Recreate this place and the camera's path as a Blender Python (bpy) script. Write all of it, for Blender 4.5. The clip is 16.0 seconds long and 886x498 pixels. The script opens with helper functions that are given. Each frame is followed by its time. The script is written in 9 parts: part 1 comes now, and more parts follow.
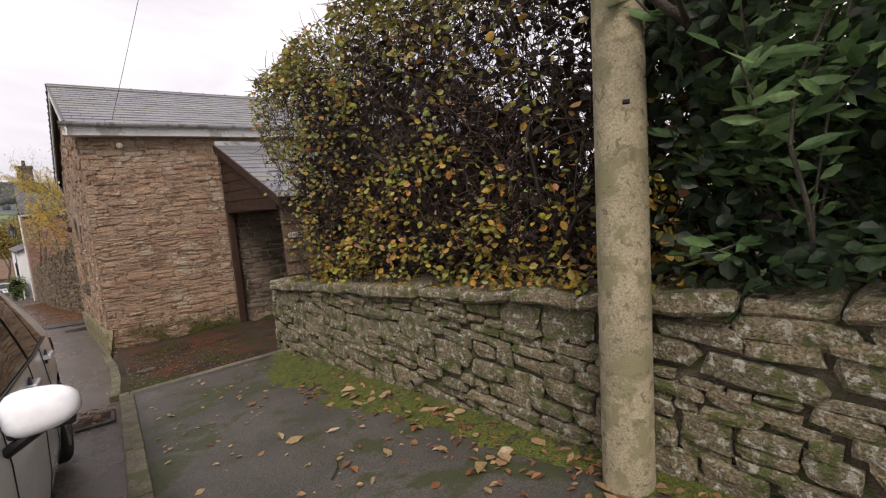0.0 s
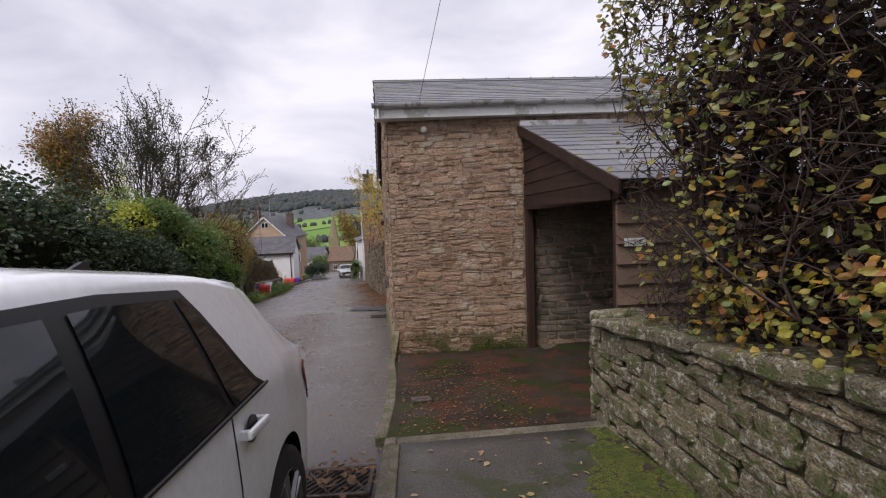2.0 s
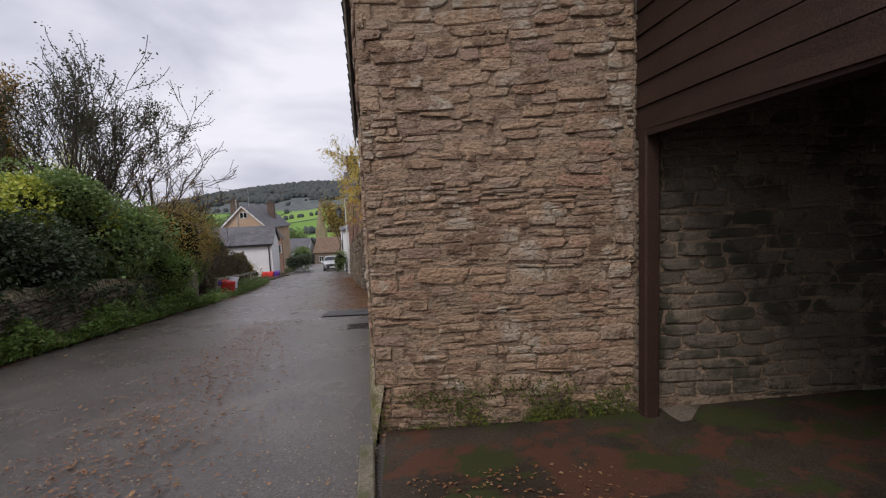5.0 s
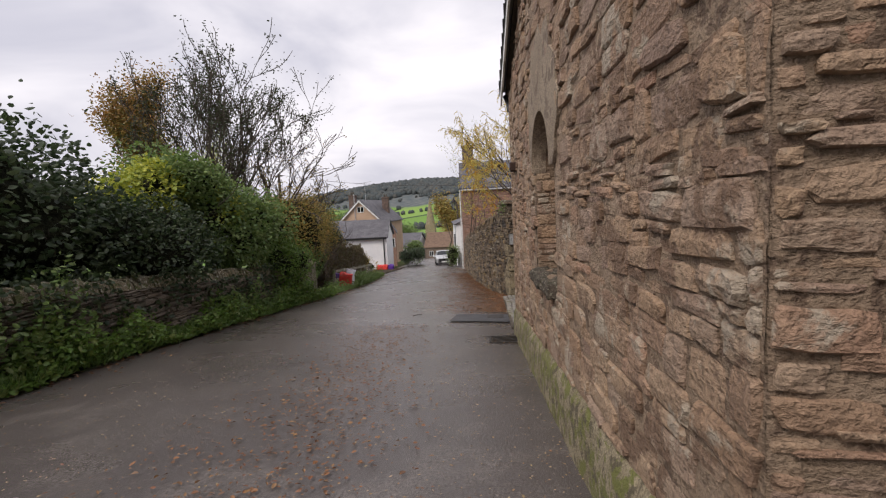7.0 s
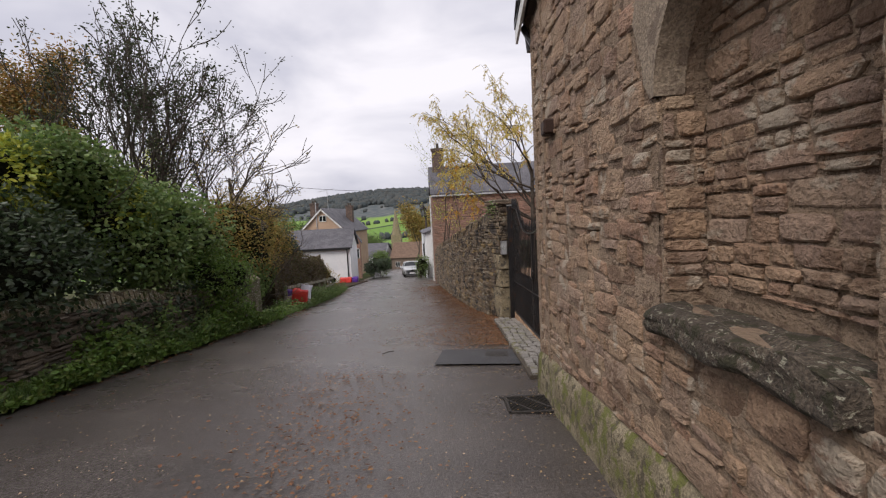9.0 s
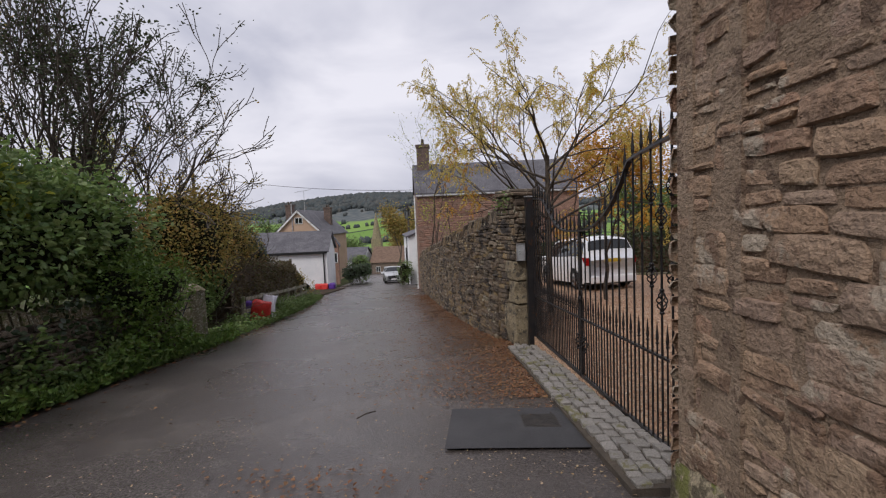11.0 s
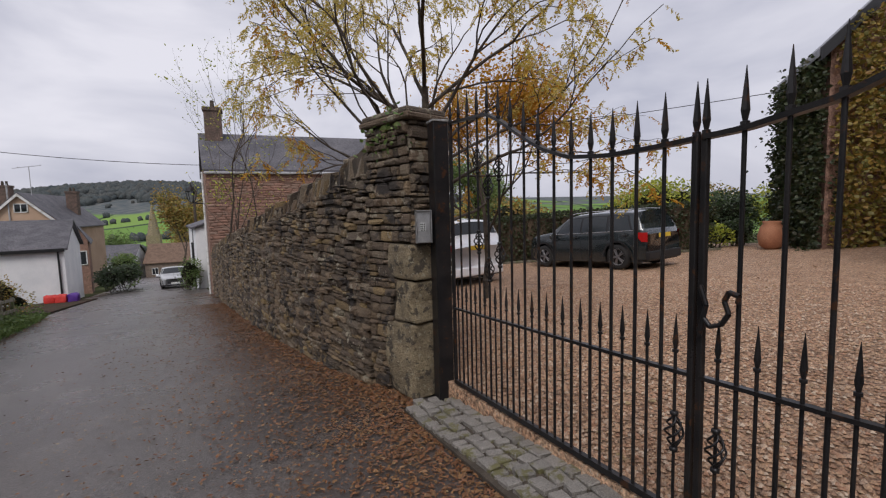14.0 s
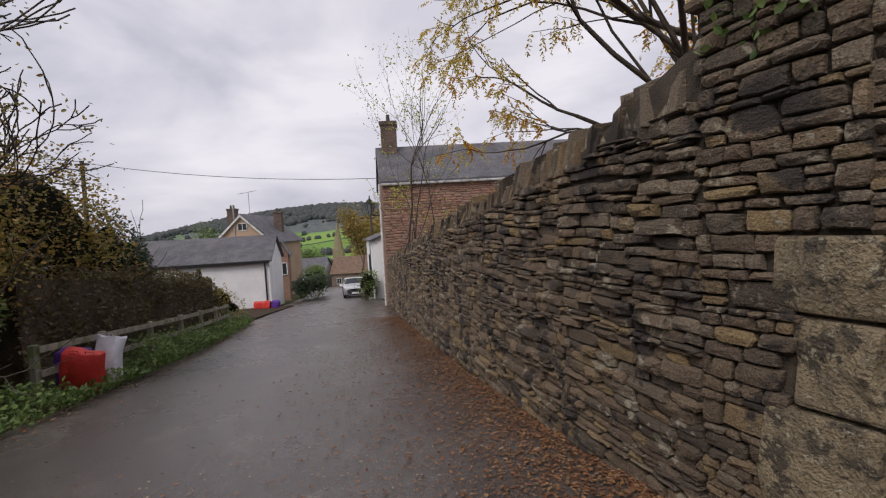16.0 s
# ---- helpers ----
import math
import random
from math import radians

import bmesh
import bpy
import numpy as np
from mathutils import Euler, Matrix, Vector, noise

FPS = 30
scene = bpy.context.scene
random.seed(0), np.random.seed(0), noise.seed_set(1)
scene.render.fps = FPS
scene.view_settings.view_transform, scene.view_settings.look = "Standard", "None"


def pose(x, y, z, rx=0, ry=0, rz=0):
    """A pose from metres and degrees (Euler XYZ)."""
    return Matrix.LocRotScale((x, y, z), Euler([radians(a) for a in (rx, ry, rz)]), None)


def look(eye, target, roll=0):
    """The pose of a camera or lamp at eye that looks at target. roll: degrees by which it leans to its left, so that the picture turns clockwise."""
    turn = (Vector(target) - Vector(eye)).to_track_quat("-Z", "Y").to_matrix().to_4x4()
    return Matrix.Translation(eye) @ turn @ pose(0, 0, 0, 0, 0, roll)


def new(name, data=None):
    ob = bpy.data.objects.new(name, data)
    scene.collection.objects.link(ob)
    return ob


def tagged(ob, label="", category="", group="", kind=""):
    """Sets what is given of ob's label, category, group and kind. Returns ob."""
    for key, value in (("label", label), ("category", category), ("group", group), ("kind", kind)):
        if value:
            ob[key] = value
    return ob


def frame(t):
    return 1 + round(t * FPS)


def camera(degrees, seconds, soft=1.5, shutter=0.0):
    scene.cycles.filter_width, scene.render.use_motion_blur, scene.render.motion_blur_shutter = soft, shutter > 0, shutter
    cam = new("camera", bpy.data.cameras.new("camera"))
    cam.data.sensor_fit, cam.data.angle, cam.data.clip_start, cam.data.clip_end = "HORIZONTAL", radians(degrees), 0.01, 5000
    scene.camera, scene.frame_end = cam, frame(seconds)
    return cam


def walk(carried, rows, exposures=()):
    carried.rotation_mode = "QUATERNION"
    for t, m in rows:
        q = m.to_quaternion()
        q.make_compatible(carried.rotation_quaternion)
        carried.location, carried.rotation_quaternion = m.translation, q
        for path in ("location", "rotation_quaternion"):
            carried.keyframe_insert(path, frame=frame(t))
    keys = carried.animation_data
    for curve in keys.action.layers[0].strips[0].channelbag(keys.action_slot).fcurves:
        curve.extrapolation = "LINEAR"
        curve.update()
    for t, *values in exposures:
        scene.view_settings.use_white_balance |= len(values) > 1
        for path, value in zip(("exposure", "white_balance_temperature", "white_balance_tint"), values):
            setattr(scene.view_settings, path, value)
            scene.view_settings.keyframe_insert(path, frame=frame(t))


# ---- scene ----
cam = camera(89.0, 16.0, soft=1.2)
# seconds, eye x, y, z, yaw to the left of +y, pitch up, roll
ROWS = [
    (0.0, 0.087, 0.534, 1.589, -36.87, -7.34, -3.95),
    (0.5, 0.254, 1.061, 1.573, -26.78, -5.45, 0.14),
    (1.0, 0.361, 1.673, 1.537, -16.91, -4.02, -2.96),
    (1.5, 0.288, 2.329, 1.485, -11.46, -3.84, -0.98),
    (2.0, 0.308, 2.941, 1.418, -3.54, -4.28, -2.00),
    (2.5, 0.293, 3.527, 1.335, -4.10, -3.71, -2.18),
    (3.0, 0.315, 4.154, 1.272, -4.57, -4.62, -2.20),
    (3.2, 0.330, 4.376, 1.295, -4.54, -4.72, -2.14),
    (5.3, 0.170, 6.663, 0.967, -4.91, -5.56, -2.48),
    (5.5, 0.093, 6.863, 0.928, -1.32, -4.96, -3.21),
    (6.0, -0.211, 7.489, 0.865, 6.93, -5.14, -3.48),
    (6.5, -0.427, 8.049, 0.804, 8.38, -5.48, -2.84),
    (7.0, -0.610, 8.647, 0.753, 8.60, -5.40, -2.83),
    (7.5, -0.841, 9.369, 0.723, 7.54, -5.63, -2.83),
    (8.0, -0.962, 9.982, 0.672, 5.33, -5.15, -3.34),
    (8.5, -1.156, 10.595, 0.615, 4.70, -4.65, -2.82),
    (9.0, -1.216, 11.192, 0.546, 4.19, -4.31, -2.88),
    (9.5, -1.375, 11.766, 0.481, 3.33, -3.89, -2.65),
    (9.7, -1.422, 12.053, 0.465, 3.23, -3.72, -2.47),
    (11.8, -2.062, 14.766, 0.240, -2.90, -4.12, -2.29),
    (12.0, -2.147, 15.066, 0.198, -6.02, -4.45, -0.84),
    (12.5, -2.141, 15.625, 0.121, -7.55, -4.60, -0.91),
    (13.0, -2.162, 16.320, 0.041, -13.39, -3.77, -1.55),
    (13.5, -2.000, 17.012, -0.036, -20.07, -4.79, -1.72),
    (14.0, -2.022, 17.661, -0.107, -22.57, -5.21, -1.50),
    (14.5, -2.063, 18.298, -0.182, -19.86, -5.32, -1.01),
    (15.0, -2.187, 18.856, -0.222, -10.33, -3.95, -3.34),
    (15.5, -2.323, 19.470, -0.284, -6.53, -3.11, -2.23),
    (16.0, -2.418, 20.058, -0.323, -2.98, -2.80, -3.17),
]
EXPO = [(0.0, 0.65, 6900, 16), (0.5, 0.7, 6600, 18), (1.0, 0.65, 6400, 19), (2.0, 0.4, 6350, 17), (3.0, 0.15, 6200, 16), (5.5, 0.4, 6400, 14), (6.0, 0.5, 6500, 14), (7.0, 0.5, 6650, 14), (8.0, 0.5, 6600, 14), (9.5, 0.35, 6500, 14), (12.0, 0.12, 6250, 14), (13.0, 0.05, 6250, 13), (14.0, 0.1, 6300, 14), (15.0, 0.25, 6400, 14), (16.0, 0.2, 6500, 15)]
walk(cam, [(t, pose(x, y, z, 90 + pitch, 0, yaw) @ pose(0, 0, 0, 0, 0, roll)) for t, x, y, z, yaw, pitch, roll in ROWS], EXPO)

# ---- light ----
SUN_AZ, SUN_EL = radians(214), radians(50)
world = bpy.data.worlds.new("overcast_sky")
scene.world = world
world.use_nodes = True
wn, wl = world.node_tree.nodes, world.node_tree.links
wn.clear()
sky = wn.new("ShaderNodeTexSky")
sky.sky_type, sky.sun_disc = "NISHITA", False
sky.sun_elevation, sky.sun_rotation = SUN_EL, SUN_AZ
sky.air_density, sky.dust_density = 1.0, 4.0
grey = wn.new("ShaderNodeHueSaturation")
grey.inputs["Saturation"].default_value, grey.inputs["Value"].default_value = 0.25, 0.9
wl.new(sky.outputs[0], grey.inputs["Color"])
wco = wn.new("ShaderNodeTexCoord")
wmap = wn.new("ShaderNodeMapping")
wmap.inputs["Scale"].default_value = (1.0, 1.0, 2.6)
wl.new(wco.outputs["Generated"], wmap.inputs[0])
cloud = wn.new("ShaderNodeTexNoise")
cloud.inputs["Scale"].default_value, cloud.inputs["Detail"].default_value, cloud.inputs["Roughness"].default_value = 2.2, 5.0, 0.5
cloud.inputs["Distortion"].default_value = 0.4
wl.new(wmap.outputs[0], cloud.inputs["Vector"])
cramp = wn.new("ShaderNodeValToRGB")
cramp.color_ramp.elements[0].position, cramp.color_ramp.elements[0].color = 0.36, (3.8, 3.9, 4.5, 1)
cramp.color_ramp.elements[1].position, cramp.color_ramp.elements[1].color = 0.62, (6.3, 6.25, 6.55, 1)
wl.new(cloud.outputs[0], cramp.inputs[0])
wmix = wn.new("ShaderNodeMixRGB")
wmix.inputs[0].default_value = 0.85
wl.new(grey.outputs[0], wmix.inputs[1])
wl.new(cramp.outputs[0], wmix.inputs[2])
wbg = wn.new("ShaderNodeBackground")
wbg.inputs[1].default_value = 0.125
wl.new(wmix.outputs[0], wbg.inputs[0])
wout = wn.new("ShaderNodeOutputWorld")
wl.new(wbg.outputs[0], wout.inputs[0])
sun = new("sun", bpy.data.lights.new("sun", "SUN"))
sun.data.energy, sun.data.angle, sun.data.color = 1.5, radians(25), (1.0, 0.96, 0.9)
sun.matrix_world = look((0, 0, 60), (0 - 60 * math.sin(SUN_AZ) / math.tan(SUN_EL), 0 - 60 * math.cos(SUN_AZ) / math.tan(SUN_EL), 0))

# ---- tools ----
RNG = np.random.default_rng(7)
UP = Vector((0, 0, 1))


def gz(x, y):
    """Height of the road plane, which falls away down the lane."""
    return 0.2176 - 0.0983 * y + 0.0177 * x


def mesh_np(name, verts, faces, smooth=True):
    me = bpy.data.meshes.new(name)
    me.from_pydata(np.asarray(verts, float).reshape(-1, 3).tolist(), [], [list(f) for f in faces] if not isinstance(faces, np.ndarray) else faces.tolist())
    if smooth:
        me.polygons.foreach_set("use_smooth", np.ones(len(me.polygons), bool))
    me.update()
    return me


def put(name, me, mat, parent=None, label="", category="", group="", kind="", m=None):
    ob = new(name, me)
    if mat and not me.materials:
        me.materials.append(mat)
    if parent is not None:
        ob.parent = parent
    if m is not None:
        ob.matrix_basis = m
    return tagged(ob, label, category, group, kind)


def part(name, bm, mat, parent=None, label="", smooth=False, m=None):
    me = bpy.data.meshes.new(name)
    bm.normal_update()
    bm.to_mesh(me)
    bm.free()
    if smooth:
        me.polygons.foreach_set("use_smooth", np.ones(len(me.polygons), bool))
    return put(name, me, mat, parent, label, m=m)


def thing(name, label, category, group="", m=None, kind=""):
    ob = new(name)
    ob.empty_display_size = 0.1
    if m is not None:
        ob.matrix_basis = m
    return tagged(ob, label, category, group, kind)


def box(lo, hi, bevel=0.0, seg=1):
    bm = bmesh.new()
    c = [(a + b) / 2 for a, b in zip(lo, hi)]
    s = [max(b - a, 1e-4) for a, b in zip(lo, hi)]
    bmesh.ops.create_cube(bm, size=1, matrix=Matrix.LocRotScale(c, None, s))
    if bevel:
        bmesh.ops.bevel(bm, geom=bm.edges[:], offset=min(bevel, 0.45 * min(s)), segments=seg, profile=0.5, affect="EDGES")
    return bm


def cyl(p0, p1, r0, r1=None, n=10, caps=True):
    r1 = r0 if r1 is None else r1
    p0, p1 = Vector(p0), Vector(p1)
    d = p1 - p0
    m = Matrix.Translation((p0 + p1) / 2) @ d.to_track_quat("Z", "Y").to_matrix().to_4x4()
    bm = bmesh.new()
    bmesh.ops.create_cone(bm, cap_ends=caps, segments=n, radius1=r0, radius2=max(r1, 1e-4), depth=d.length, matrix=m)
    return bm


def join(*bms):
    out = bmesh.new()
    for b in bms:
        me = bpy.data.meshes.new("tmp")
        b.to_mesh(me)
        b.free()
        out.from_mesh(me)
        bpy.data.meshes.remove(me)
    return out


def prism(outline, depth, axis=(0, 1, 0)):
    """A flat outline of 3D points pushed along a vector."""
    bm = bmesh.new()
    a = [bm.verts.new(p) for p in outline]
    d = Vector(axis) * depth
    b = [bm.verts.new(Vector(p) + d) for p in outline]
    n = len(a)
    bm.faces.new(a[::-1])
    bm.faces.new(b)
    for i in range(n):
        bm.faces.new((a[i], a[(i + 1) % n], b[(i + 1) % n], b[i]))
    bmesh.ops.recalc_face_normals(bm, faces=bm.faces[:])
    return bm


def tubes(segs, sides=5):
    """Quads round many (p0, p1, r0, r1) segments."""
    p0 = np.array([s[0] for s in segs], float)
    p1 = np.array([s[1] for s in segs], float)
    r0 = np.array([s[2] for s in segs], float)[:, None, None]
    r1 = np.array([s[3] for s in segs], float)[:, None, None]
    d = p1 - p0
    d /= np.maximum(np.linalg.norm(d, axis=1, keepdims=True), 1e-9)
    ref = np.where(np.abs(d[:, 2:3]) > 0.9, np.array([[1.0, 0, 0]]), np.array([[0, 0, 1.0]]))
    u = np.cross(d, ref)
    u /= np.linalg.norm(u, axis=1, keepdims=True)
    v = np.cross(d, u)
    a = np.arange(sides) * 2 * np.pi / sides
    ring = u[:, None] * np.cos(a)[None, :, None] + v[:, None] * np.sin(a)[None, :, None]
    verts = np.concatenate([p0[:, None] + ring * r0, p1[:, None] + ring * r1], 1).reshape(-1, 3)
    i = np.arange(sides)
    q = np.stack([i, i + sides, (i + 1) % sides + sides, (i + 1) % sides], 1)
    quads = (q[None] + (np.arange(len(segs)) * 2 * sides)[:, None, None]).reshape(-1, 4)
    return verts, quads


def polytube(points, radius, sides=6):
    segs = [(points[i], points[i + 1], radius, radius) for i in range(len(points) - 1)]
    return tubes(segs, sides)


def leaves(centres, size, rng, droop=0.3, fold=0.25, aspect=0.55, spread=0.5, out=None):
    """Bent leaves, two quads each, at the given places."""
    n = len(centres)
    c = np.asarray(centres, float)
    s = size * (1 + spread * (rng.random(n) - 0.5))[:, None]
    d = rng.normal(size=(n, 3))
    d[:, 2] = d[:, 2] * 0.5 - droop
    if out is not None:
        d += out
    d /= np.linalg.norm(d, axis=1, keepdims=True)
    w = np.cross(d, rng.normal(size=(n, 3)))
    w /= np.linalg.norm(w, axis=1, keepdims=True)
    nn = np.cross(d, w)
    a = c
    b = c + d * s
    mid = c + d * s * 0.5
    l = mid + w * s * aspect * 0.5 + nn * s * fold * 0.5
    r = mid - w * s * aspect * 0.5 + nn * s * fold * 0.5
    m1 = c + d * s * 0.33
    m2 = c + d * s * 0.72
    l1 = m1 + (w * aspect * 0.46 + nn * fold * 0.4) * s
    r1 = m1 + (-w * aspect * 0.46 + nn * fold * 0.4) * s
    l2 = m2 + (w * aspect * 0.4 + nn * fold * 0.2) * s
    r2 = m2 + (-w * aspect * 0.4 + nn * fold * 0.2) * s
    verts = np.stack([a, l1, l2, b, r2, r1], 1).reshape(-1, 3)
    k = (np.arange(n) * 6)[:, None]
    q = np.concatenate([k + np.array([[0, 1, 2, 3]]), k + np.array([[0, 3, 4, 5]])], 1).reshape(-1, 4)
    return verts, q


def merge(*vq):
    vs, qs, o = [], [], 0
    for v, q in vq:
        vs.append(np.asarray(v, float).reshape(-1, 3))
        qs.append(np.asarray(q) + o)
        o += len(vs[-1])
    return np.concatenate(vs), np.concatenate(qs)


def grow(rng, base, way, length, radius, depth, spread=0.55, lift=0.15, kids=(2, 4), shrink=0.72, wob=0.18, thin=0.62, segs=None, tips=None, n=4):
    """A limb that bends, tapers and forks; segs gets its tubes, tips its ends."""
    segs = [] if segs is None else segs
    tips = [] if tips is None else tips
    p, d = np.array(base, float), np.array(way, float)
    d /= np.linalg.norm(d)
    r = radius
    pts = [(p.copy(), d.copy(), r)]
    for i in range(n):
        d = d + rng.normal(size=3) * wob + np.array([0, 0, lift])
        d /= np.linalg.norm(d)
        q = p + d * length / n
        r2 = max(r * (1 - (1 - thin) / n), 0.0022)
        segs.append((p.copy(), q.copy(), r, r2))
        p, r = q, r2
        pts.append((p.copy(), d.copy(), r))
    if depth == 0:
        tips.extend([(a, b) for a, b, _ in pts[1:]])
        return segs, tips
    for i in range(rng.integers(kids[0], kids[1] + 1)):
        a, b, rr = pts[rng.integers(max(1, n - 2 - (i > 1)), n + 1)] if i else pts[-1]
        side = rng.normal(size=3)
        side -= b * (side @ b)
        side /= np.linalg.norm(side)
        grow(rng, a, b + side * spread * (0.5 if i == 0 else 1.0) * (0.7 + 0.6 * rng.random()), length * shrink * (0.75 + 0.5 * rng.random()), rr * (0.85 if i == 0 else 0.62), depth - 1, spread, lift, kids, shrink, wob, thin, segs, tips, n)
    return segs, tips


# ---- materials ----
def PATCH_AT(share):
    """Level that noise exceeds over about that share of a surface."""
    return float(np.interp(share, [0.02, 0.1, 0.2, 0.3, 0.4, 0.5], [0.68, 0.615, 0.575, 0.545, 0.52, 0.5]))


def mk(name, cols, size=0.4, grain=0.012, grain_amt=0.25, rough=0.85, rough_var=0.12, bump=0.35, bsize=0.02, metal=0.0, rnd="", rndcols=None, rnd_amt=0.6, patch=None, spec=0.5, trans=0.0, bump_dist=0.01, patch2=None, bed=0.0):
    """Colour that drifts between cols, fine grain, relief, chance per piece and patches of stain (colour, share, size)."""
    mat = bpy.data.materials.new(name)
    mat.use_nodes = True
    nt = mat.node_tree
    N, L = nt.nodes, nt.links
    bsdf = N["Principled BSDF"]
    geo = N.new("ShaderNodeNewGeometry")

    def noise_tex(scale, detail=4.0, rr=0.6, dist=0.0, layers=0.0):
        t = N.new("ShaderNodeTexNoise")
        t.inputs["Scale"].default_value, t.inputs["Detail"].default_value, t.inputs["Roughness"].default_value, t.inputs["Distortion"].default_value = scale, detail, rr, dist
        if layers:
            mp = N.new("ShaderNodeMapping")
            mp.inputs["Scale"].default_value = (1.0, 1.0, layers)
            L.new(geo.outputs["Position"], mp.inputs[0])
            L.new(mp.outputs[0], t.inputs["Vector"])
        else:
            L.new(geo.outputs["Position"], t.inputs["Vector"])
        return t.outputs[0]

    def ramp(fac, colors, lo=0.38, hi=0.62):
        r = N.new("ShaderNodeValToRGB")
        el = r.color_ramp.elements
        while len(el) < len(colors):
            el.new(0.5)
        for i, c in enumerate(colors):
            el[i].position = lo + (hi - lo) * i / max(1, len(colors) - 1)
            el[i].color = (*c, 1)
        L.new(fac, r.inputs[0])
        return r.outputs[0]

    def mixc(fac, a, b, mode="MIX"):
        x = N.new("ShaderNodeMixRGB")
        x.blend_type = mode
        if isinstance(fac, float):
            x.inputs[0].default_value = fac
        else:
            L.new(fac, x.inputs[0])
        for s, v in ((1, a), (2, b)):
            if isinstance(v, tuple):
                x.inputs[s].default_value = (*v, 1)
            else:
                L.new(v, x.inputs[s])
        return x.outputs[0]

    col = ramp(noise_tex(1 / size, 5.0), cols) if len(cols) > 1 else None
    if col is None:
        rgb = N.new("ShaderNodeRGB")
        rgb.outputs[0].default_value = (*cols[0], 1)
        col = rgb.outputs[0]
    if rnd:
        if rnd == "obj":
            src = N.new("ShaderNodeObjectInfo").outputs["Random"]
        else:
            src = geo.outputs["Random Per Island"]
        col = mixc(rnd_amt, col, ramp(src, rndcols, 0.0, 1.0))
    g = noise_tex(1 / grain, 3.0)
    gr = ramp(g, [(1 - grain_amt,) * 3, (1 + grain_amt,) * 3], 0.34, 0.66)
    col = mixc(1.0, col, gr, "MULTIPLY")
    for pt in (patch, patch2):
        if pt:
            pc, share, ps = pt
            f = ramp(noise_tex(1 / ps, 7.0, 0.68, 0.3), [(0, 0, 0), (1, 1, 1)], PATCH_AT(share) - 0.025, PATCH_AT(share) + 0.025)
            col = mixc(f, col, pc)
    L.new(col, bsdf.inputs["Base Color"])
    mr = N.new("ShaderNodeMapRange")
    mr.inputs[3].default_value, mr.inputs[4].default_value = max(0.02, rough - rough_var), min(1.0, rough + rough_var)
    L.new(noise_tex(1 / (size * 0.6), 4.0), mr.inputs[0])
    L.new(mr.outputs[0], bsdf.inputs["Roughness"])
    bsdf.inputs["Metallic"].default_value = metal
    bsdf.inputs["Specular IOR Level"].default_value = spec
    if bump:
        bp = N.new("ShaderNodeBump")
        bp.inputs["Strength"].default_value, bp.inputs["Distance"].default_value = bump, bump_dist
        ad = N.new("ShaderNodeMath")
        ad.operation = "ADD"
        L.new(noise_tex(1 / bsize, 8.0, 0.65, 0.0, bed), ad.inputs[0])
        L.new(g, ad.inputs[1])
        L.new(ad.outputs[0], bp.inputs["Height"])
        L.new(bp.outputs[0], bsdf.inputs["Normal"])
    if trans:
        out = N["Material Output"]
        tl = N.new("ShaderNodeBsdfTranslucent")
        L.new(col, tl.inputs["Color"])
        ms = N.new("ShaderNodeMixShader")
        ms.inputs[0].default_value = trans
        L.new(bsdf.outputs[0], ms.inputs[1])
        L.new(tl.outputs[0], ms.inputs[2])
        L.new(ms.outputs[0], out.inputs[0])
    return mat


def glass_mat(name, tint=(0.02, 0.025, 0.03), rough=0.03, alpha=0.25):
    """Dark vehicle or window glass: glossy, and partly see-through."""
    mat = bpy.data.materials.new(name)
    mat.use_nodes = True
    N, L = mat.node_tree.nodes, mat.node_tree.links
    b = N["Principled BSDF"]
    b.inputs["Base Color"].default_value = (*tint, 1)
    b.inputs["Roughness"].default_value = rough
    b.inputs["Specular IOR Level"].default_value = 0.6
    tr = N.new("ShaderNodeBsdfTransparent")
    tr.inputs[0].default_value = (0.75, 0.82, 0.8, 1)
    ms = N.new("ShaderNodeMixShader")
    ms.inputs[0].default_value = alpha
    L.new(b.outputs[0], ms.inputs[1])
    L.new(tr.outputs[0], ms.inputs[2])
    L.new(ms.outputs[0], N["Material Output"].inputs[0])
    return mat


def plain(name, col, rough=0.5, metal=0.0, emit=0.0):
    mat = bpy.data.materials.new(name)
    mat.use_nodes = True
    b = mat.node_tree.nodes["Principled BSDF"]
    b.inputs["Base Color"].default_value = (*col, 1)
    b.inputs["Roughness"].default_value, b.inputs["Metallic"].default_value = rough, metal
    return mat
ASPHALT = mk("wet_asphalt", [(0.07, 0.06, 0.055), (0.125, 0.108, 0.098)], size=3.0, grain=0.02, grain_amt=0.45, rough=0.29, rough_var=0.16, bump=0.5, bsize=0.014, bump_dist=0.008, patch=((0.082, 0.07, 0.065), 0.45, 3.0), patch2=((0.2, 0.172, 0.15), 0.05, 0.04))
ASPHALT_OLD = mk("pavement_asphalt", [(0.058, 0.054, 0.046), (0.088, 0.08, 0.07)], size=0.8, grain=0.012, grain_amt=0.45, rough=0.6, bump=0.6, bsize=0.014, bump_dist=0.007, patch=((0.045, 0.052, 0.022), 0.3, 0.5), patch2=((0.12, 0.108, 0.09), 0.06, 0.03))
ASPHALT_NEW = mk("fresh_asphalt", [(0.035, 0.034, 0.036), (0.05, 0.048, 0.05)], size=0.5, grain=0.006, rough=0.6, bump=0.5, bsize=0.01, bump_dist=0.005)
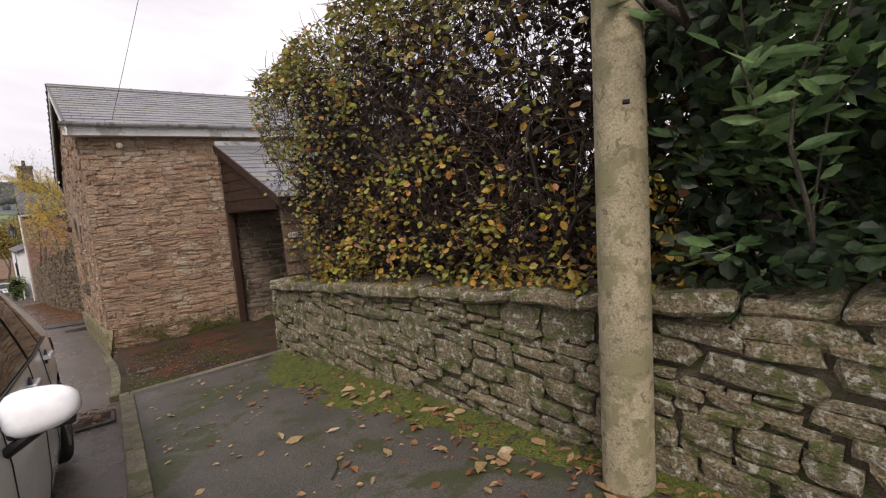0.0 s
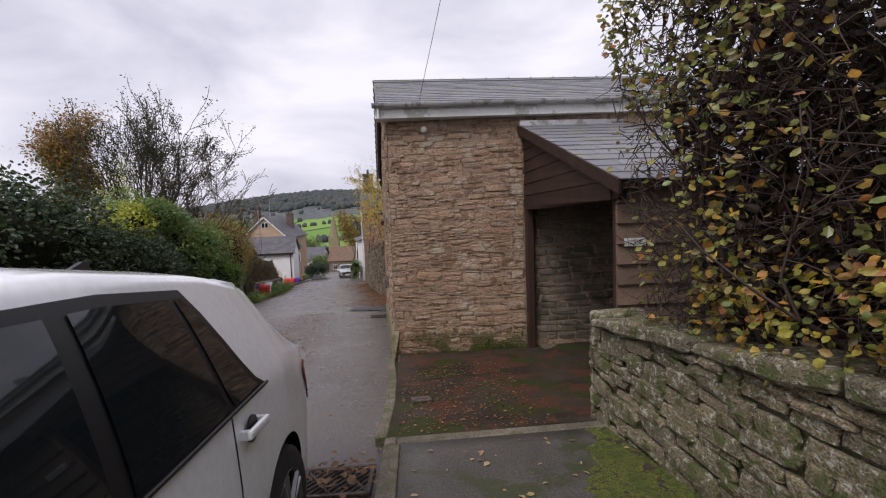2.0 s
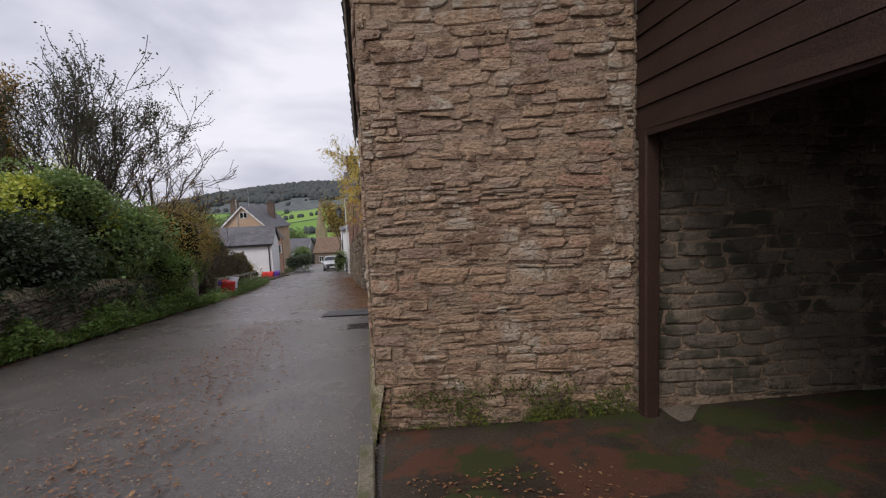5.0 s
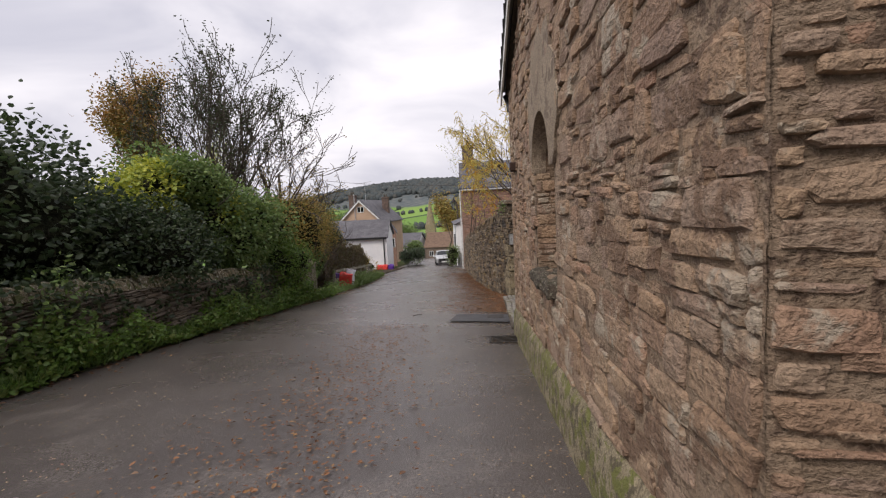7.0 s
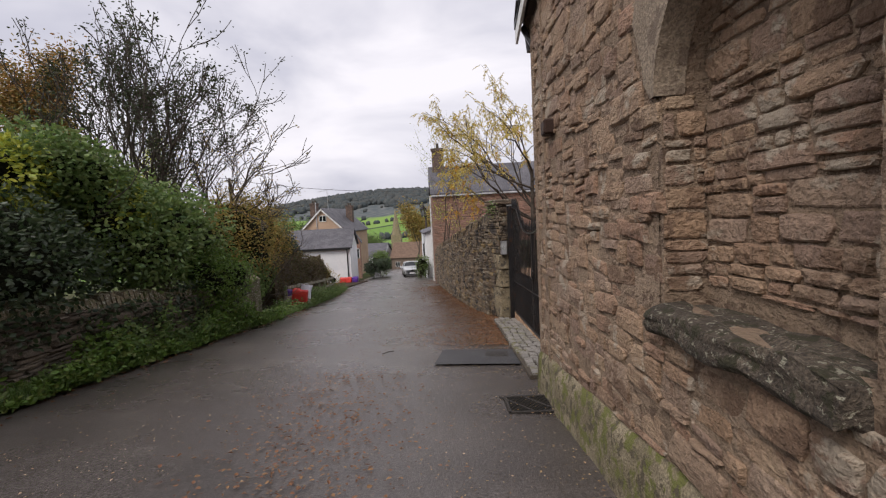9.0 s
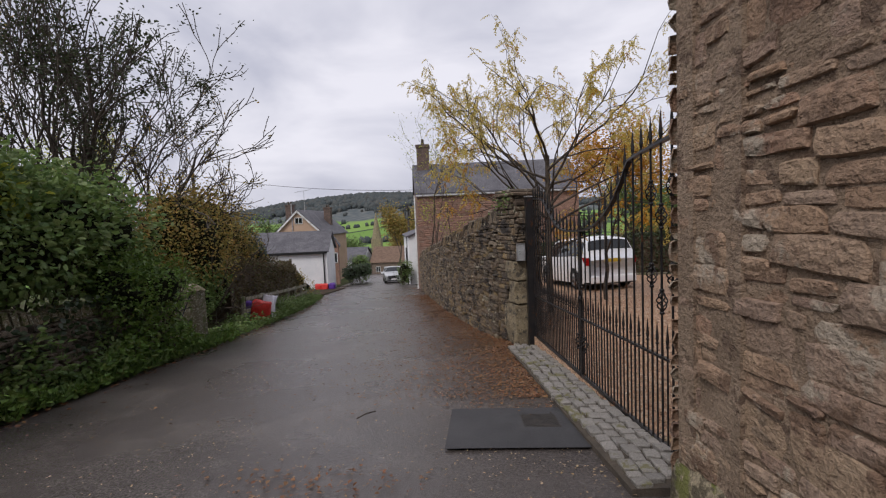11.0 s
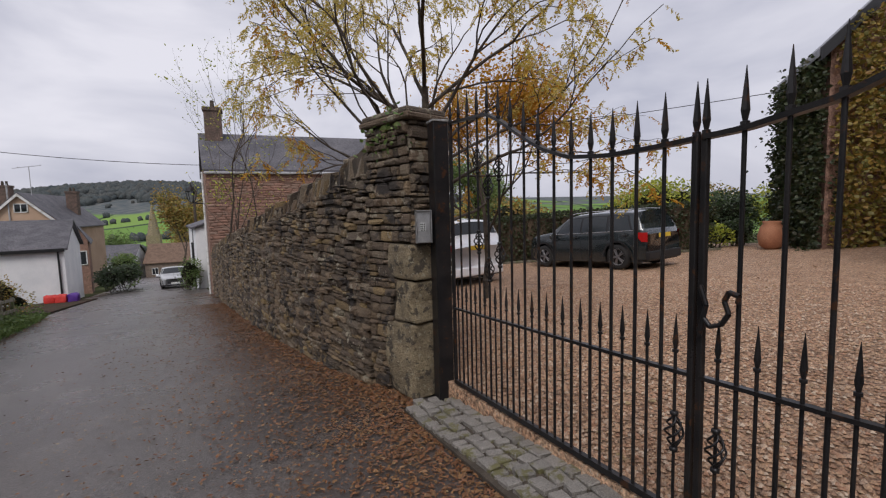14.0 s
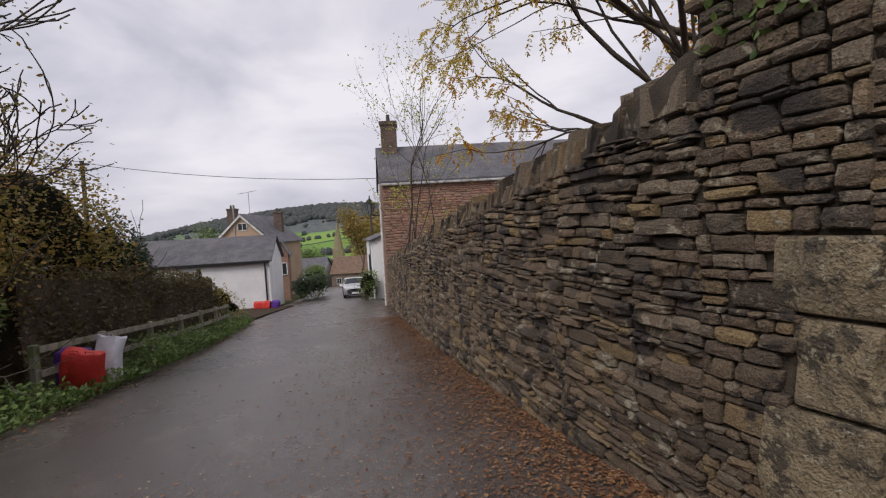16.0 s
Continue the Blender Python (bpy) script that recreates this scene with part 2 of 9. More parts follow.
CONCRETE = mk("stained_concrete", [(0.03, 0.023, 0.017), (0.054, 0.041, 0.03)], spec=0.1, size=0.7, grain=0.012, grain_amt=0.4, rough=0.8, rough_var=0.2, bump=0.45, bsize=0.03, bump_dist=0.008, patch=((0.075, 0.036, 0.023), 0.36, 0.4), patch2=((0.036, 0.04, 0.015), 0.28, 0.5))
KERB = mk("kerb_concrete", [(0.105, 0.092, 0.066), (0.175, 0.152, 0.112)], size=0.3, grain=0.014, grain_amt=0.4, rough=0.85, bump=0.7, bsize=0.025, bump_dist=0.012, patch=((0.09, 0.09, 0.04), 0.35, 0.2))
SOIL = mk("leaf_mould_soil", [(0.05, 0.035, 0.022), (0.09, 0.06, 0.035)], size=0.3, grain=0.02, rough=0.95, bump=0.8, bsize=0.05, bump_dist=0.02)
GRASSLAND = mk("meadow_ground", [(0.06, 0.1, 0.025), (0.1, 0.13, 0.04)], size=6.0, grain=0.1, rough=0.95, bump=0.5, bsize=0.2)
GRAVEL = mk("gravel_bed", [(0.33, 0.19, 0.11), (0.45, 0.29, 0.18)], size=0.25, grain=0.035, grain_amt=0.8, rough=0.7, bump=1.0, bsize=0.04, bump_dist=0.03, patch=((0.52, 0.42, 0.31), 0.14, 0.03), patch2=((0.16, 0.08, 0.045), 0.2, 0.04))
STONE_COLS = [(0.33, 0.215, 0.135), (0.4, 0.285, 0.175), (0.24, 0.155, 0.1), (0.36, 0.2, 0.13), (0.42, 0.32, 0.205), (0.3, 0.195, 0.125), (0.38, 0.25, 0.14), (0.31, 0.245, 0.175), (0.3, 0.235, 0.19), (0.2, 0.135, 0.11), (0.37, 0.29, 0.22)]
STONE = mk("sandstone_rubble", [(0.26, 0.16, 0.105), (0.34, 0.22, 0.145), (0.39, 0.27, 0.18)], size=0.5, grain=0.025, grain_amt=0.18, rough=0.85, bump=1.0, bsize=0.09, bump_dist=0.035, bed=2.6, rnd_amt=0.42, rnd="obj", rndcols=STONE_COLS, patch=((0.4, 0.33, 0.25), 0.2, 0.35), patch2=((0.2, 0.125, 0.08), 0.25, 0.3))
STONE_J = mk("sandstone_rubble_joined", [(0.26, 0.16, 0.105), (0.34, 0.22, 0.145), (0.39, 0.27, 0.18)], size=0.5, grain=0.025, grain_amt=0.18, rough=0.85, bump=1.0, bsize=0.09, bump_dist=0.035, bed=2.6, rnd_amt=0.42, rnd="isle", rndcols=STONE_COLS, patch=((0.4, 0.33, 0.25), 0.2, 0.35), patch2=((0.2, 0.125, 0.08), 0.25, 0.3))
MORTAR = mk("lime_mortar", [(0.252, 0.178, 0.118), (0.342, 0.248, 0.17)], size=0.3, grain=0.02, grain_amt=0.14, rough=0.95, bump=1.0, bsize=0.06, bump_dist=0.035, bed=2.5, patch=((0.16, 0.105, 0.07), 0.22, 0.12))
DARK_COLS = [(0.09, 0.066, 0.045), (0.2, 0.142, 0.088), (0.055, 0.042, 0.032), (0.27, 0.215, 0.15), (0.07, 0.054, 0.042), (0.15, 0.105, 0.07), (0.2, 0.14, 0.088), (0.29, 0.2, 0.085), (0.11, 0.08, 0.055)]
WSTONE = mk("weathered_sandstone", [(0.08, 0.06, 0.043), (0.15, 0.112, 0.077), (0.24, 0.182, 0.117)], size=0.5, grain=0.012, grain_amt=0.35, rough=0.8, bump=1.0, bsize=0.05, bump_dist=0.025, bed=3.0, rnd="obj", rnd_amt=0.75, rndcols=DARK_COLS, patch=((0.34, 0.3, 0.22), 0.14, 0.16), patch2=((0.045, 0.036, 0.03), 0.25, 0.45))
WSTONE_J = mk("weathered_sandstone_joined", [(0.08, 0.06, 0.043), (0.15, 0.112, 0.077), (0.24, 0.182, 0.117)], size=0.5, grain=0.012, grain_amt=0.35, rough=0.8, bump=1.0, bsize=0.05, bump_dist=0.025, bed=3.0, rnd="isle", rnd_amt=0.75, rndcols=DARK_COLS, patch=((0.34, 0.3, 0.22), 0.14, 0.16), patch2=((0.045, 0.036, 0.03), 0.25, 0.45))
MOSSY = mk("lichened_garden_stone", [(0.135, 0.112, 0.07), (0.225, 0.185, 0.112)], size=0.3, grain=0.014, grain_amt=0.5, rough=0.85, bump=1.0, bsize=0.05, bump_dist=0.025, bed=2.5, rnd="obj", rndcols=[(0.15, 0.13, 0.085), (0.25, 0.195, 0.115), (0.115, 0.105, 0.068), (0.28, 0.22, 0.13), (0.18, 0.155, 0.1)], patch=((0.42, 0.41, 0.33), 0.22, 0.045), patch2=((0.095, 0.105, 0.032), 0.28, 0.11))
# retaining wall stone, reused as a shade colour on the wall under the carport
RETAIN = mk("damp_walling_and_shade_tone", [(0.09, 0.072, 0.054), (0.17, 0.136, 0.1)], size=0.4, grain=0.012, grain_amt=0.4, rough=0.85, bump=0.9, bsize=0.03, bump_dist=0.014, rnd="isle", rndcols=[(0.08, 0.065, 0.05), (0.2, 0.155, 0.11), (0.12, 0.096, 0.072), (0.25, 0.2, 0.145)], patch=((0.06, 0.054, 0.034), 0.3, 0.3))
DARK_JOINT = mk("deep_earthy_joint", [(0.05, 0.04, 0.03), (0.09, 0.07, 0.05)], size=0.2, grain=0.01, rough=0.95, bump=0.8, bsize=0.03, bump_dist=0.015)
PLINTH = mk("mossy_render_plinth", [(0.2, 0.165, 0.1), (0.3, 0.25, 0.165)], size=0.3, grain=0.014, grain_amt=0.4, rough=0.85, bump=0.9, bsize=0.06, bump_dist=0.025, patch=((0.15, 0.155, 0.04), 0.38, 0.13), patch2=((0.11, 0.09, 0.055), 0.25, 0.1))
RENDER_PATCH = mk("grey_lime_render", [(0.24, 0.185, 0.13), (0.31, 0.245, 0.175)], size=0.4, grain=0.014, grain_amt=0.35, rough=0.9, bump=0.7, bsize=0.08, bump_dist=0.02, patch=((0.17, 0.125, 0.09), 0.25, 0.2))
SILL = mk("lichen_crusted_sill", [(0.075, 0.058, 0.042), (0.14, 0.11, 0.08)], size=0.15, grain=0.012, grain_amt=0.5, rough=0.95, bump=1.0, bsize=0.04, bump_dist=0.03, patch=((0.38, 0.36, 0.27), 0.16, 0.03), patch2=((0.05, 0.045, 0.022), 0.28, 0.08))
SLATE = mk("wet_slate", [(0.13, 0.135, 0.15), (0.2, 0.2, 0.215)], size=0.6, grain=0.012, rough=0.38, rough_var=0.15, bump=0.3, bsize=0.02, rnd="isle", rndcols=[(0.12, 0.12, 0.135), (0.19, 0.19, 0.21), (0.15, 0.15, 0.16), (0.22, 0.22, 0.22)], patch=((0.17, 0.17, 0.13), 0.25, 0.3))
WHITE = mk("off_white_paint", [(0.62, 0.62, 0.6), (0.72, 0.72, 0.7)], size=0.6, grain=0.02, grain_amt=0.06, rough=0.55, bump=0.06, bsize=0.05, patch=((0.42, 0.42, 0.38), 0.25, 0.4))
LIMEWASH = mk("white_rendered_wall", [(0.68, 0.69, 0.7), (0.78, 0.78, 0.78)], size=1.2, grain=0.03, grain_amt=0.06, rough=0.9, bump=0.25, bsize=0.08)
BLACK_PAINT = mk("black_painted_iron", [(0.012, 0.012, 0.013), (0.022, 0.02, 0.02)], size=0.2, grain=0.006, rough=0.32, rough_var=0.1, bump=0.12, bsize=0.01, bump_dist=0.002, patch=((0.06, 0.027, 0.014), 0.1, 0.09), spec=0.3)
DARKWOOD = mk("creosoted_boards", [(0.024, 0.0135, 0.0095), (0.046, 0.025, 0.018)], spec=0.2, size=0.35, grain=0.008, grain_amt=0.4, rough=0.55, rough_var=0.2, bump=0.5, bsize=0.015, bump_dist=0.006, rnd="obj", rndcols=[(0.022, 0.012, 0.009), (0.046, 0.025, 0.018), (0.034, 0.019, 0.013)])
BOARDS = mk("weathered_brown_boards", spec=0.25, cols=[(0.1, 0.068, 0.047), (0.18, 0.125, 0.085)], size=0.3, grain=0.008, grain_amt=0.4, rough=0.6, bump=0.5, bsize=0.015, bump_dist=0.006, rnd="obj", rndcols=[(0.1, 0.07, 0.05), (0.19, 0.13, 0.09), (0.14, 0.095, 0.065)])
GREYWOOD = mk("silvered_timber", [(0.2, 0.18, 0.14), (0.32, 0.29, 0.23)], size=0.3, grain=0.01, rough=0.85, bump=0.5, bsize=0.02, patch=((0.13, 0.15, 0.06), 0.3, 0.2))
POLEWOOD = mk("weathered_pole_timber", [(0.27, 0.235, 0.15), (0.36, 0.31, 0.2)], size=0.25, grain=0.01, grain_amt=0.25, rough=0.85, bump=0.45, bsize=0.02, bump_dist=0.006, patch=((0.22, 0.2, 0.11), 0.35, 0.2), patch2=((0.17, 0.14, 0.09), 0.18, 0.05))
BARK = mk("dark_bark", [(0.045, 0.035, 0.027), (0.09, 0.07, 0.052)], size=0.15, grain=0.01, rough=0.95, bump=0.7, bsize=0.02)
BARK_GREY = mk("grey_bark", [(0.07, 0.06, 0.047), (0.13, 0.11, 0.085)], size=0.15, grain=0.01, rough=0.95, bump=0.7, bsize=0.02)
BRICK_FAR = mk("red_brown_rubble", [(0.2, 0.115, 0.085), (0.3, 0.18, 0.13)], size=0.25, grain=0.05, grain_amt=0.4, rough=0.9, bump=0.8, bsize=0.09, bump_dist=0.04)
PINK = mk("buff_render", [(0.42, 0.29, 0.2), (0.48, 0.34, 0.24)], size=1.5, grain=0.05, grain_amt=0.1, rough=0.9, bump=0.2, bsize=0.1)
LEADGREY = mk("grey_gutter", [(0.33, 0.33, 0.34), (0.42, 0.42, 0.43)], size=0.4, grain=0.02, grain_amt=0.1, rough=0.45, bump=0.1, bsize=0.03, patch=((0.2, 0.2, 0.18), 0.3, 0.3))
STEEL = mk("brushed_steel", [(0.45, 0.45, 0.44), (0.55, 0.55, 0.54)], size=0.1, grain=0.004, grain_amt=0.1, rough=0.35, metal=0.9, bump=0.05)
SETT = mk("granite_sett", [(0.17, 0.155, 0.14), (0.27, 0.25, 0.22)], size=0.15, grain=0.008, grain_amt=0.4, rough=0.6, bump=0.6, bsize=0.015, rnd="obj", rndcols=[(0.15, 0.14, 0.125), (0.26, 0.24, 0.215), (0.2, 0.185, 0.165)], patch=((0.13, 0.12, 0.05), 0.2, 0.2))


def leaf_mat(name, cols, rough=0.5, trans=0.35, amt=0.9):
    return mk(name, [cols[0], cols[-1]], size=0.6, grain=0.02, grain_amt=0.2, rough=rough, bump=0.0, rnd="isle", rndcols=cols, rnd_amt=amt, trans=trans)


BEECH = leaf_mat("beech_leaves", [(0.254, 0.293, 0.078), (0.163, 0.207, 0.061), (0.308, 0.293, 0.069), (0.362, 0.345, 0.086), (0.145, 0.086, 0.052), (0.199, 0.259, 0.086), (0.435, 0.380, 0.078), (0.127, 0.078, 0.052), (0.362, 0.172, 0.069), (0.271, 0.310, 0.095), (0.182, 0.121, 0.069), (0.236, 0.259, 0.069)], rough=0.35)
TWIG = mk("beech_twigs", [(0.035, 0.022, 0.018), (0.06, 0.038, 0.028)], size=0.1, grain=0.01, rough=0.9, bump=0.0)
# leaf colour darkened to stand for shade deep inside hedge and ivy
SHADE_LEAF = leaf_mat("shade_dark_inner_leaves", [(0.03, 0.018, 0.012), (0.05, 0.028, 0.016), (0.04, 0.03, 0.016), (0.06, 0.03, 0.018)], trans=0.15)
GW_JOINT = mk("mossy_earth_joint", [(0.09, 0.075, 0.05), (0.15, 0.125, 0.08)], size=0.2, grain=0.01, rough=0.95, bump=0.8, bsize=0.03, bump_dist=0.012, patch=((0.08, 0.09, 0.03), 0.35, 0.15))
BEECH_GOLD = leaf_mat("turning_beech_leaves", [(0.342, 0.342, 0.047), (0.546, 0.373, 0.047), (0.205, 0.265, 0.047), (0.615, 0.296, 0.047), (0.273, 0.310, 0.054), (0.512, 0.186, 0.054), (0.410, 0.404, 0.062), (0.512, 0.202, 0.124)])
EVERGREEN = leaf_mat("dark_evergreen_leaves", [(0.034, 0.059, 0.022), (0.056, 0.090, 0.034), (0.022, 0.040, 0.019), (0.085, 0.111, 0.048), (0.040, 0.056, 0.030)], rough=0.4)
IVY = leaf_mat("ivy_leaves", [(0.021, 0.042, 0.020), (0.049, 0.077, 0.039), (0.028, 0.049, 0.028), (0.070, 0.098, 0.056)], rough=0.35)
LIME_LEAF = leaf_mat("yellow_green_leaves", [(0.408, 0.432, 0.054), (0.250, 0.325, 0.054), (0.544, 0.518, 0.066), (0.318, 0.368, 0.066)])
GREEN_LEAF = leaf_mat("mid_green_leaves", [(0.116, 0.190, 0.053), (0.176, 0.255, 0.063), (0.082, 0.150, 0.043), (0.209, 0.255, 0.085), (0.140, 0.212, 0.063)])
WEED_LEAF = leaf_mat("verge_weed_leaves", [(0.105, 0.2, 0.036), (0.16, 0.265, 0.042), (0.075, 0.135, 0.034), (0.21, 0.25, 0.055)])
OLIVE_LEAF = leaf_mat("olive_autumn_leaves", [(0.235, 0.21, 0.05), (0.35, 0.265, 0.058), (0.165, 0.175, 0.05), (0.44, 0.28, 0.058), (0.28, 0.155, 0.058)])
RUSSET = leaf_mat("russet_leaves", [(0.364, 0.173, 0.055), (0.255, 0.182, 0.055), (0.437, 0.218, 0.055), (0.218, 0.182, 0.055), (0.309, 0.237, 0.073)])
YELLOW_LEAF = leaf_mat("golden_leaflets", [(0.66, 0.47, 0.08), (0.58, 0.46, 0.13), (0.5, 0.46, 0.15), (0.7, 0.47, 0.06), (0.45, 0.42, 0.14)], trans=0.5)
ORANGE_LEAF = leaf_mat("amber_leaves", [(0.578, 0.275, 0.022), (0.485, 0.220, 0.022), (0.635, 0.352, 0.033), (0.416, 0.264, 0.033)], trans=0.5)
BUDDLEIA = leaf_mat("long_grey_green_leaves", [(0.11, 0.2, 0.07), (0.155, 0.26, 0.1), (0.08, 0.155, 0.06), (0.2, 0.3, 0.115)], rough=0.6)
LITTER = leaf_mat("fallen_leaves", [(0.164, 0.069, 0.031), (0.240, 0.109, 0.041), (0.098, 0.048, 0.026), (0.284, 0.160, 0.065), (0.131, 0.069, 0.032), (0.197, 0.075, 0.032)], rough=0.6, trans=0.1)
LITTER_PALE = leaf_mat("pale_fallen_leaves", [(0.3, 0.2, 0.1), (0.36, 0.27, 0.13), (0.26, 0.14, 0.06), (0.4, 0.3, 0.2)], rough=0.6, trans=0.1)
MOSS = mk("verge_moss", [(0.07, 0.098, 0.01), (0.145, 0.165, 0.018)], size=0.12, grain=0.012, grain_amt=0.6, rough=0.95, bump=1.0, bsize=0.03, bump_dist=0.03, patch=((0.045, 0.036, 0.022), 0.22, 0.12), patch2=((0.09, 0.06, 0.03), 0.12, 0.04))
GRASS = leaf_mat("grass_blades", [(0.07, 0.14, 0.025), (0.11, 0.18, 0.035), (0.05, 0.1, 0.02), (0.16, 0.18, 0.05)])
HEDGE_BROWN = leaf_mat("brown_hedge_leaves", [(0.095, 0.068, 0.036), (0.14, 0.096, 0.05), (0.09, 0.088, 0.034), (0.17, 0.11, 0.056), (0.1, 0.12, 0.04)])
HEDGE_DARK = leaf_mat("clipped_hedge_leaves", [(0.030, 0.048, 0.018), (0.048, 0.066, 0.024), (0.060, 0.054, 0.024)])

# ---- ground, lane and hills ----
def lane_left(y):
    return float(np.interp(y, [-10, 6, 11.7, 15.9, 18.7, 23.2, 27, 31.4, 36, 43, 50, 64, 90, 130], [-5.7, -6.0, -6.35, -6.8, -6.95, -7.15, -7.4, -7.9, -8.8, -10.4, -11.6, -13.5, -19, -28]))


def lane_right(y):
    return float(np.interp(y, [-10, 6.4, 9.7, 16, 21.7, 25.4, 29.2, 35, 41, 47, 60, 90, 130], [0.0, 0.0, -0.04, -0.54, -0.66, -1.25, -1.8, -2.8, -3.9, -4.9, -7.0, -13, -22]))


def far_z(x, y):
    """Land beyond the lane: down into the valley, then up the far hill."""
    z = gz(x, min(max(y, -25), 150)) if abs(x) < 60 else gz(math.copysign(60, x), min(max(y, -25), 150))
    d = math.hypot(x, y)
    if y > 150:
        z -= 14 * (1 - math.exp(-(y - 150) / 160))
    az = math.degrees(math.atan2(x, max(y, 1)))
    crest = np.interp(az, [-60, -42, -34, -30, -26, -21, -16, -11, -6, 0, 8, 20, 40, 60], [-0.3, -0.4, -0.3, 0.3, 1.2, 2.15, 2.75, 3.2, 3.1, 2.6, 1.9, 1.2, 0.9, 0.6])
    if y > 0 and d > 260:
        t = min(1.0, (d - 260) / 1500)
        s = t * t * (3 - 2 * t)
        top = d * math.tan(math.radians(crest)) + 0.4
        roll = 9 * math.sin(az * 0.31 + d * 0.004) * s * (1 - s) * 2
        z = z * (1 - s) + top * s + roll
    return z


def ground():
    ys = np.concatenate([np.linspace(-70, -6, 10), np.arange(-5, 60, 1.0), np.linspace(60, 150, 40), np.geomspace(155, 2600, 90)])
    tx = np.concatenate([-np.geomspace(2200, 22, 44), np.arange(-21, 21, 1.0), np.geomspace(22, 2200, 30)])
    V = []
    for y in ys:
        for x in tx:
            z = far_z(x, y) - 0.06
            if y < 150:
                if x < lane_left(y) - 0.9:
                    z += min(1.0, (lane_left(y) - 0.9 - x) / 0.8) * (0.95 if y < 22.5 else (0.25 if y < 39 else 0.0))
                if x > lane_right(y) + 0.5 and -8 < y < 6.3 and x > 2.6:
                    z += 0.6
                if 16 < y < 60 and x > 0:
                    z += 0.015 * min(x, 14)
                if x > 14 and y > 16:
                    z -= 0.02 * min(x - 14, 40)
            V.append((x, y, z))
    n = len(tx)
    Q = [(j * n + i, j * n + i + 1, (j + 1) * n + i + 1, (j + 1) * n + i) for j in range(len(ys) - 1) for i in range(n - 1)]
    mat = bpy.data.materials.new("valley_land")
    mat.use_nodes = True
    N, L = mat.node_tree.nodes, mat.node_tree.links
    b = N["Principled BSDF"]
    geo = N.new("ShaderNodeNewGeometry")
    sep = N.new("ShaderNodeSeparateXYZ")
    L.new(geo.outputs["Position"], sep.inputs[0])
    vor = N.new("ShaderNodeTexVoronoi")
    vor.inputs["Scale"].default_value = 0.011
    mp = N.new("ShaderNodeMapping")
    mp.inputs["Scale"].default_value = (1.0, 0.38, 0.0)
    mp.inputs["Rotation"].default_value = (0, 0, 0.5)
    L.new(geo.outputs["Position"], mp.inputs[0])
    L.new(mp.outputs[0], vor.inputs["Vector"])
    fr = N.new("ShaderNodeValToRGB")
    el = fr.color_ramp.elements
    el[0].color, el[1].color = (0.11, 0.2, 0.045, 1), (0.2, 0.3, 0.08, 1)
    e = el.new(0.5)
    e.color = (0.15, 0.26, 0.06, 1)
    sc = N.new("ShaderNodeSeparateColor")
    L.new(vor.outputs["Color"], sc.inputs[0])
    L.new(sc.outputs[0], fr.inputs[0])
    edge = N.new("ShaderNodeTexVoronoi")
    edge.feature = "DISTANCE_TO_EDGE"
    edge.inputs["Scale"].default_value = 0.011
    L.new(mp.outputs[0], edge.inputs["Vector"])
    er = N.new("ShaderNodeValToRGB")
    er.color_ramp.elements[0].position, er.color_ramp.elements[1].position = 0.035, 0.05
    L.new(edge.outputs["Distance"], er.inputs[0])
    m1 = N.new("ShaderNodeMixRGB")
    m1.inputs[1].default_value = (0.05, 0.075, 0.04, 1)
    L.new(er.outputs[0], m1.inputs[0])
    L.new(fr.outputs[0], m1.inputs[2])
    # woods on the upper slope, grey-blue haze painted into their colour
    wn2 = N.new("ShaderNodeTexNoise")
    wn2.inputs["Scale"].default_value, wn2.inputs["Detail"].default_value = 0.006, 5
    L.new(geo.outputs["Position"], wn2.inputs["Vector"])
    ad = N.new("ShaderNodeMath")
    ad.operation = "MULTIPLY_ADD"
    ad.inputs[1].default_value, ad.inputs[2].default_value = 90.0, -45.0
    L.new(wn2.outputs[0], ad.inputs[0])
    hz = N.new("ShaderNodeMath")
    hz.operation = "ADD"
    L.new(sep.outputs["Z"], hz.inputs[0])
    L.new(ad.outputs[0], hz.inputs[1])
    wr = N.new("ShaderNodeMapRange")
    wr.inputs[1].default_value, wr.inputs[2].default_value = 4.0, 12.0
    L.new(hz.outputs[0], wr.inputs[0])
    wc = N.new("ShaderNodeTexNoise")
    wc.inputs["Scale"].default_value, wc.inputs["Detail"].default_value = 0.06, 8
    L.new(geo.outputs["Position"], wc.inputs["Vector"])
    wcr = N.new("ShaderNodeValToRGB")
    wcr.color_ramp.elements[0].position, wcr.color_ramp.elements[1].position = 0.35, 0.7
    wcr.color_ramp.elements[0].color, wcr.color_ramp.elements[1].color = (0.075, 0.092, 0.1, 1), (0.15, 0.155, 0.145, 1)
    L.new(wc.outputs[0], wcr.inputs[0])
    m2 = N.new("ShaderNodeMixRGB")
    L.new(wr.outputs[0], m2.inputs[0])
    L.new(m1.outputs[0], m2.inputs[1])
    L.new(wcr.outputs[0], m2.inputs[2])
    # bare earth and rough grass close by
    nr = N.new("ShaderNodeMapRange")
    nr.inputs[1].default_value, nr.inputs[2].default_value = 60.0, 160.0
    L.new(sep.outputs["Y"], nr.inputs[0])
    en = N.new("ShaderNodeTexNoise")
    en.inputs["Scale"].default_value, en.inputs["Detail"].default_value = 1.4, 9
    L.new(geo.outputs["Position"], en.inputs["Vector"])
    enr = N.new("ShaderNodeValToRGB")
    enr.color_ramp.elements[0].position, enr.color_ramp.elements[1].position = 0.4, 0.65
    enr.color_ramp.elements[0].color, enr.color_ramp.elements[1].color = (0.05, 0.038, 0.024, 1), (0.06, 0.085, 0.025, 1)
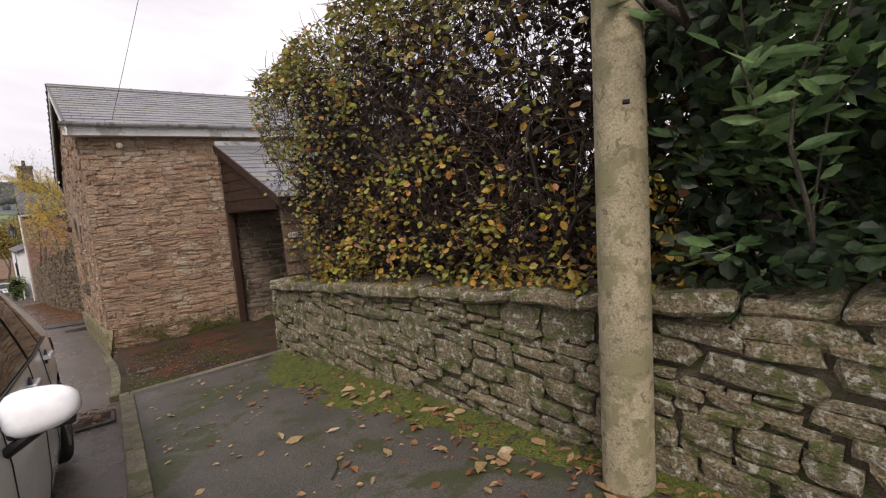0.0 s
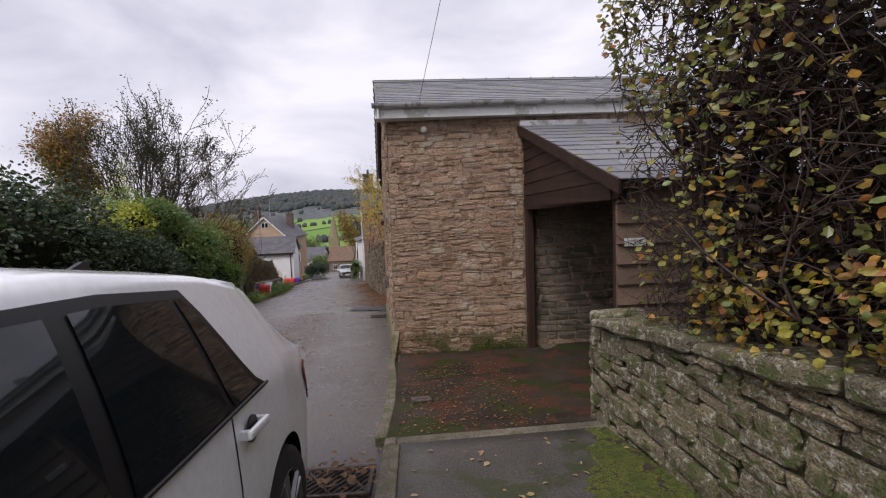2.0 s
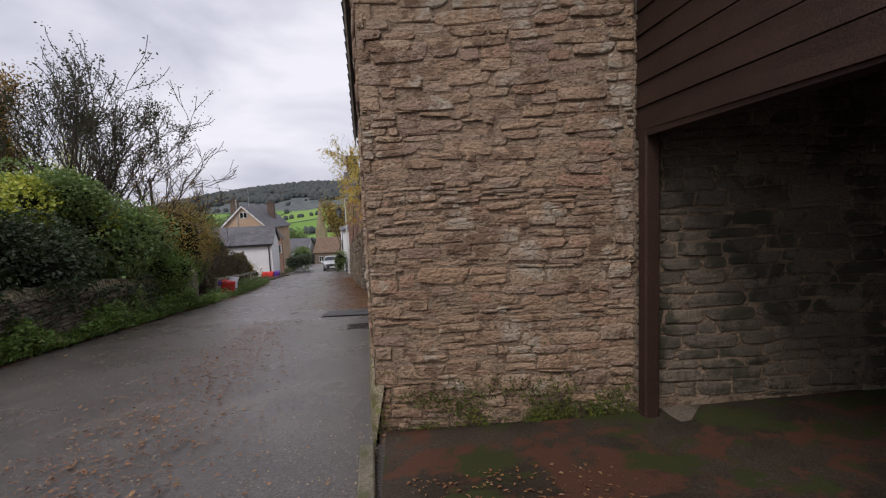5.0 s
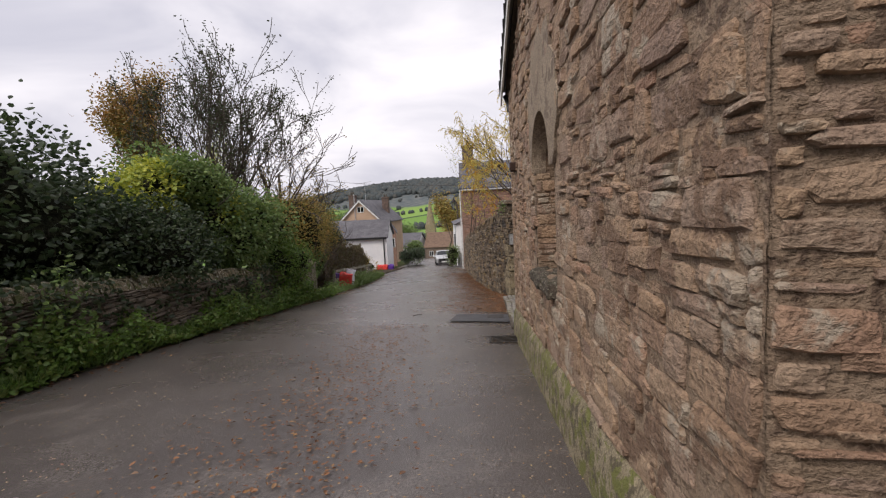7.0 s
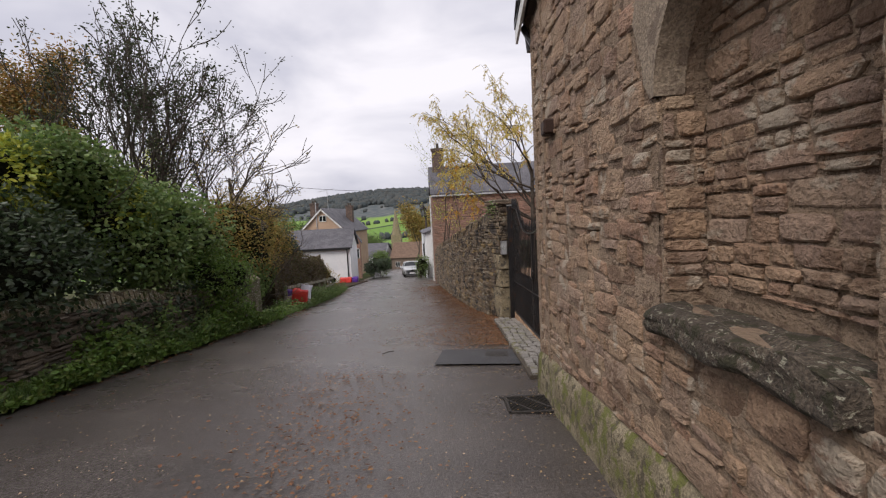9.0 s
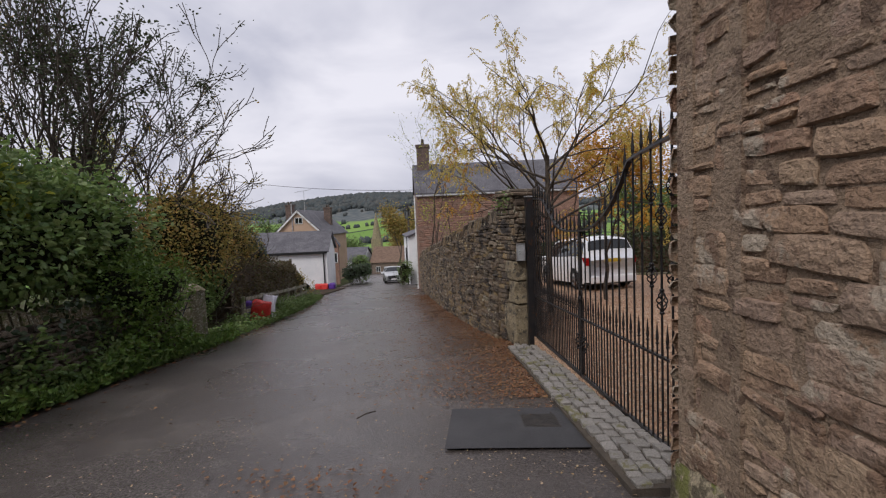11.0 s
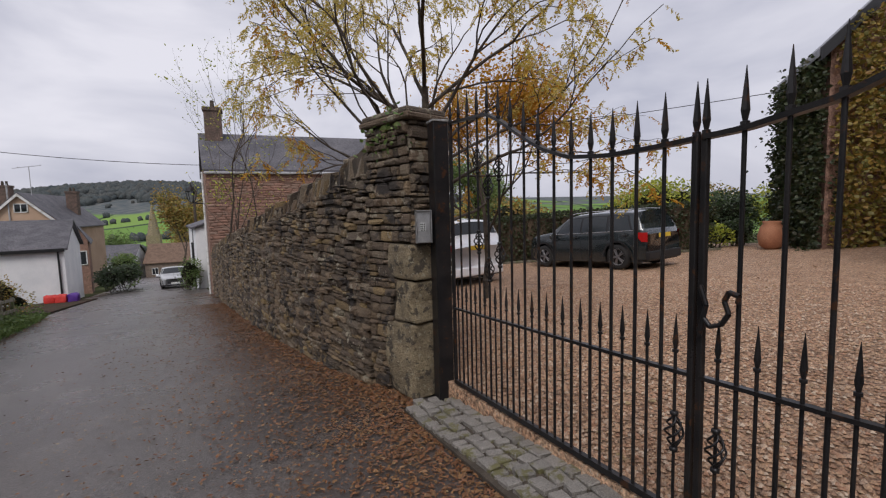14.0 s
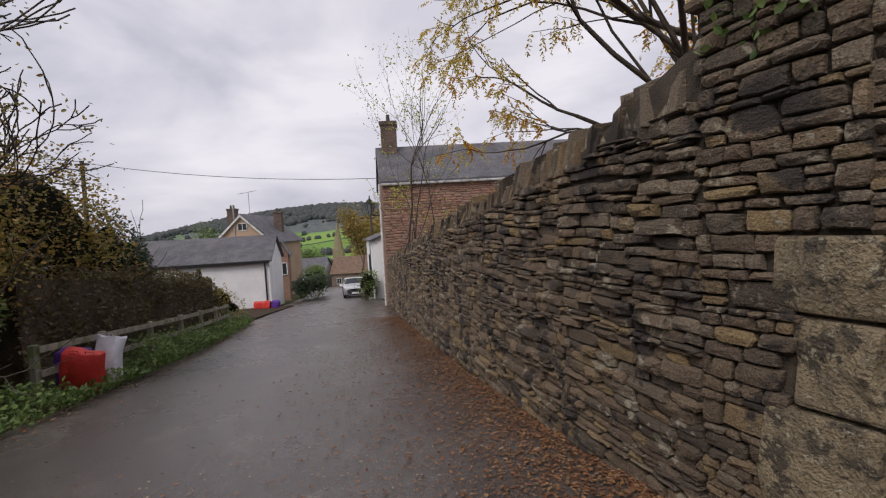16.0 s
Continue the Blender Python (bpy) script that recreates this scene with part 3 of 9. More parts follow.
    L.new(en.outputs[0], enr.inputs[0])
    m3 = N.new("ShaderNodeMixRGB")
    L.new(nr.outputs[0], m3.inputs[0])
    L.new(enr.outputs[0], m3.inputs[1])
    L.new(m2.outputs[0], m3.inputs[2])
    L.new(m3.outputs[0], b.inputs["Base Color"])
    b.inputs["Roughness"].default_value = 1.0
    b.inputs["Specular IOR Level"].default_value = 0.1
    bp = N.new("ShaderNodeBump")
    bp.inputs["Strength"].default_value, bp.inputs["Distance"].default_value = 0.6, 0.05
    L.new(en.outputs[0], bp.inputs["Height"])
    L.new(bp.outputs[0], b.inputs["Normal"])
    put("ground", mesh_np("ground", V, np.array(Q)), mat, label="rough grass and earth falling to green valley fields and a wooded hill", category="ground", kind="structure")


ground()


def strip(name, fl, fr, y0, y1, lift, mat, label, category, step=0.5, cols=10, dz=None, thick=0.0):
    ys = np.arange(y0, y1 + step / 2, step)
    V, Q = [], []
    for y in ys:
        a, b = fl(y), fr(y)
        for i in range(cols + 1):
            x = a + (b - a) * i / cols
            V.append((x, y, gz(x, y) + lift + (dz(x, y) if dz else 0)))
    n = cols + 1
    for j in range(len(ys) - 1):
        for i in range(cols):
            Q.append((j * n + i, j * n + i + 1, (j + 1) * n + i + 1, (j + 1) * n + i))
    if thick:
        o = len(V)
        V += [(x, y, z - thick) for x, y, z in V]
        rim = [j * n for j in range(len(ys))] + [(len(ys) - 1) * n + i for i in range(1, n)] + [j * n + cols for j in range(len(ys) - 2, -1, -1)] + [i for i in range(cols - 1, 0, -1)]
        for k in range(len(rim)):
            a, b = rim[k], rim[(k + 1) % len(rim)]
            Q.append((a, b, b + o, a + o))
    return put(name, mesh_np(name, V, np.array(Q)), mat, label=label, category=category, kind="structure")


def lane_dz(x, y):
    m = (lane_left(y) + lane_right(y)) / 2
    w = (lane_right(y) - lane_left(y)) / 2
    return 0.05 * (1 - ((x - m) / w) ** 2) - 0.035 + 0.006 * math.sin(x * 2.1 + y * 0.7)


strip("road", lambda y: lane_left(y) - 0.15, lambda y: lane_right(y) + (0.0 if y < 6.4 else 0.25), -8, 130, -0.012, ASPHALT, "wet grey-brown asphalt lane strewn with leaf bits", "road", cols=14, dz=lane_dz)
# raised asphalt pavement, its kerb and the concrete apron of the carport
strip("pavement", lambda y: 0.13, lambda y: 2.05 - 0.045 * (y - 3), -8, 6.42, 0.03, ASPHALT_OLD, "worn asphalt pavement greened by moss", "pavement", step=0.206, cols=6, thick=0.15)
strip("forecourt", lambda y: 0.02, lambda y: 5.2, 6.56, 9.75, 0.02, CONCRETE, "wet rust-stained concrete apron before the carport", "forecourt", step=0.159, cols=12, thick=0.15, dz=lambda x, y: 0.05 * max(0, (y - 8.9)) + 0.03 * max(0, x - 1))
kerb = thing("kerb", "pale weathered concrete kerb along the pavement", "kerb", kind="structure")
for i in range(16):
    y0 = -8 + i * 0.9
    y1 = min(y0 + 0.89, 6.42)
    bm = box((0.0, y0, -0.12), (0.13, y1, 0.045), 0.012, 2)
    for v in bm.verts:
        v.co.z += gz(v.co.x, v.co.y)
    part("kerbstone", bm, KERB, kerb)
bm = join(box((0.0, 6.425, -0.1), (0.1, 6.55, 0.04), 0.01), box((0.1, 6.43, -0.1), (1.9, 6.55, 0.036), 0.01))
for v in bm.verts:
    v.co.z += gz(v.co.x, v.co.y)
part("edging_strip", bm, KERB, kerb, "concrete strip across the pavement")
for a, b in ((6.6, 7.5), (7.52, 8.4), (8.42, 9.6)):
    bm = box((-0.09 if a < 9 else -0.07, a, -0.1), (0.015, b, 0.028), 0.01)
    for v in bm.verts:
        v.co.z += gz(v.co.x, v.co.y)
        v.co.x += 0.05 * math.sin((v.co.y - 6.6) * 1.2) - 0.02 * (v.co.y - 6.6)
    part("kerbstone", bm, KERB, kerb)
# cement verge that climbs to the building's foot, and dark repair patches
strip("road_patch", lambda y: -1.86 + 0.05 * (y - 17.2), lambda y: -0.6, 17.22, 18.14, 0.012, ASPHALT_NEW, "darker asphalt repair patch in the lane", "road patch", step=0.2, cols=6, dz=lane_dz)
# gravel court behind the gates, flatter than the lane
def court_z(x, y):
    return -1.435 - 0.062 * (y - 16.42) + 0.03 * (min(x, 16) + 0.12)


strip("gravel_court", lambda y: -0.12 - 0.05 * max(0, y - 16.2) if y < 22 else -0.2 - 0.18 * (y - 21.7), lambda y: 15.5, 15.2, 40, -0.01, GRAVEL, "pinkish gravel courtyard strewn with leaves", "gravel", step=0.6, cols=24, dz=lambda x, y: court_z(x, y) - gz(x, y), thick=1.2)


# ---- rubble walls ----
def stone_variant(seed):
    r = np.random.default_rng(seed)
    per = [(-0.5, -0.5), (-0.2, -0.5), (0.15, -0.5), (0.5, -0.5), (0.5, 0.0), (0.5, 0.5), (0.15, 0.5), (-0.2, 0.5), (-0.5, 0.5), (-0.5, 0.0)]
    P = np.array(per)
    P = P + r.uniform(-0.07, 0.07, P.shape) * np.array([0.6, 1.0])
    corner = [0, 3, 5, 8]
    P[corner] *= r.uniform(0.82, 1.02, (4, 1))
    P = np.clip(P, -0.53, 0.53)
    inner = P * np.array([[0.93, 0.84]]) + r.uniform(-0.03, 0.03, P.shape)
    yb = 0.42 + r.uniform(-0.2, 0.2, 10)
    tilt = r.uniform(-0.35, 0.35, 2)
    yi = 0.85 + inner @ tilt + r.uniform(-0.2, 0.16, 10)
    mid = np.array([[-0.17, 0.02], [0.14, -0.02]]) + r.uniform(-0.05, 0.05, (2, 2))
    ym = 1.0 + mid @ tilt + r.uniform(-0.15, 0.12, 2)
    V = [(p[0], -0.4, p[1]) for p in P] + [(p[0], y, p[1]) for p, y in zip(P, yb)] + [(p[0], y, p[1]) for p, y in zip(inner, yi)] + [(p[0], y, p[1]) for p, y in zip(mid, ym)]
    Q = []
    for i in range(10):
        j = (i + 1) % 10
        Q.append((i, j, 10 + j, 10 + i))
        Q.append((10 + i, 10 + j, 20 + j, 20 + i))
    a, b = 30, 31
    Q += [(20, 21, a, 29), (21, 22, b, a), (22, 23, 24, b), (24, 25, 26, b), (26, 27, a, b), (27, 28, 29, a)]
    return np.array(V), np.array(Q)[:, ::-1]


STONES = [stone_variant(100 + i) for i in range(14)]
STONE_MESH = {}


def stone_mesh(i, mat):
    if (i, mat.name) not in STONE_MESH:
        me = mesh_np("stone", *STONES[i], smooth=False)
        me.materials.append(mat)
        STONE_MESH[i, mat.name] = me
    return STONE_MESH[i, mat.name]


def rubble(parent, origin, along, length, bottom, top, outward, mat, mat_j, hs=(0.06, 0.15), ws=(0.14, 0.46), relief=(0.02, 0.05), near=None, skip=None, seed=1, gap=0.012, wave=0.02, name="stone", rest="rubble_facing", cap=300):
    """Coursed rubble on a wall's face: along (unit, 2D) runs right to left for one who faces the wall; bottom(s), top(s) give heights."""
    r = np.random.default_rng(seed)
    n = Vector((outward[0], outward[1], 0)).normalized()
    u = n.cross(UP)
    o = Vector((*origin, 0))
    sgn = 1 if (u.x * along[0] + u.y * along[1]) > 0 else -1
    zlo = min(bottom(s) for s in np.linspace(0, length, 20))
    zhi = max(top(s) for s in np.linspace(0, length, 20))
    ph = r.uniform(0, 6, 4)
    made = []
    z = zlo - 0.05
    while z < zhi:
        h = r.uniform(*hs) if r.random() > 0.12 else hs[1] * r.uniform(1.0, 1.35)
        s = -r.uniform(0, ws[1])
        while s < length:
            w = r.uniform(*ws) * (0.75 + 0.5 * (h - hs[0]) / max(1e-6, hs[1] - hs[0]))
            s0, s1 = max(s, 0.0), min(s + w, length)
            s += w
            if s1 - s0 < 0.05:
                continue
            sc = (s0 + s1) / 2
            zc = z + h / 2 + wave * math.sin(sc * 1.7 + ph[0] + z * 2) + wave * 0.6 * math.sin(sc * 4.1 + ph[1] + z)
            lo, hi = zc - h / 2, zc + h / 2
            if wave > 0.04:
                lo, hi = lo - h * r.uniform(-0.1, 0.2), hi + h * r.uniform(-0.15, 0.15)
            b, t = bottom(sc), top(sc)
            lo, hi = max(lo, b), min(hi, t)
            if hi - lo < 0.025:
                continue
            parts = [(lo, hi)]
            if h > 0.1 and (s1 - s0) < 0.3 and r.random() < 0.3:
                m = lo + (hi - lo) * r.uniform(0.4, 0.6)
                parts = [(lo, m), (m, hi)]
            for lo2, hi2 in parts:
                if skip and skip(sc, (lo2 + hi2) / 2, (s1 - s0) / 2):
                    continue
                made.append((sc, (lo2 + hi2) / 2, s1 - s0 - gap * r.uniform(0.5, 1.6), hi2 - lo2 - gap * r.uniform(0.4, 1.5), r.uniform(*relief), int(r.integers(len(STONES))), r.uniform(-1.6, 1.6) * wave))
        z += h
    close, far = [], []
    for m in made:
        (close if near is None or near(m[0], m[1]) else far).append(m)
    if len(close) > cap:
        keep = r.permutation(len(close))
        far += [close[i] for i in keep[cap:]]
        close = [close[i] for i in keep[:cap]]

    def matrix(m):
        sc, zc, w, h, d, k, rot = m
        p = o + Vector((along[0], along[1], 0)) * sc
        M = Matrix(((u.x * w, n.x * d, 0, p.x), (u.y * w, n.y * d, 0, p.y), (0, 0, h, zc), (0, 0, 0, 1)))
        R = Matrix.Translation((p.x, p.y, zc)) @ Matrix.Rotation(rot, 4, n) @ Matrix.Translation((-p.x, -p.y, -zc))
        return R @ M
    for m in close:
        ob = new(name, stone_mesh(m[5], mat))
        ob.parent = parent
        ob.matrix_basis = matrix(m)
    if far:
        vs, qs, off = [], [], 0
        for m in far:
            V, Q = STONES[m[5]]
            M = np.array(matrix(m))
            vs.append(V @ M[:3, :3].T + M[:3, 3])
            qs.append(Q + off)
            off += len(V)
        put(rest, mesh_np(rest, np.concatenate(vs), np.concatenate(qs), smooth=False), mat_j, parent, kind="stuff")
    return len(close), len(far)


def slab(name, pts, z0, z1, mat, parent=None, label="", category="", kind=""):
    """An upright block over a 2D outline; z0 and z1 may be functions of x, y."""
    f0 = z0 if callable(z0) else (lambda x, y: z0)
    f1 = z1 if callable(z1) else (lambda x, y: z1)
    bm = bmesh.new()
    a = [bm.verts.new((x, y, f0(x, y))) for x, y in pts]
    b = [bm.verts.new((x, y, f1(x, y))) for x, y in pts]
    k = len(pts)
    bm.faces.new(a[::-1])
    bm.faces.new(b)
    for i in range(k):
        bm.faces.new((a[i], a[(i + 1) % k], b[(i + 1) % k], b[i]))
    bmesh.ops.recalc_face_normals(bm, faces=bm.faces[:])
    ob = part(name, bm, mat, parent, label)
    return tagged(ob, "", category, "", kind)


# ---- the stone barn ----
def west_x(y):
    return 0.7429 - 0.0804 * y


SWC = (west_x(9.74), 9.74)
NWC = (west_x(16.02), 16.02)
SEC = (9.0, 9.74 - 0.087 * 9.0)
RIDGE_Y, RIDGE_Z, EAVE_S, EAVE_N = 12.3, 4.12, 3.0, 2.52
barn = thing("stone_barn", "brown sandstone rubble barn with a blind arch and slate roof", "building", m=Matrix.Identity(4))


def gable_top(y):
    return EAVE_S - 0.12 + (RIDGE_Z - EAVE_S) * (y - 9.6) / (RIDGE_Y - 9.6) if y < RIDGE_Y else RIDGE_Z - 0.12 - (RIDGE_Z - EAVE_N) * (y - RIDGE_Y) / (16.1 - RIDGE_Y)


# niche of the blind arch, in the wall's own run from the south corner
A0, A1, AZ0, AZS = 12.34, 13.38, 0.06, 1.04
AMID, AR = (A0 + A1) / 2, (A1 - A0) / 2


def in_arch(y, z, grow=0.0):
    if z < AZ0 - grow:
        return False
    if z < AZS:
        return A0 - grow < y < A1 + grow
    return ((y - AMID) ** 2 + (z - AZS) ** 2) ** 0.5 < AR + grow


# west wall: a face with the arch cut out, the reveal, and the blocked back
def west_wall():
    bm = bmesh.new()
    step = 0.058
    ys = np.arange(9.74, 16.02 + step, step)
    arc = [(A1, AZ0)] + [(AMID + AR * math.cos(a), AZS + AR * math.sin(a)) for a in np.linspace(0, math.pi, 17)] + [(A0, AZ0)]
    out = [(9.74, -1.6), (16.02, -2.3), (16.02, gable_top(16.02)), (RIDGE_Y, gable_top(RIDGE_Y)), (9.74, gable_top(9.74))]

    def P(y, z, d=0.0):
        return (west_x(y) + d, y, z)
    lo = [bm.verts.new(P(*p)) for p in out]
    ar = [bm.verts.new(P(*p)) for p in arc]
    # face as a polygon with a slit to the arch's foot
    slit = bm.verts.new(P(AMID, -1.95))
    left = [lo[0], slit, bm.verts.new(P(AMID, AZ0)), ar[-1]] + ar[-2:8:-1] + [lo[3], lo[4]]
    bm.faces.new(left)
    r2 = [slit, lo[1], lo[2], lo[3]] + [ar[i] for i in range(9, -1, -1)] + [left[2]]
    bm.faces.new(r2)
    back = [bm.verts.new(P(*p, 0.2)) for p in arc]
    for i in range(len(arc) - 1):
        bm.faces.new((ar[i], ar[i + 1], back[i + 1], back[i]))
    bm.faces.new(back)
    fb = [bm.verts.new(P(AMID, AZ0, 0.2))]
    bm.faces.new((ar[0], back[0], back[-1], ar[-1], left[2]))
    bmesh.ops.delete(bm, geom=fb, context="VERTS")
    bmesh.ops.recalc_face_normals(bm, faces=bm.faces[:])
    return part("wall", bm, MORTAR, barn, "lime-mortared west wall with a blind arch")


west_wall()
part("wall_core", box((0.03, 11.9, -0.6), (0.3, 13.7, 2.2)), MORTAR, barn)
# remaining shell, set a little inside
slab("wall", [(SWC[0], SWC[1]), (SEC[0], SEC[1]), (SEC[0], SEC[1] + 0.45), (SWC[0] + 0.45, SWC[1] + 0.45), (SWC[0] + 0.004, SWC[1] + 0.45)], -2.0, 2.86, MORTAR, barn, "lime-mortared south wall")
slab("wall", [(NWC[0] + 0.01, NWC[1]), (NWC[0] + 0.01, NWC[1] - 0.45), (9.0, NWC[1] - 1.2), (9.0, NWC[1] - 0.75)], -2.6, 2.5, MORTAR, barn, "lime-mortared north wall")

stats = []
ydir = np.array([NWC[0] - SWC[0], NWC[1] - SWC[1]])
wlen = float(np.linalg.norm(ydir))
ydir = ydir / wlen


def w_skip(s, z, hw):
    y = SWC[1] + ydir[1] * s
    if in_arch(y, z, 0.03) or (in_arch(y - hw * 0.8, z, 0.0) or in_arch(y + hw * 0.8, z, 0.0)):
        return True
    ring = in_arch(y, z, 0.24) and z > AZS + 0.03
    return ring


stats.append(rubble(barn, SWC, ydir, wlen, lambda s: gz(0, SWC[1] + s) + 0.4, lambda s: min(gable_top(SWC[1] + ydir[1] * s) - 0.02, 3.9), (-1, -0.08), STONE, STONE_J, hs=(0.05, 0.155), ws=(0.11, 0.4), relief=(0.003, 0.036), near=lambda s, z: s < 3.4 and -0.3 < z < 1.3, skip=w_skip, seed=11, gap=0.016, wave=0.05))
# stones that block the arch
stats.append(rubble(barn, (west_x(A0) + 0.2, A0), ydir, A1 - A0, lambda s: AZ0 + 0.09, lambda s: AZS + math.sqrt(max(0.0, AR ** 2 - (A0 + s - AMID) ** 2)) - 0.01, (-1, -0.08), STONE, STONE_J, hs=(0.05, 0.11), ws=(0.08, 0.34), relief=(0.004, 0.03), seed=12, gap=0.013))
sdir = np.array([1.0, -0.087])
sdir /= np.linalg.norm(sdir)
stats.append(rubble(barn, SWC, sdir, 1.98, lambda s: gz(0, 9.74) - 0.02, lambda s: 2.82, (-0.087, -1), STONE, STONE_J, hs=(0.03, 0.105), ws=(0.08, 0.38), relief=(0.004, 0.029), near=lambda s, z: z < 1.7, seed=13, gap=0.013, wave=0.045))
# wall under the carport: darker stone colour stands in for its shade
stats.append(rubble(barn, (SWC[0] + sdir[0] * 1.98, SWC[1] + sdir[1] * 1.98), sdir, 4.2, lambda s: gz(0, 9.74) + 0.22, lambda s: 2.7, (-0.087, -1), RETAIN, RETAIN, hs=(0.05, 0.12), ws=(0.12, 0.4), relief=(0.006, 0.026), near=lambda s, z: False, seed=14))
stats.append(rubble(barn, (west_x(A1) + 0.0, A1 - 0.002), (1, 0), 0.2, lambda s: AZ0 + 0.07, lambda s: AZS, (0, -1), STONE, STONE_J, hs=(0.07, 0.14), ws=(0.18, 0.3), relief=(0.008, 0.018), seed=15, gap=0.012))
stats.append(rubble(barn, (west_x(A0) + 0.0, A0 + 0.002), (1, 0), 0.2, lambda s: AZ0 + 0.07, lambda s: AZS, (0, 1), STONE, STONE_J, hs=(0.07, 0.14), ws=(0.18, 0.3), relief=(0.008, 0.018), seed=16, gap=0.012))


# uneven lime pointing that half buries the stones
def pointing(origin, along, length, z0, z1, outward, step, skip, depth, seed, label):
    ss = np.arange(0.0, length + step * 0.5, step)
    zs = np.arange(z0, z1 + step * 0.5, step)
    V, Q = [], []
    for a in ss:
        for z in zs:
            n = noise.fractal(Vector((a * 4.2 + seed, z * 9.0, seed * 0.7)), 0.8, 2.1, 4)
            m = noise.noise(Vector((a * 0.9 + seed, z * 1.1, 3.0)))
            e = depth * max(-0.15, 0.4 + 0.7 * n + 0.45 * m)
            V.append((origin[0] + along[0] * a + outward[0] * e, origin[1] + along[1] * a + outward[1] * e, z))
    nz = len(zs)
    for i in range(len(ss) - 1):
        for j in range(nz - 1):
            if not skip(ss[i] + step / 2, zs[j] + step / 2):
                Q.append((i * nz + j, i * nz + j + 1, (i + 1) * nz + j + 1, (i + 1) * nz + j))
    put("pointing", mesh_np("pointing", V, Q), MORTAR, barn, label)


pointing(SWC, ydir, wlen, -1.3, 4.0, (-1, -0.08), 0.032, lambda a, z: z > gable_top(SWC[1] + a) - 0.02 or z < gz(0, SWC[1] + a) + 0.3 or in_arch(SWC[1] + a, z, 0.03), 0.0105, 2.0, "rough lime pointing between the stones")
pointing(SWC, sdir, 1.98, gz(0, 9.74) - 0.02, 2.84, (-0.087, -1), 0.026, lambda a, z: False, 0.0095, 8.0, "smeared lime pointing between the stones")
# sill, render round the arch head, plinth
bm = box((-0.085, -0.53, -0.055), (0.24, 0.53, 0.07), 0.02, 2)
bmesh.ops.subdivide_edges(bm, edges=bm.edges[:], cuts=5, use_grid_fill=True)
for v in bm.verts:
    v.co += Vector((noise.noise(v.co * 6), noise.noise(v.co * 6 + Vector((9, 0, 0))), noise.noise(v.co * 6 + Vector((0, 9, 0))))) * 0.035
    v.co += Vector((noise.noise(v.co * 22), noise.noise(v.co * 22 + Vector((9, 0, 0))), noise.noise(v.co * 22 + Vector((0, 9, 0))))) * 0.024
part("sill", bm, SILL, barn, "lichen-crusted stone sill", smooth=True, m=Matrix.Translation((west_x(12.88), 12.88, 0.0)) @ Matrix.Rotation(math.atan(0.0804), 4, "Z"))


def arch_render():
    bm = bmesh.new()
    ring_in, ring_out = [], []
    for i, a in enumerate(np.linspace(0.0, math.pi, 26)):
        w = 0.22 + 0.03 * math.sin(i * 1.3) + 0.36 * math.sin(a) ** 2 + 0.2 * a / math.pi
        w *= min(1.0, 0.2 + 1.6 * math.sin(a)) * (1 + 0.12 * math.sin(i * 2.1))
        c, s = math.cos(a), math.sin(a)
        zz = AZS + (AR - 0.008) * s if a > 0 else AZS + a * 1.2
        zz = zz if a < math.pi else AZS - (a - math.pi) * 3.2
        yi = AMID + (AR - 0.008) * c if 0 <= a <= math.pi else (A1 - 0.008 if a < 0 else A0 + 0.008)
        zo = AZS + (AR + w) * s if 0 <= a <= math.pi else zz
        yo = AMID + (AR + w) * c if 0 <= a <= math.pi else (A1 + w if a < 0 else A0 - w)
        ring_in.append((yi, zz))
        ring_out.append((yo, zo))
    for d in (0,):
        vi = [bm.verts.new((west_x(y) - 0.042, y, z)) for y, z in ring_in]
        vo = [bm.verts.new((west_x(y) - 0.032, y, z)) for y, z in ring_out]
        vb = [bm.verts.new((west_x(y) + 0.03, y, z)) for y, z in ring_out]
        vr = [bm.verts.new((west_x(y) + 0.1, y, z)) for y, z in ring_in]
        for i in range(len(vi) - 1):
            bm.faces.new((vi[i], vi[i + 1], vo[i + 1], vo[i]))
            bm.faces.new((vo[i], vo[i + 1], vb[i + 1], vb[i]))
            bm.faces.new((vi[i + 1], vi[i], vr[i], vr[i + 1]))
    bmesh.ops.recalc_face_normals(bm, faces=bm.faces[:])
    part("arch_surround", bm, RENDER_PATCH, barn, "smooth grey lime render round the arch head")


arch_render()


def plinth():
    n = 60
    bm = bmesh.new()
    rows = []
    for i in range(n + 1):
        y = 9.69 + (16.06 - 9.69) * i / n
        x = west_x(y)
        z = gz(x, y)
        w = 0.02 * noise.noise(Vector((y * 2.2, 0, 0)))
        prof = [(-0.062 + w, -0.15), (-0.058 + w, 0.05), (-0.052 + w, 0.2), (-0.043 + w, 0.33 + w), (-0.015, 0.4 + w), (0.06, 0.43)]
        rows.append([bm.verts.new((x + a, y, z + b)) for a, b in prof])
    for a, b in zip(rows, rows[1:]):
        for k in range(len(a) - 1):
            bm.faces.new((a[k], b[k], b[k + 1], a[k + 1]))
    for rrow in (rows[0], rows[-1]):
        bm.faces.new(rrow)
    bmesh.ops.recalc_face_normals(bm, faces=bm.faces[:])
    part("plinth", bm, PLINTH, barn, "mossy cement plinth", smooth=True)


plinth()
cn = [(15.9, -0.95), (16.03, -0.97), (16.03, gable_top(16.02)), (15.9, gable_top(15.9))]
part("corner_mortar", prism([(west_x(a) - 0.022, a, b) for a, b in cn], 0.1, (1, 0, 0)), MORTAR, barn, "mortared north-west corner")
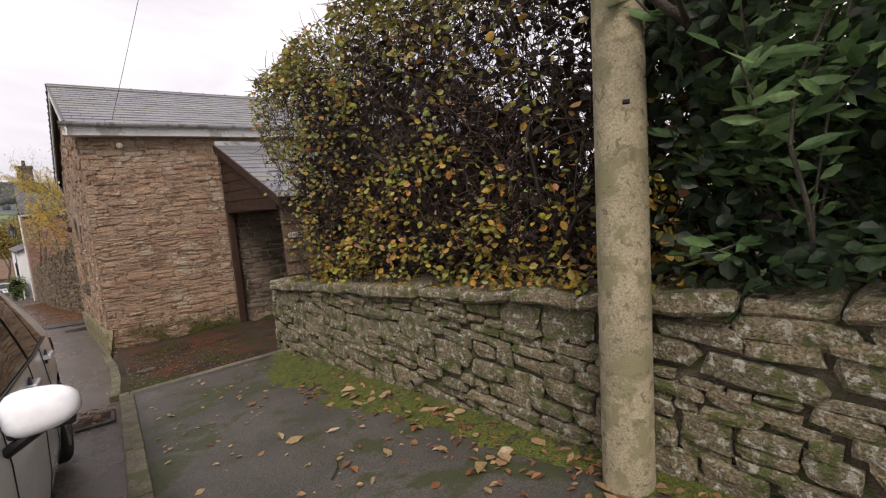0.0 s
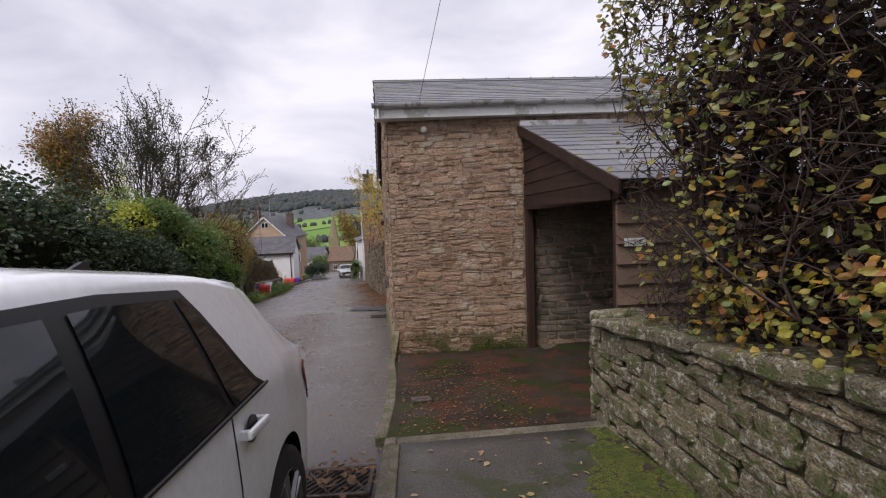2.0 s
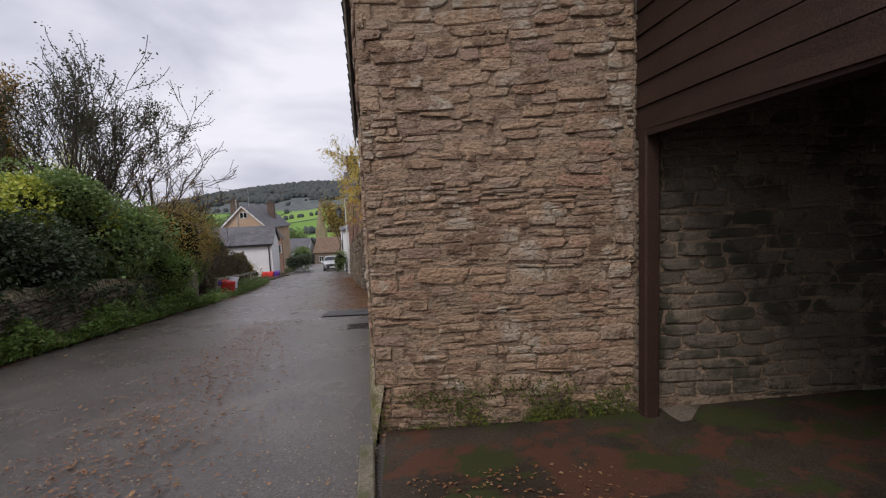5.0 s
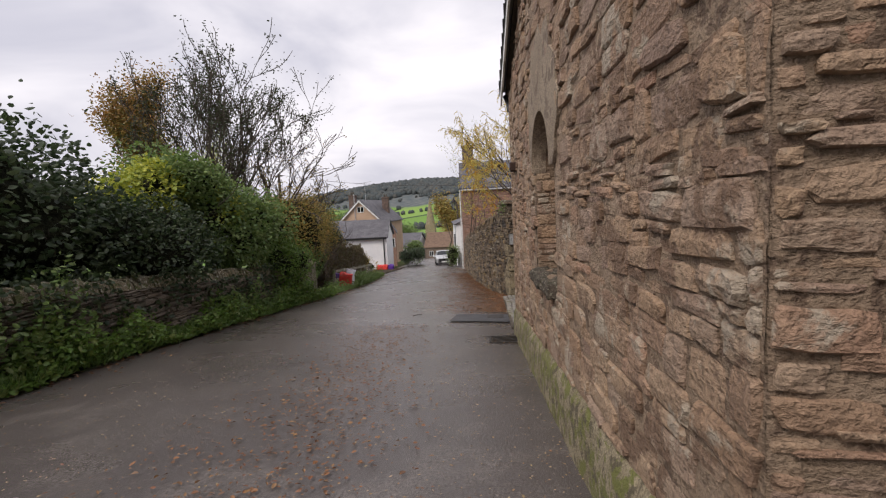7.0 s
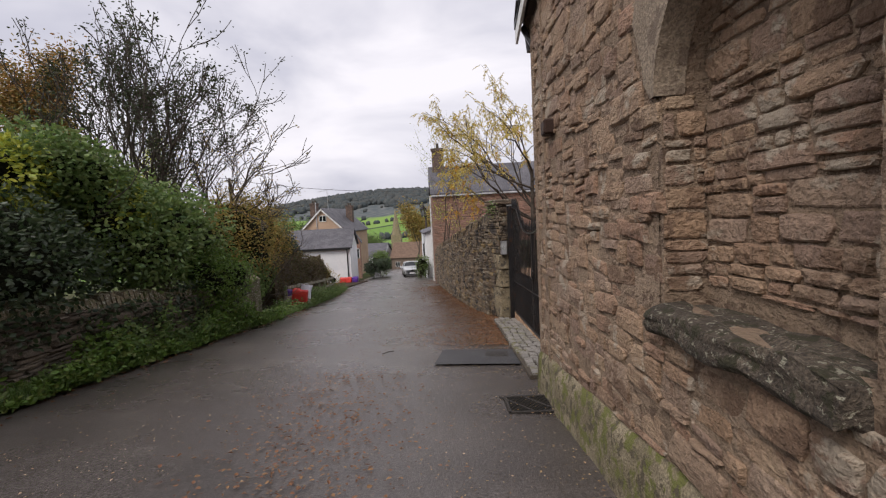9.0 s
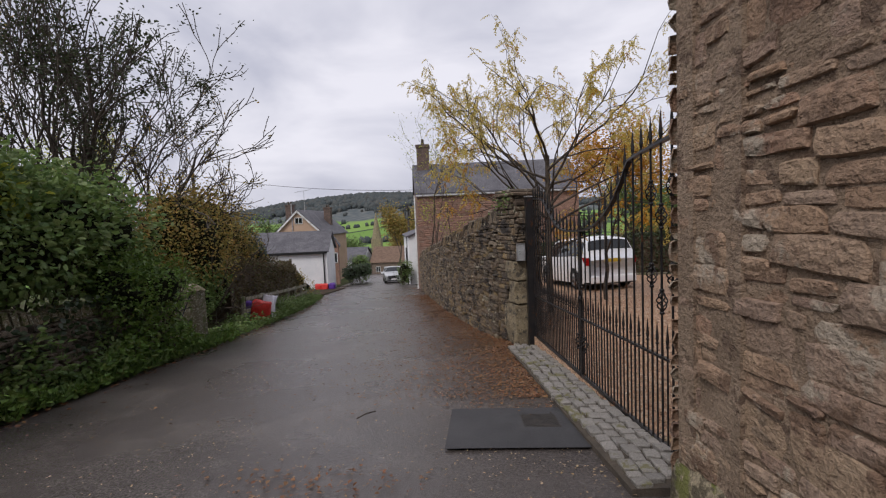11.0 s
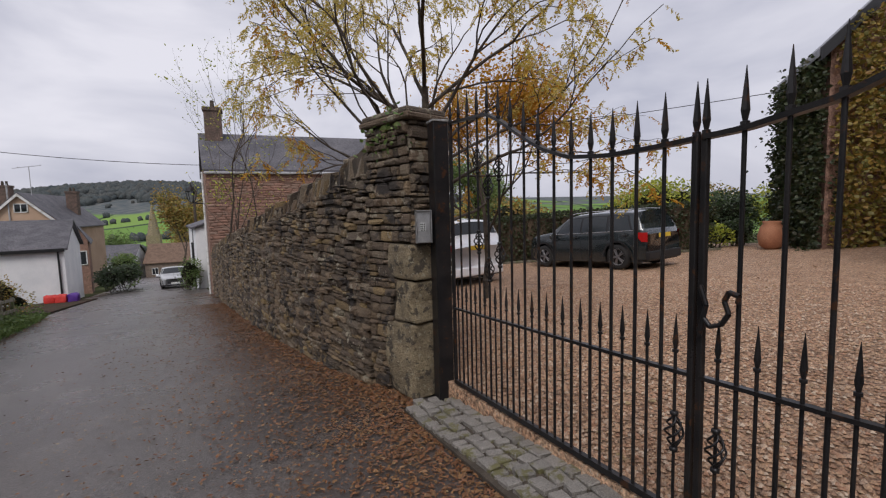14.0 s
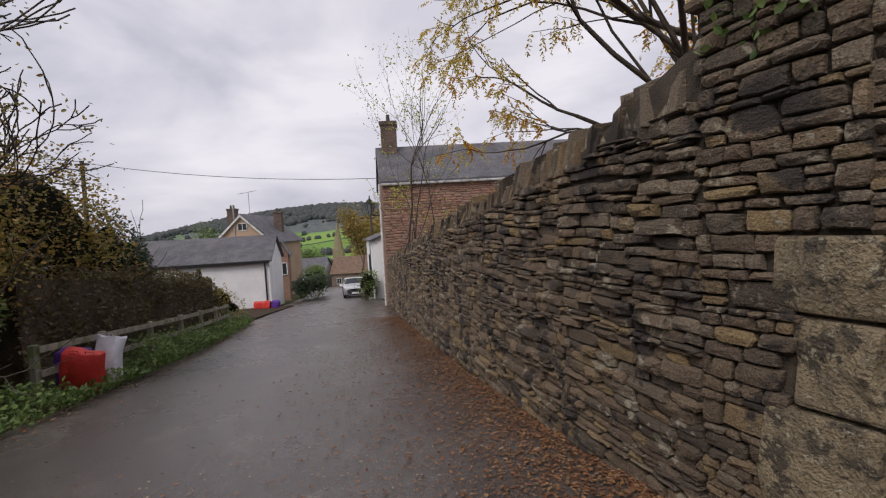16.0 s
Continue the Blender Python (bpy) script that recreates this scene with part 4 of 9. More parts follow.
# moss and damp growth along the foot of the south wall
rm = np.random.default_rng(17)
sm = rm.uniform(0.0, 1.98, 12000)
hm = rm.exponential(0.1, 12000)
keep = np.array([noise.noise(Vector((a * 2.6, b * 5, 1))) for a, b in zip(sm, hm)]) > rm.normal(size=len(sm)) * 0.16 + 0.02
sm, hm = sm[keep], hm[keep]
Pm = np.stack([SWC[0] + sdir[0] * sm, SWC[1] + sdir[1] * sm - 0.025 - rm.random(len(sm)) * 0.01, gz(0.5, 9.74) + 0.05 + hm], 1)
put("wall_moss", mesh_np("wall_moss", *leaves(Pm, 0.017, rm, droop=0.9, out=np.array([[0, -0.25, 0]]), aspect=0.85), smooth=False), MOSS, barn, "dark green moss at the wall foot", kind="stuff")


# slate roof: rows of separate slates on two slopes, ridge tiles, gutter, boards
def slates(x0f, x1, y0, z0, y1, z1, rows, w, seed, x1f=None):
    """Slates from eave (y0, z0) up to (y1, z1)."""
    r = np.random.default_rng(seed)
    vs, qs, off = [], [], 0
    d = np.array([0, y1 - y0, z1 - z0])
    ln = np.linalg.norm(d)
    d = d / ln
    nrm = np.array([0, -d[2], d[1]]) * (1 if d[1] > 0 else -1)
    step = ln / rows
    for k in range(rows):
        base = np.array([0, y0, z0]) + d * step * k
        x = x0f(base[1]) - (w / 2 if k % 2 else 0)
        xe = x1f(base[1]) if x1f else x1
        while x < xe:
            a, b = max(x, x0f(base[1])), min(x + w - 0.006, xe)
            x += w
            if b - a < 0.03:
                continue
            j = r.uniform(-0.005, 0.005)
            lift = r.uniform(0.008, 0.014)
            th = 0.009
            lo = base + d * j
            hi = base + d * (step * 1.25)
            p = [lo + nrm * lift, lo + nrm * lift, hi + nrm * 0.0, hi + nrm * 0.0]
            xs = [a, b, b, a]
            top = [np.array([xs[i], p[i][1], p[i][2]]) + nrm * th for i in range(4)]
            bot = [np.array([xs[i], p[i][1], p[i][2]]) for i in range(4)]
            vs += top + bot
            qs += [[off, off + 1, off + 2, off + 3], [off + 4, off + 5, off + 1, off], [off + 5, off + 6, off + 2, off + 1], [off + 7, off + 4, off, off + 3]]
            off += 8
    return np.array(vs), np.array(qs)


ov = lambda y: west_x(y) - 0.15
bm = prism([(-0.12, 9.5, EAVE_S - 0.03), (-0.3, RIDGE_Y, RIDGE_Z - 0.03), (-0.62, 16.2, EAVE_N - 0.03), (-0.62, 16.2, EAVE_N - 0.09), (-0.3, RIDGE_Y, RIDGE_Z - 0.09), (-0.12, 9.5, EAVE_S - 0.09)], 9.4, (1, 0, 0))
roof = part("roof", bm, DARK_JOINT, barn, "blue-grey wet slate roof")
put("slate_covering", mesh_np("slate_covering", *slates(ov, 9.0, 9.42, EAVE_S - 0.01, RIDGE_Y, RIDGE_Z, 15, 0.26, 5), smooth=False), SLATE, roof, kind="stuff")
put("slate_covering", mesh_np("slate_covering", *slates(ov, 9.0, 16.2, EAVE_N, RIDGE_Y, RIDGE_Z, 17, 0.26, 6), smooth=False), SLATE, roof, kind="stuff")
for i in range(20):
    x = ov(RIDGE_Y) + i * 0.46
    bm = prism([(x, RIDGE_Y - 0.13, RIDGE_Z - 0.02), (x, RIDGE_Y, RIDGE_Z + 0.055), (x, RIDGE_Y + 0.13, RIDGE_Z - 0.02), (x, RIDGE_Y + 0.11, RIDGE_Z - 0.03), (x, RIDGE_Y, RIDGE_Z + 0.03), (x, RIDGE_Y - 0.11, RIDGE_Z - 0.03)], 0.445, (1, 0, 0))
    bm2 = cyl((x + 0.44, RIDGE_Y, RIDGE_Z + 0.0), (x + 0.45, RIDGE_Y, RIDGE_Z + 0.0), 0.075, n=8)
    part("ridge_tile", join(bm, bm2), SLATE, roof)


def sweep_x(profile, x0, x1, y, z, mat, name, parent, label="", slope=-0.087):
    bm = bmesh.new()
    a = [bm.verts.new((x0, y + slope * x0 + p, z + q)) for p, q in profile]
    b = [bm.verts.new((x1, y + slope * x1 + p, z + q)) for p, q in profile]
    n = len(profile)
    for i in range(n):
        bm.faces.new((a[i], b[i], b[(i + 1) % n], a[(i + 1) % n]))
    bm.faces.new(a)
    bm.faces.new(b[::-1])
    bmesh.ops.recalc_face_normals(bm, faces=bm.faces[:])
    return part(name, bm, mat, parent, label)


gut = [(-0.06 + 0.06 * math.cos(a), 0.06 * math.sin(a)) for a in np.linspace(math.pi, 2 * math.pi, 9)] + [(-0.008, 0.0), (-0.02, -0.03), (-0.06, -0.045), (-0.1, -0.03), (-0.112, 0.0)]
sweep_x(gut, -0.22, 9.0, 9.48, 3.0, LEADGREY, "gutter", barn, "grey half-round gutter", slope=-0.04)
sweep_x([(0.0, -0.17), (0.0, 0.0), (0.025, 0.0), (0.025, -0.17)], -0.19, 9.0, 9.49, 2.985, WHITE, "fascia_board", barn, "off-white painted fascia", slope=-0.04)
sweep_x([(0.02, -0.17), (0.26, -0.17), (0.26, -0.15), (0.02, -0.15)], -0.19, 9.0, 9.49, 2.985, WHITE, "soffit", barn, "off-white soffit board", slope=-0.04)
for (ya, za, yb, zb) in ((9.42, EAVE_S, RIDGE_Y, RIDGE_Z), (RIDGE_Y, RIDGE_Z, 16.2, EAVE_N)):
    o1 = [(ov(ya) + 0.012, ya, za - 0.02), (ov(yb) + 0.012, yb, zb - 0.02), (ov(yb) + 0.012, yb, zb - 0.2), (ov(ya) + 0.012, ya, za - 0.2)]
    part("bargeboard", prism(o1, 0.025, (1, 0, 0)), WHITE, barn, "white bargeboard")
    o2 = [(ov(ya) + 0.002, ya, za + 0.02), (ov(yb) + 0.002, yb, zb + 0.02), (ov(yb) + 0.002, yb, zb - 0.05), (ov(ya) + 0.002, ya, za - 0.05)]
    part("verge_strip", prism(o2, 0.03, (1, 0, 0)), BLACK_PAINT, barn, "dark verge strip")
part("downpipe", join(cyl((-0.58, 16.12, 2.42), (-0.56, 16.1, 2.2), 0.035), cyl((-0.53, 15.99, 2.2), (-0.62, 16.12, 2.45), 0.035)), BLACK_PAINT, barn, "black rainwater bracket")
part("iron_plate", box((west_x(15.3) - 0.1, 15.2, 1.2), (west_x(15.3) + 0.02, 15.38, 1.33), 0.015), DARKWOOD, barn, "dark iron tie plate")
lamp = thing("wall_light", "small round cream bulkhead light under the eaves", "wall light", m=Matrix.Translation((0.5, 9.68, 2.68)))
part("base", cyl((0, 0.04, 0), (0, -0.035, 0), 0.045, n=16), WHITE, lamp)
part("lens", cyl((0, -0.034, 0), (0, -0.06, 0), 0.036, 0.024, n=16), plain("frosted_lens", (0.75, 0.68, 0.52), 0.3), lamp)


# ---- carport against the barn ----
carport = thing("carport", "dark creosoted timber lean-to carport with a slate roof", "carport")
CX0, CY0, CY1 = 1.92, 6.7, 9.58
CZT, CZE = 2.66, 1.66
part("post", box((CX0 + 0.02, CY1 - 0.16, gz(2, 9.5) - 0.1), (CX0 + 0.13, CY1 - 0.05, 1.5), 0.012), DARKWOOD, carport, "dark square post")
part("lintel", prism([(CX0 + 0.02, CY1 - 0.02, 1.62), (CX0 + 0.02, CY1 - 0.02, 1.45), (CX0 + 0.1, CY0 - 0.02, 1.5), (CX0 + 0.1, CY0 - 0.02, 1.66)], 0.12, (1, 0, 0)), DARKWOOD, carport, "dark lintel beam")
part("corner_stud", box((CX0 + 0.12, CY0 + 0.02, gz(2, 6.7) - 0.1), (CX0 + 0.2, CY0 + 0.1, 1.62), 0.012), DARKWOOD, carport)
nb = 7
for i in range(nb):
    za, zb = 1.5 + i * 0.165, 1.5 + (i + 1) * 0.165 - 0.008
    yb = CY1 - 0.02
    yz = lambda z: CY1 - (CZT - z) / (CZT - CZE) * (CY1 - CY0) - 0.02
    if za > CZT - 0.05:
        break
    zb = min(zb, CZT - 0.03)
    o = [(CX0 + 0.02 - 0.0 * za, yb, za), (CX0 + 0.02, yb, zb), (CX0 + 0.035, max(yz(zb), CY0), zb), (CX0 + 0.06, max(yz(za), CY0), za)]
    o = [(x + 0.015 * (k in (1, 2)), y, z) for k, (x, y, z) in enumerate(o)]
    part("cheek_board", prism(o, 0.03, (1, 0, 0)), DARKWOOD, carport)
# roof of the lean-to
bm = prism([(CX0 - 0.03, CY1, CZT + 0.02), (CX0 + 0.05, CY0 - 0.2, CZE - 0.02), (CX0 + 0.05, CY0 - 0.2, CZE - 0.07), (CX0 - 0.03, CY1, CZT - 0.04)], 6.5, (1, -0.03, 0))
cp_roof = part("roof", bm, DARKWOOD, carport, "low slate lean-to roof")
put("slate_covering", mesh_np("slate_covering", *slates(lambda y: CX0 - 0.05 + 0.03 * (CY1 - y), 8.2, CY0 - 0.24, CZE - 0.02, CY1 - 0.02, CZT + 0.03, 13, 0.26, 8), smooth=False), SLATE, cp_roof, kind="stuff")
part("bargeboard", prism([(CX0 - 0.055, CY1, CZT + 0.03), (CX0 + 0.03, CY0 - 0.22, CZE), (CX0 + 0.03, CY0 - 0.22, CZE - 0.12), (CX0 - 0.055, CY1, CZT - 0.09)], 0.025, (1, 0, 0)), DARKWOOD, carport, "dark bargeboard")
part("flashing", box((CX0 - 0.04, CY1 - 0.14, CZT - 0.01), (8.0, CY1 - 0.02, CZT + 0.075), 0.01), LEADGREY, carport, "lead flashing")
# boarded front and dark far wall
for i in range(13):
    z0 = gz(2.2, 6.7) - 0.05 + i * 0.175
    if z0 > 1.62:
        break
    z1 = min(z0 + 0.168, 1.66)
    bm = prism([(CX0 + 0.11, CY0 - 0.05, z0), (CX0 + 0.11, CY0 - 0.012, z1), (CX0 + 0.11, CY0 + 0.012, z1), (CX0 + 0.11, CY0 + 0.005, z0)], 4.2, (1, 0, 0))
    part("front_board", bm, BOARDS, carport)
part("bracket", box((CX0 + 0.08, CY0 - 0.1, 1.5), (CX0 + 0.16, CY0 + 0.02, 1.66), 0.01), DARKWOOD, carport)
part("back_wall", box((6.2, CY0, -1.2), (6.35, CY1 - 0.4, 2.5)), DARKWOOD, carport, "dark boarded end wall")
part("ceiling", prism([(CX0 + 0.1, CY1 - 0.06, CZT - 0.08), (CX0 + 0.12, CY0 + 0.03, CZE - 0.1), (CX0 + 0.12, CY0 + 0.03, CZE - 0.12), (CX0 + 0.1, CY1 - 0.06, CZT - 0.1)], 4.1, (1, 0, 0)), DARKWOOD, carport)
part("ledge", box((CX0 + 0.2, CY1 - 0.3, gz(2, 9.4) - 0.1), (6.1, CY1 - 0.02, gz(2, 9.4) + 0.09), 0.03, 2), RETAIN, carport, "low concrete ledge along the wall")
sign = thing("entrance_sign", "small white sign asking to keep the entrance clear", "sign", m=Matrix.Translation((2.17, CY0 - 0.056, 1.135)) @ Matrix.Scale(0.78, 4))
part("plate", box((-0.12, -0.006, -0.045), (0.12, 0.008, 0.045), 0.004), WHITE, sign, "white plate")


def text(body, size, m, mat, parent, name="lettering", depth=0.001):
    cu = bpy.data.curves.new(name, "FONT")
    cu.body, cu.size, cu.align_x, cu.align_y, cu.extrude = body, size, "CENTER", "CENTER", depth
    tmp = bpy.data.objects.new(name, cu)
    me = bpy.data.meshes.new_from_object(tmp)
    bpy.data.objects.remove(tmp)
    return put(name, me, mat, parent, m=m)


INK = plain("black_ink", (0.02, 0.02, 0.02), 0.6)
text("PLEASE KEEP\nENTRANCE CLEAR", 0.03, Matrix.Translation((0, -0.0075, 0.002)) @ Matrix.Rotation(math.pi / 2, 4, "X"), INK, sign)

# ---- garden wall, hedge and pole ----
def gw_x(y):
    return 2.05 - 0.07 * (y - 3)


garden_wall = thing("garden_wall", "low lichened sandstone garden wall with rough capping", "wall")
gy0, gy1 = -5.0, 6.66
slab("core", [(gw_x(gy0) + 0.03, gy0), (gw_x(gy1) + 0.03, gy1 - 0.02), (gw_x(gy1) + 0.36, gy1 - 0.02), (gw_x(gy0) + 0.36, gy0)], lambda x, y: gz(x, y) - 0.2, lambda x, y: gz(x, y) + 0.88, GW_JOINT, garden_wall)
gdir = np.array([gw_x(gy1) - gw_x(gy0), gy1 - gy0])
glen = float(np.linalg.norm(gdir))
gdir /= glen
stats.append(rubble(garden_wall, (gw_x(gy0), gy0), gdir, glen, lambda s: gz(2, gy0 + gdir[1] * s) - 0.05, lambda s: gz(2, gy0 + gdir[1] * s) + 0.86, (-1, -0.07), MOSSY, MOSSY, hs=(0.04, 0.15), ws=(0.1, 0.42), relief=(0.01, 0.045), near=lambda s, z: s > 4.6, seed=21, gap=0.009, wave=0.05))
stats.append(rubble(garden_wall, (gw_x(gy1) - 0.02, gy1 - 0.03), (1, 0), 0.4, lambda s: gz(2, gy1) - 0.05, lambda s: gz(2, gy1) + 0.86, (0, 1), MOSSY, MOSSY, hs=(0.06, 0.14), ws=(0.14, 0.36), relief=(0.02, 0.06), seed=22))
r = np.random.default_rng(23)
y = gy0
while y < gy1 - 0.1:
    w = r.uniform(0.2, 0.5)
    y1 = min(y + w, gy1)
    bm = box((-0.07 + r.uniform(-0.03, 0.03), y, 0.855), (0.4, y1 - 0.015, 0.855 + r.uniform(0.06, 0.12)), 0.02, 1)
    bmesh.ops.subdivide_edges(bm, edges=bm.edges[:], cuts=1, use_grid_fill=True)
    for v in bm.verts:
        v.co += Vector((noise.noise(v.co * 5 + Vector((y, 0, 0))), noise.noise(v.co * 5 + Vector((0, y, 7))), noise.noise(v.co * 5 + Vector((3, 1, y))))) * 0.03
        v.co.x += gw_x(v.co.y)
        v.co.z += gz(2, v.co.y)
    part("cap_stone", bm, MOSSY, garden_wall)
    y = y1


def shell_points(rng, n, lo, hi, faces, depth=0.25):
    """Points scattered close beneath chosen faces of a box."""
    lo, hi = np.array(lo, float), np.array(hi, float)
    out, nrm = [], []
    areas = []
    for ax, side in faces:
        e = hi - lo
        a = np.prod(np.delete(e, ax))
        areas.append(a)
    areas = np.array(areas) / sum(areas)
    for (ax, side), a in zip(faces, areas):
        k = int(n * a)
        p = lo + rng.random((k, 3)) * (hi - lo)
        d = np.abs(rng.exponential(depth * 0.4, k))
        p[:, ax] = (lo[ax] + d) if side < 0 else (hi[ax] - d)
        v = np.zeros((k, 3))
        v[:, ax] = side
        out.append(p)
        nrm.append(v)
    return np.concatenate(out), np.concatenate(nrm)


def wobble(p, amp, freq, seed=0):
    q = np.array([[noise.noise(Vector(a) * freq + Vector((seed, 0, 0))), noise.noise(Vector(a) * freq + Vector((0, seed + 5, 0))), noise.noise(Vector(a) * freq + Vector((0, 0, seed + 9)))] for a in p])
    return p + q * amp


hedge = thing("beech_hedge", "tall beech hedge, green and turning gold, over the garden wall", "hedge")
rh = np.random.default_rng(31)
HLO, HHI = (-0.06, 1.55, 0.92), (1.1, 5.95, 3.3)


def hedge_place(p):
    q = p.copy()
    q[:, 0] += gw_x(p[:, 1]) + 0.06 - 0.22 * np.clip((p[:, 2] - 0.9) / 1.6, 0, 1)
    q[:, 2] += gz(2, p[:, 1])
    return q


p, nv = shell_points(rh, 24000, HLO, HHI, [(0, -1), (1, 1), (2, 1), (1, -1)], 0.22)
hgt = (p[:, 2] - 0.9) / 2.4
dens = np.array([noise.noise(Vector(a) * 2.4) for a in p])
want = np.interp(hgt, [0, 0.18, 0.32, 0.6, 0.78, 1.0], [0.9, 0.66, 0.3, 0.27, 0.6, 1.0]) * np.interp(p[:, 1], [1.5, 3.5, 6], [0.72, 0.85, 1.3])
keep = rh.random(len(p)) < want * (1 + 1.8 * dens)
p, nv, hgt = p[keep], nv[keep], hgt[keep]
p = wobble(p, 0.12, 2.2)
gold = rh.random(len(p)) < np.interp(hgt, [0, 0.3, 0.5, 1], [0.55, 0.42, 0.2, 0.08]) * np.interp(p[:, 1], [1.5, 4.5, 6], [1.1, 0.9, 0.5])
# the north end thins out below the crown
end = (p[:, 1] > 5.45) & (p[:, 2] > 1.0) & (p[:, 2] < 2.35) & (rh.random(len(p)) < 0.8)
p, nv, gold = p[~end], nv[~end], gold[~end]
P = hedge_place(p)
put("leaves", mesh_np("leaves", *leaves(P[~gold], 0.046, rh, droop=0.35, out=nv[~gold] * 0.9, aspect=0.7), smooth=False), BEECH, hedge, kind="stuff")
put("turning_leaves", mesh_np("turning_leaves", *leaves(P[gold], 0.054, rh, droop=0.45, out=nv[gold] * 0.9, aspect=0.7), smooth=False), BEECH_GOLD, hedge, "gold and orange leaves", kind="stuff")
segs = []
for i in range(40):
    y0 = rh.uniform(1.6, 5.7)
    b = hedge_place(np.array([[rh.uniform(0.25, 0.8), y0, 0.6]]))[0]
    grow(rh, b, (rh.normal() * 0.3 - 0.15, rh.normal() * 0.4, 1.0), rh.uniform(0.9, 1.2), rh.uniform(0.014, 0.03), 3, spread=0.8, lift=0.12, kids=(2, 4), shrink=0.68, wob=0.2, segs=segs, tips=[])
segs = [q for q in segs if q[1][1] < 5.95 and q[1][2] < gz(2, q[1][1]) + 3.3 and q[1][0] > gw_x(q[1][1]) - 0.2]
# fine twigs fill the clipped body
p, nv = shell_points(rh, 12000, HLO, HHI, [(0, -1), (1, 1), (2, 1), (0, 1)], 0.7)
p = p[(p[:, 0] > HLO[0] + 0.02) & (p[:, 0] < HHI[0]) & (p[:, 1] > HLO[1]) & (p[:, 2] > 0.9)]
a = hedge_place(p)
d = rh.normal(size=(len(a), 3)) * np.array([0.7, 1.0, 0.8])
d /= np.linalg.norm(d, axis=1, keepdims=True)
ln = rh.uniform(0.08, 0.26, len(a))[:, None]
mid = a + d * ln * 0.5 + rh.normal(size=a.shape) * 0.02
end = a + d * ln
for q0, q1, q2 in zip(a, mid, end):
    segs.append((q0, q1, 0.0042, 0.0032))
    segs.append((q1, q2, 0.0032, 0.0018))
put("twig_mass", mesh_np("twig_mass", *tubes(segs, 3)), TWIG, hedge, "dark twiggy branches", kind="stuff")
# near-black inner leaves: the hedge heart's shade put into their colour
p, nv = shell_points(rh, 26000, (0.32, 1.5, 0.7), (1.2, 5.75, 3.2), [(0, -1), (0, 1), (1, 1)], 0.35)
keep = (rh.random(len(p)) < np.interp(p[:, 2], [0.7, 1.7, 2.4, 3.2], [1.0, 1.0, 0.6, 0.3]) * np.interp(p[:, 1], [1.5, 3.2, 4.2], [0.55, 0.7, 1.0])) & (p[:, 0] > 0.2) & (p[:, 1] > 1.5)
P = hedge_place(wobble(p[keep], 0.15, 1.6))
put("inner_leaves", mesh_np("inner_leaves", *leaves(P, 0.075, rh, aspect=0.7), smooth=False), SHADE_LEAF, hedge, kind="stuff")

ivy = thing("ivy_clad_shrub", "dark ivy-covered evergreen mass above the garden wall", "shrub")
p, nv = shell_points(rh, 17000, (-0.12, -4.5, 0.95), (1.8, 1.75, 4.2), [(0, -1), (1, 1), (2, 1)], 0.5)
keep = (p[:, 1] > 0.75) | (rh.random(len(p)) < 0.6) | (p[:, 0] > 0.7)
p, nv = wobble(p[keep], 0.3, 1.4), nv[keep]
P = hedge_place(p)
P[:, 0] += 0.12 - 0.42 * np.clip((1.5 - P[:, 1]) / 0.8, 0, 1) * np.clip((p[:, 2] - 1.3) / 0.8, 0, 1)
put("leaves", mesh_np("leaves", *leaves(P, 0.085, rh, droop=0.5, out=nv * 0.6, aspect=0.8), smooth=False), IVY, ivy, kind="stuff")
# the same shade-coloured leaves darken the ivy's inside
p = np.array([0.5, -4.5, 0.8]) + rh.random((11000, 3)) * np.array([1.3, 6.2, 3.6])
put("inner_leaves", mesh_np("inner_leaves", *leaves(hedge_place(wobble(p, 0.2, 1.4)), 0.11, rh, aspect=0.75), smooth=False), SHADE_LEAF, ivy, "near-black inner leaves, inner shade put into their colour", kind="stuff")
segs = []
for i in range(10):
    grow(rh, (rh.uniform(2.5, 3.2), rh.uniform(-2.5, 1.2), 0.7), (rh.normal() * 0.1, rh.normal() * 0.1, 1), 1.4, 0.05, 2, segs=segs, tips=[])
put("stem_cluster", mesh_np("stem_cluster", *tubes(segs, 5)), BARK, ivy, kind="stuff")

bud = thing("buddleia_bush", "bush with long pale green pointed leaves", "shrub")
segs, tips = [], []
rb = np.random.default_rng(37)
for i in range(48):
    grow(rb, (2.75 + rb.uniform(-0.15, 0.35), rb.uniform(0.2, 1.25), gz(2, 0.8) + 0.75), (-0.35 + rb.normal() * 0.15, rb.normal() * 0.35, 1), rb.uniform(0.7, 1.15), 0.012, 1, spread=0.7, lift=0.1, kids=(2, 3), shrink=0.6, segs=segs, tips=tips)
put("stem_cluster", mesh_np("stem_cluster", *tubes(segs, 5)), BARK_GREY, bud, kind="stuff")
cs, outv = [], []
for a, d in tips:
    for k in range(8):
        ang = rb.uniform(0, 6.28)
        side = np.array([math.cos(ang), math.sin(ang), 0.15])
        cs.append(a - d * 0.03 * k + rb.normal(size=3) * 0.03)
        outv.append(side * 2.4 + d * 0.8)
put("leaves", mesh_np("leaves", *leaves(np.array(cs), 0.125, rb, droop=0.35, out=np.array(outv), aspect=0.3, fold=0.12), smooth=False), BUDDLEIA, bud, kind="stuff")

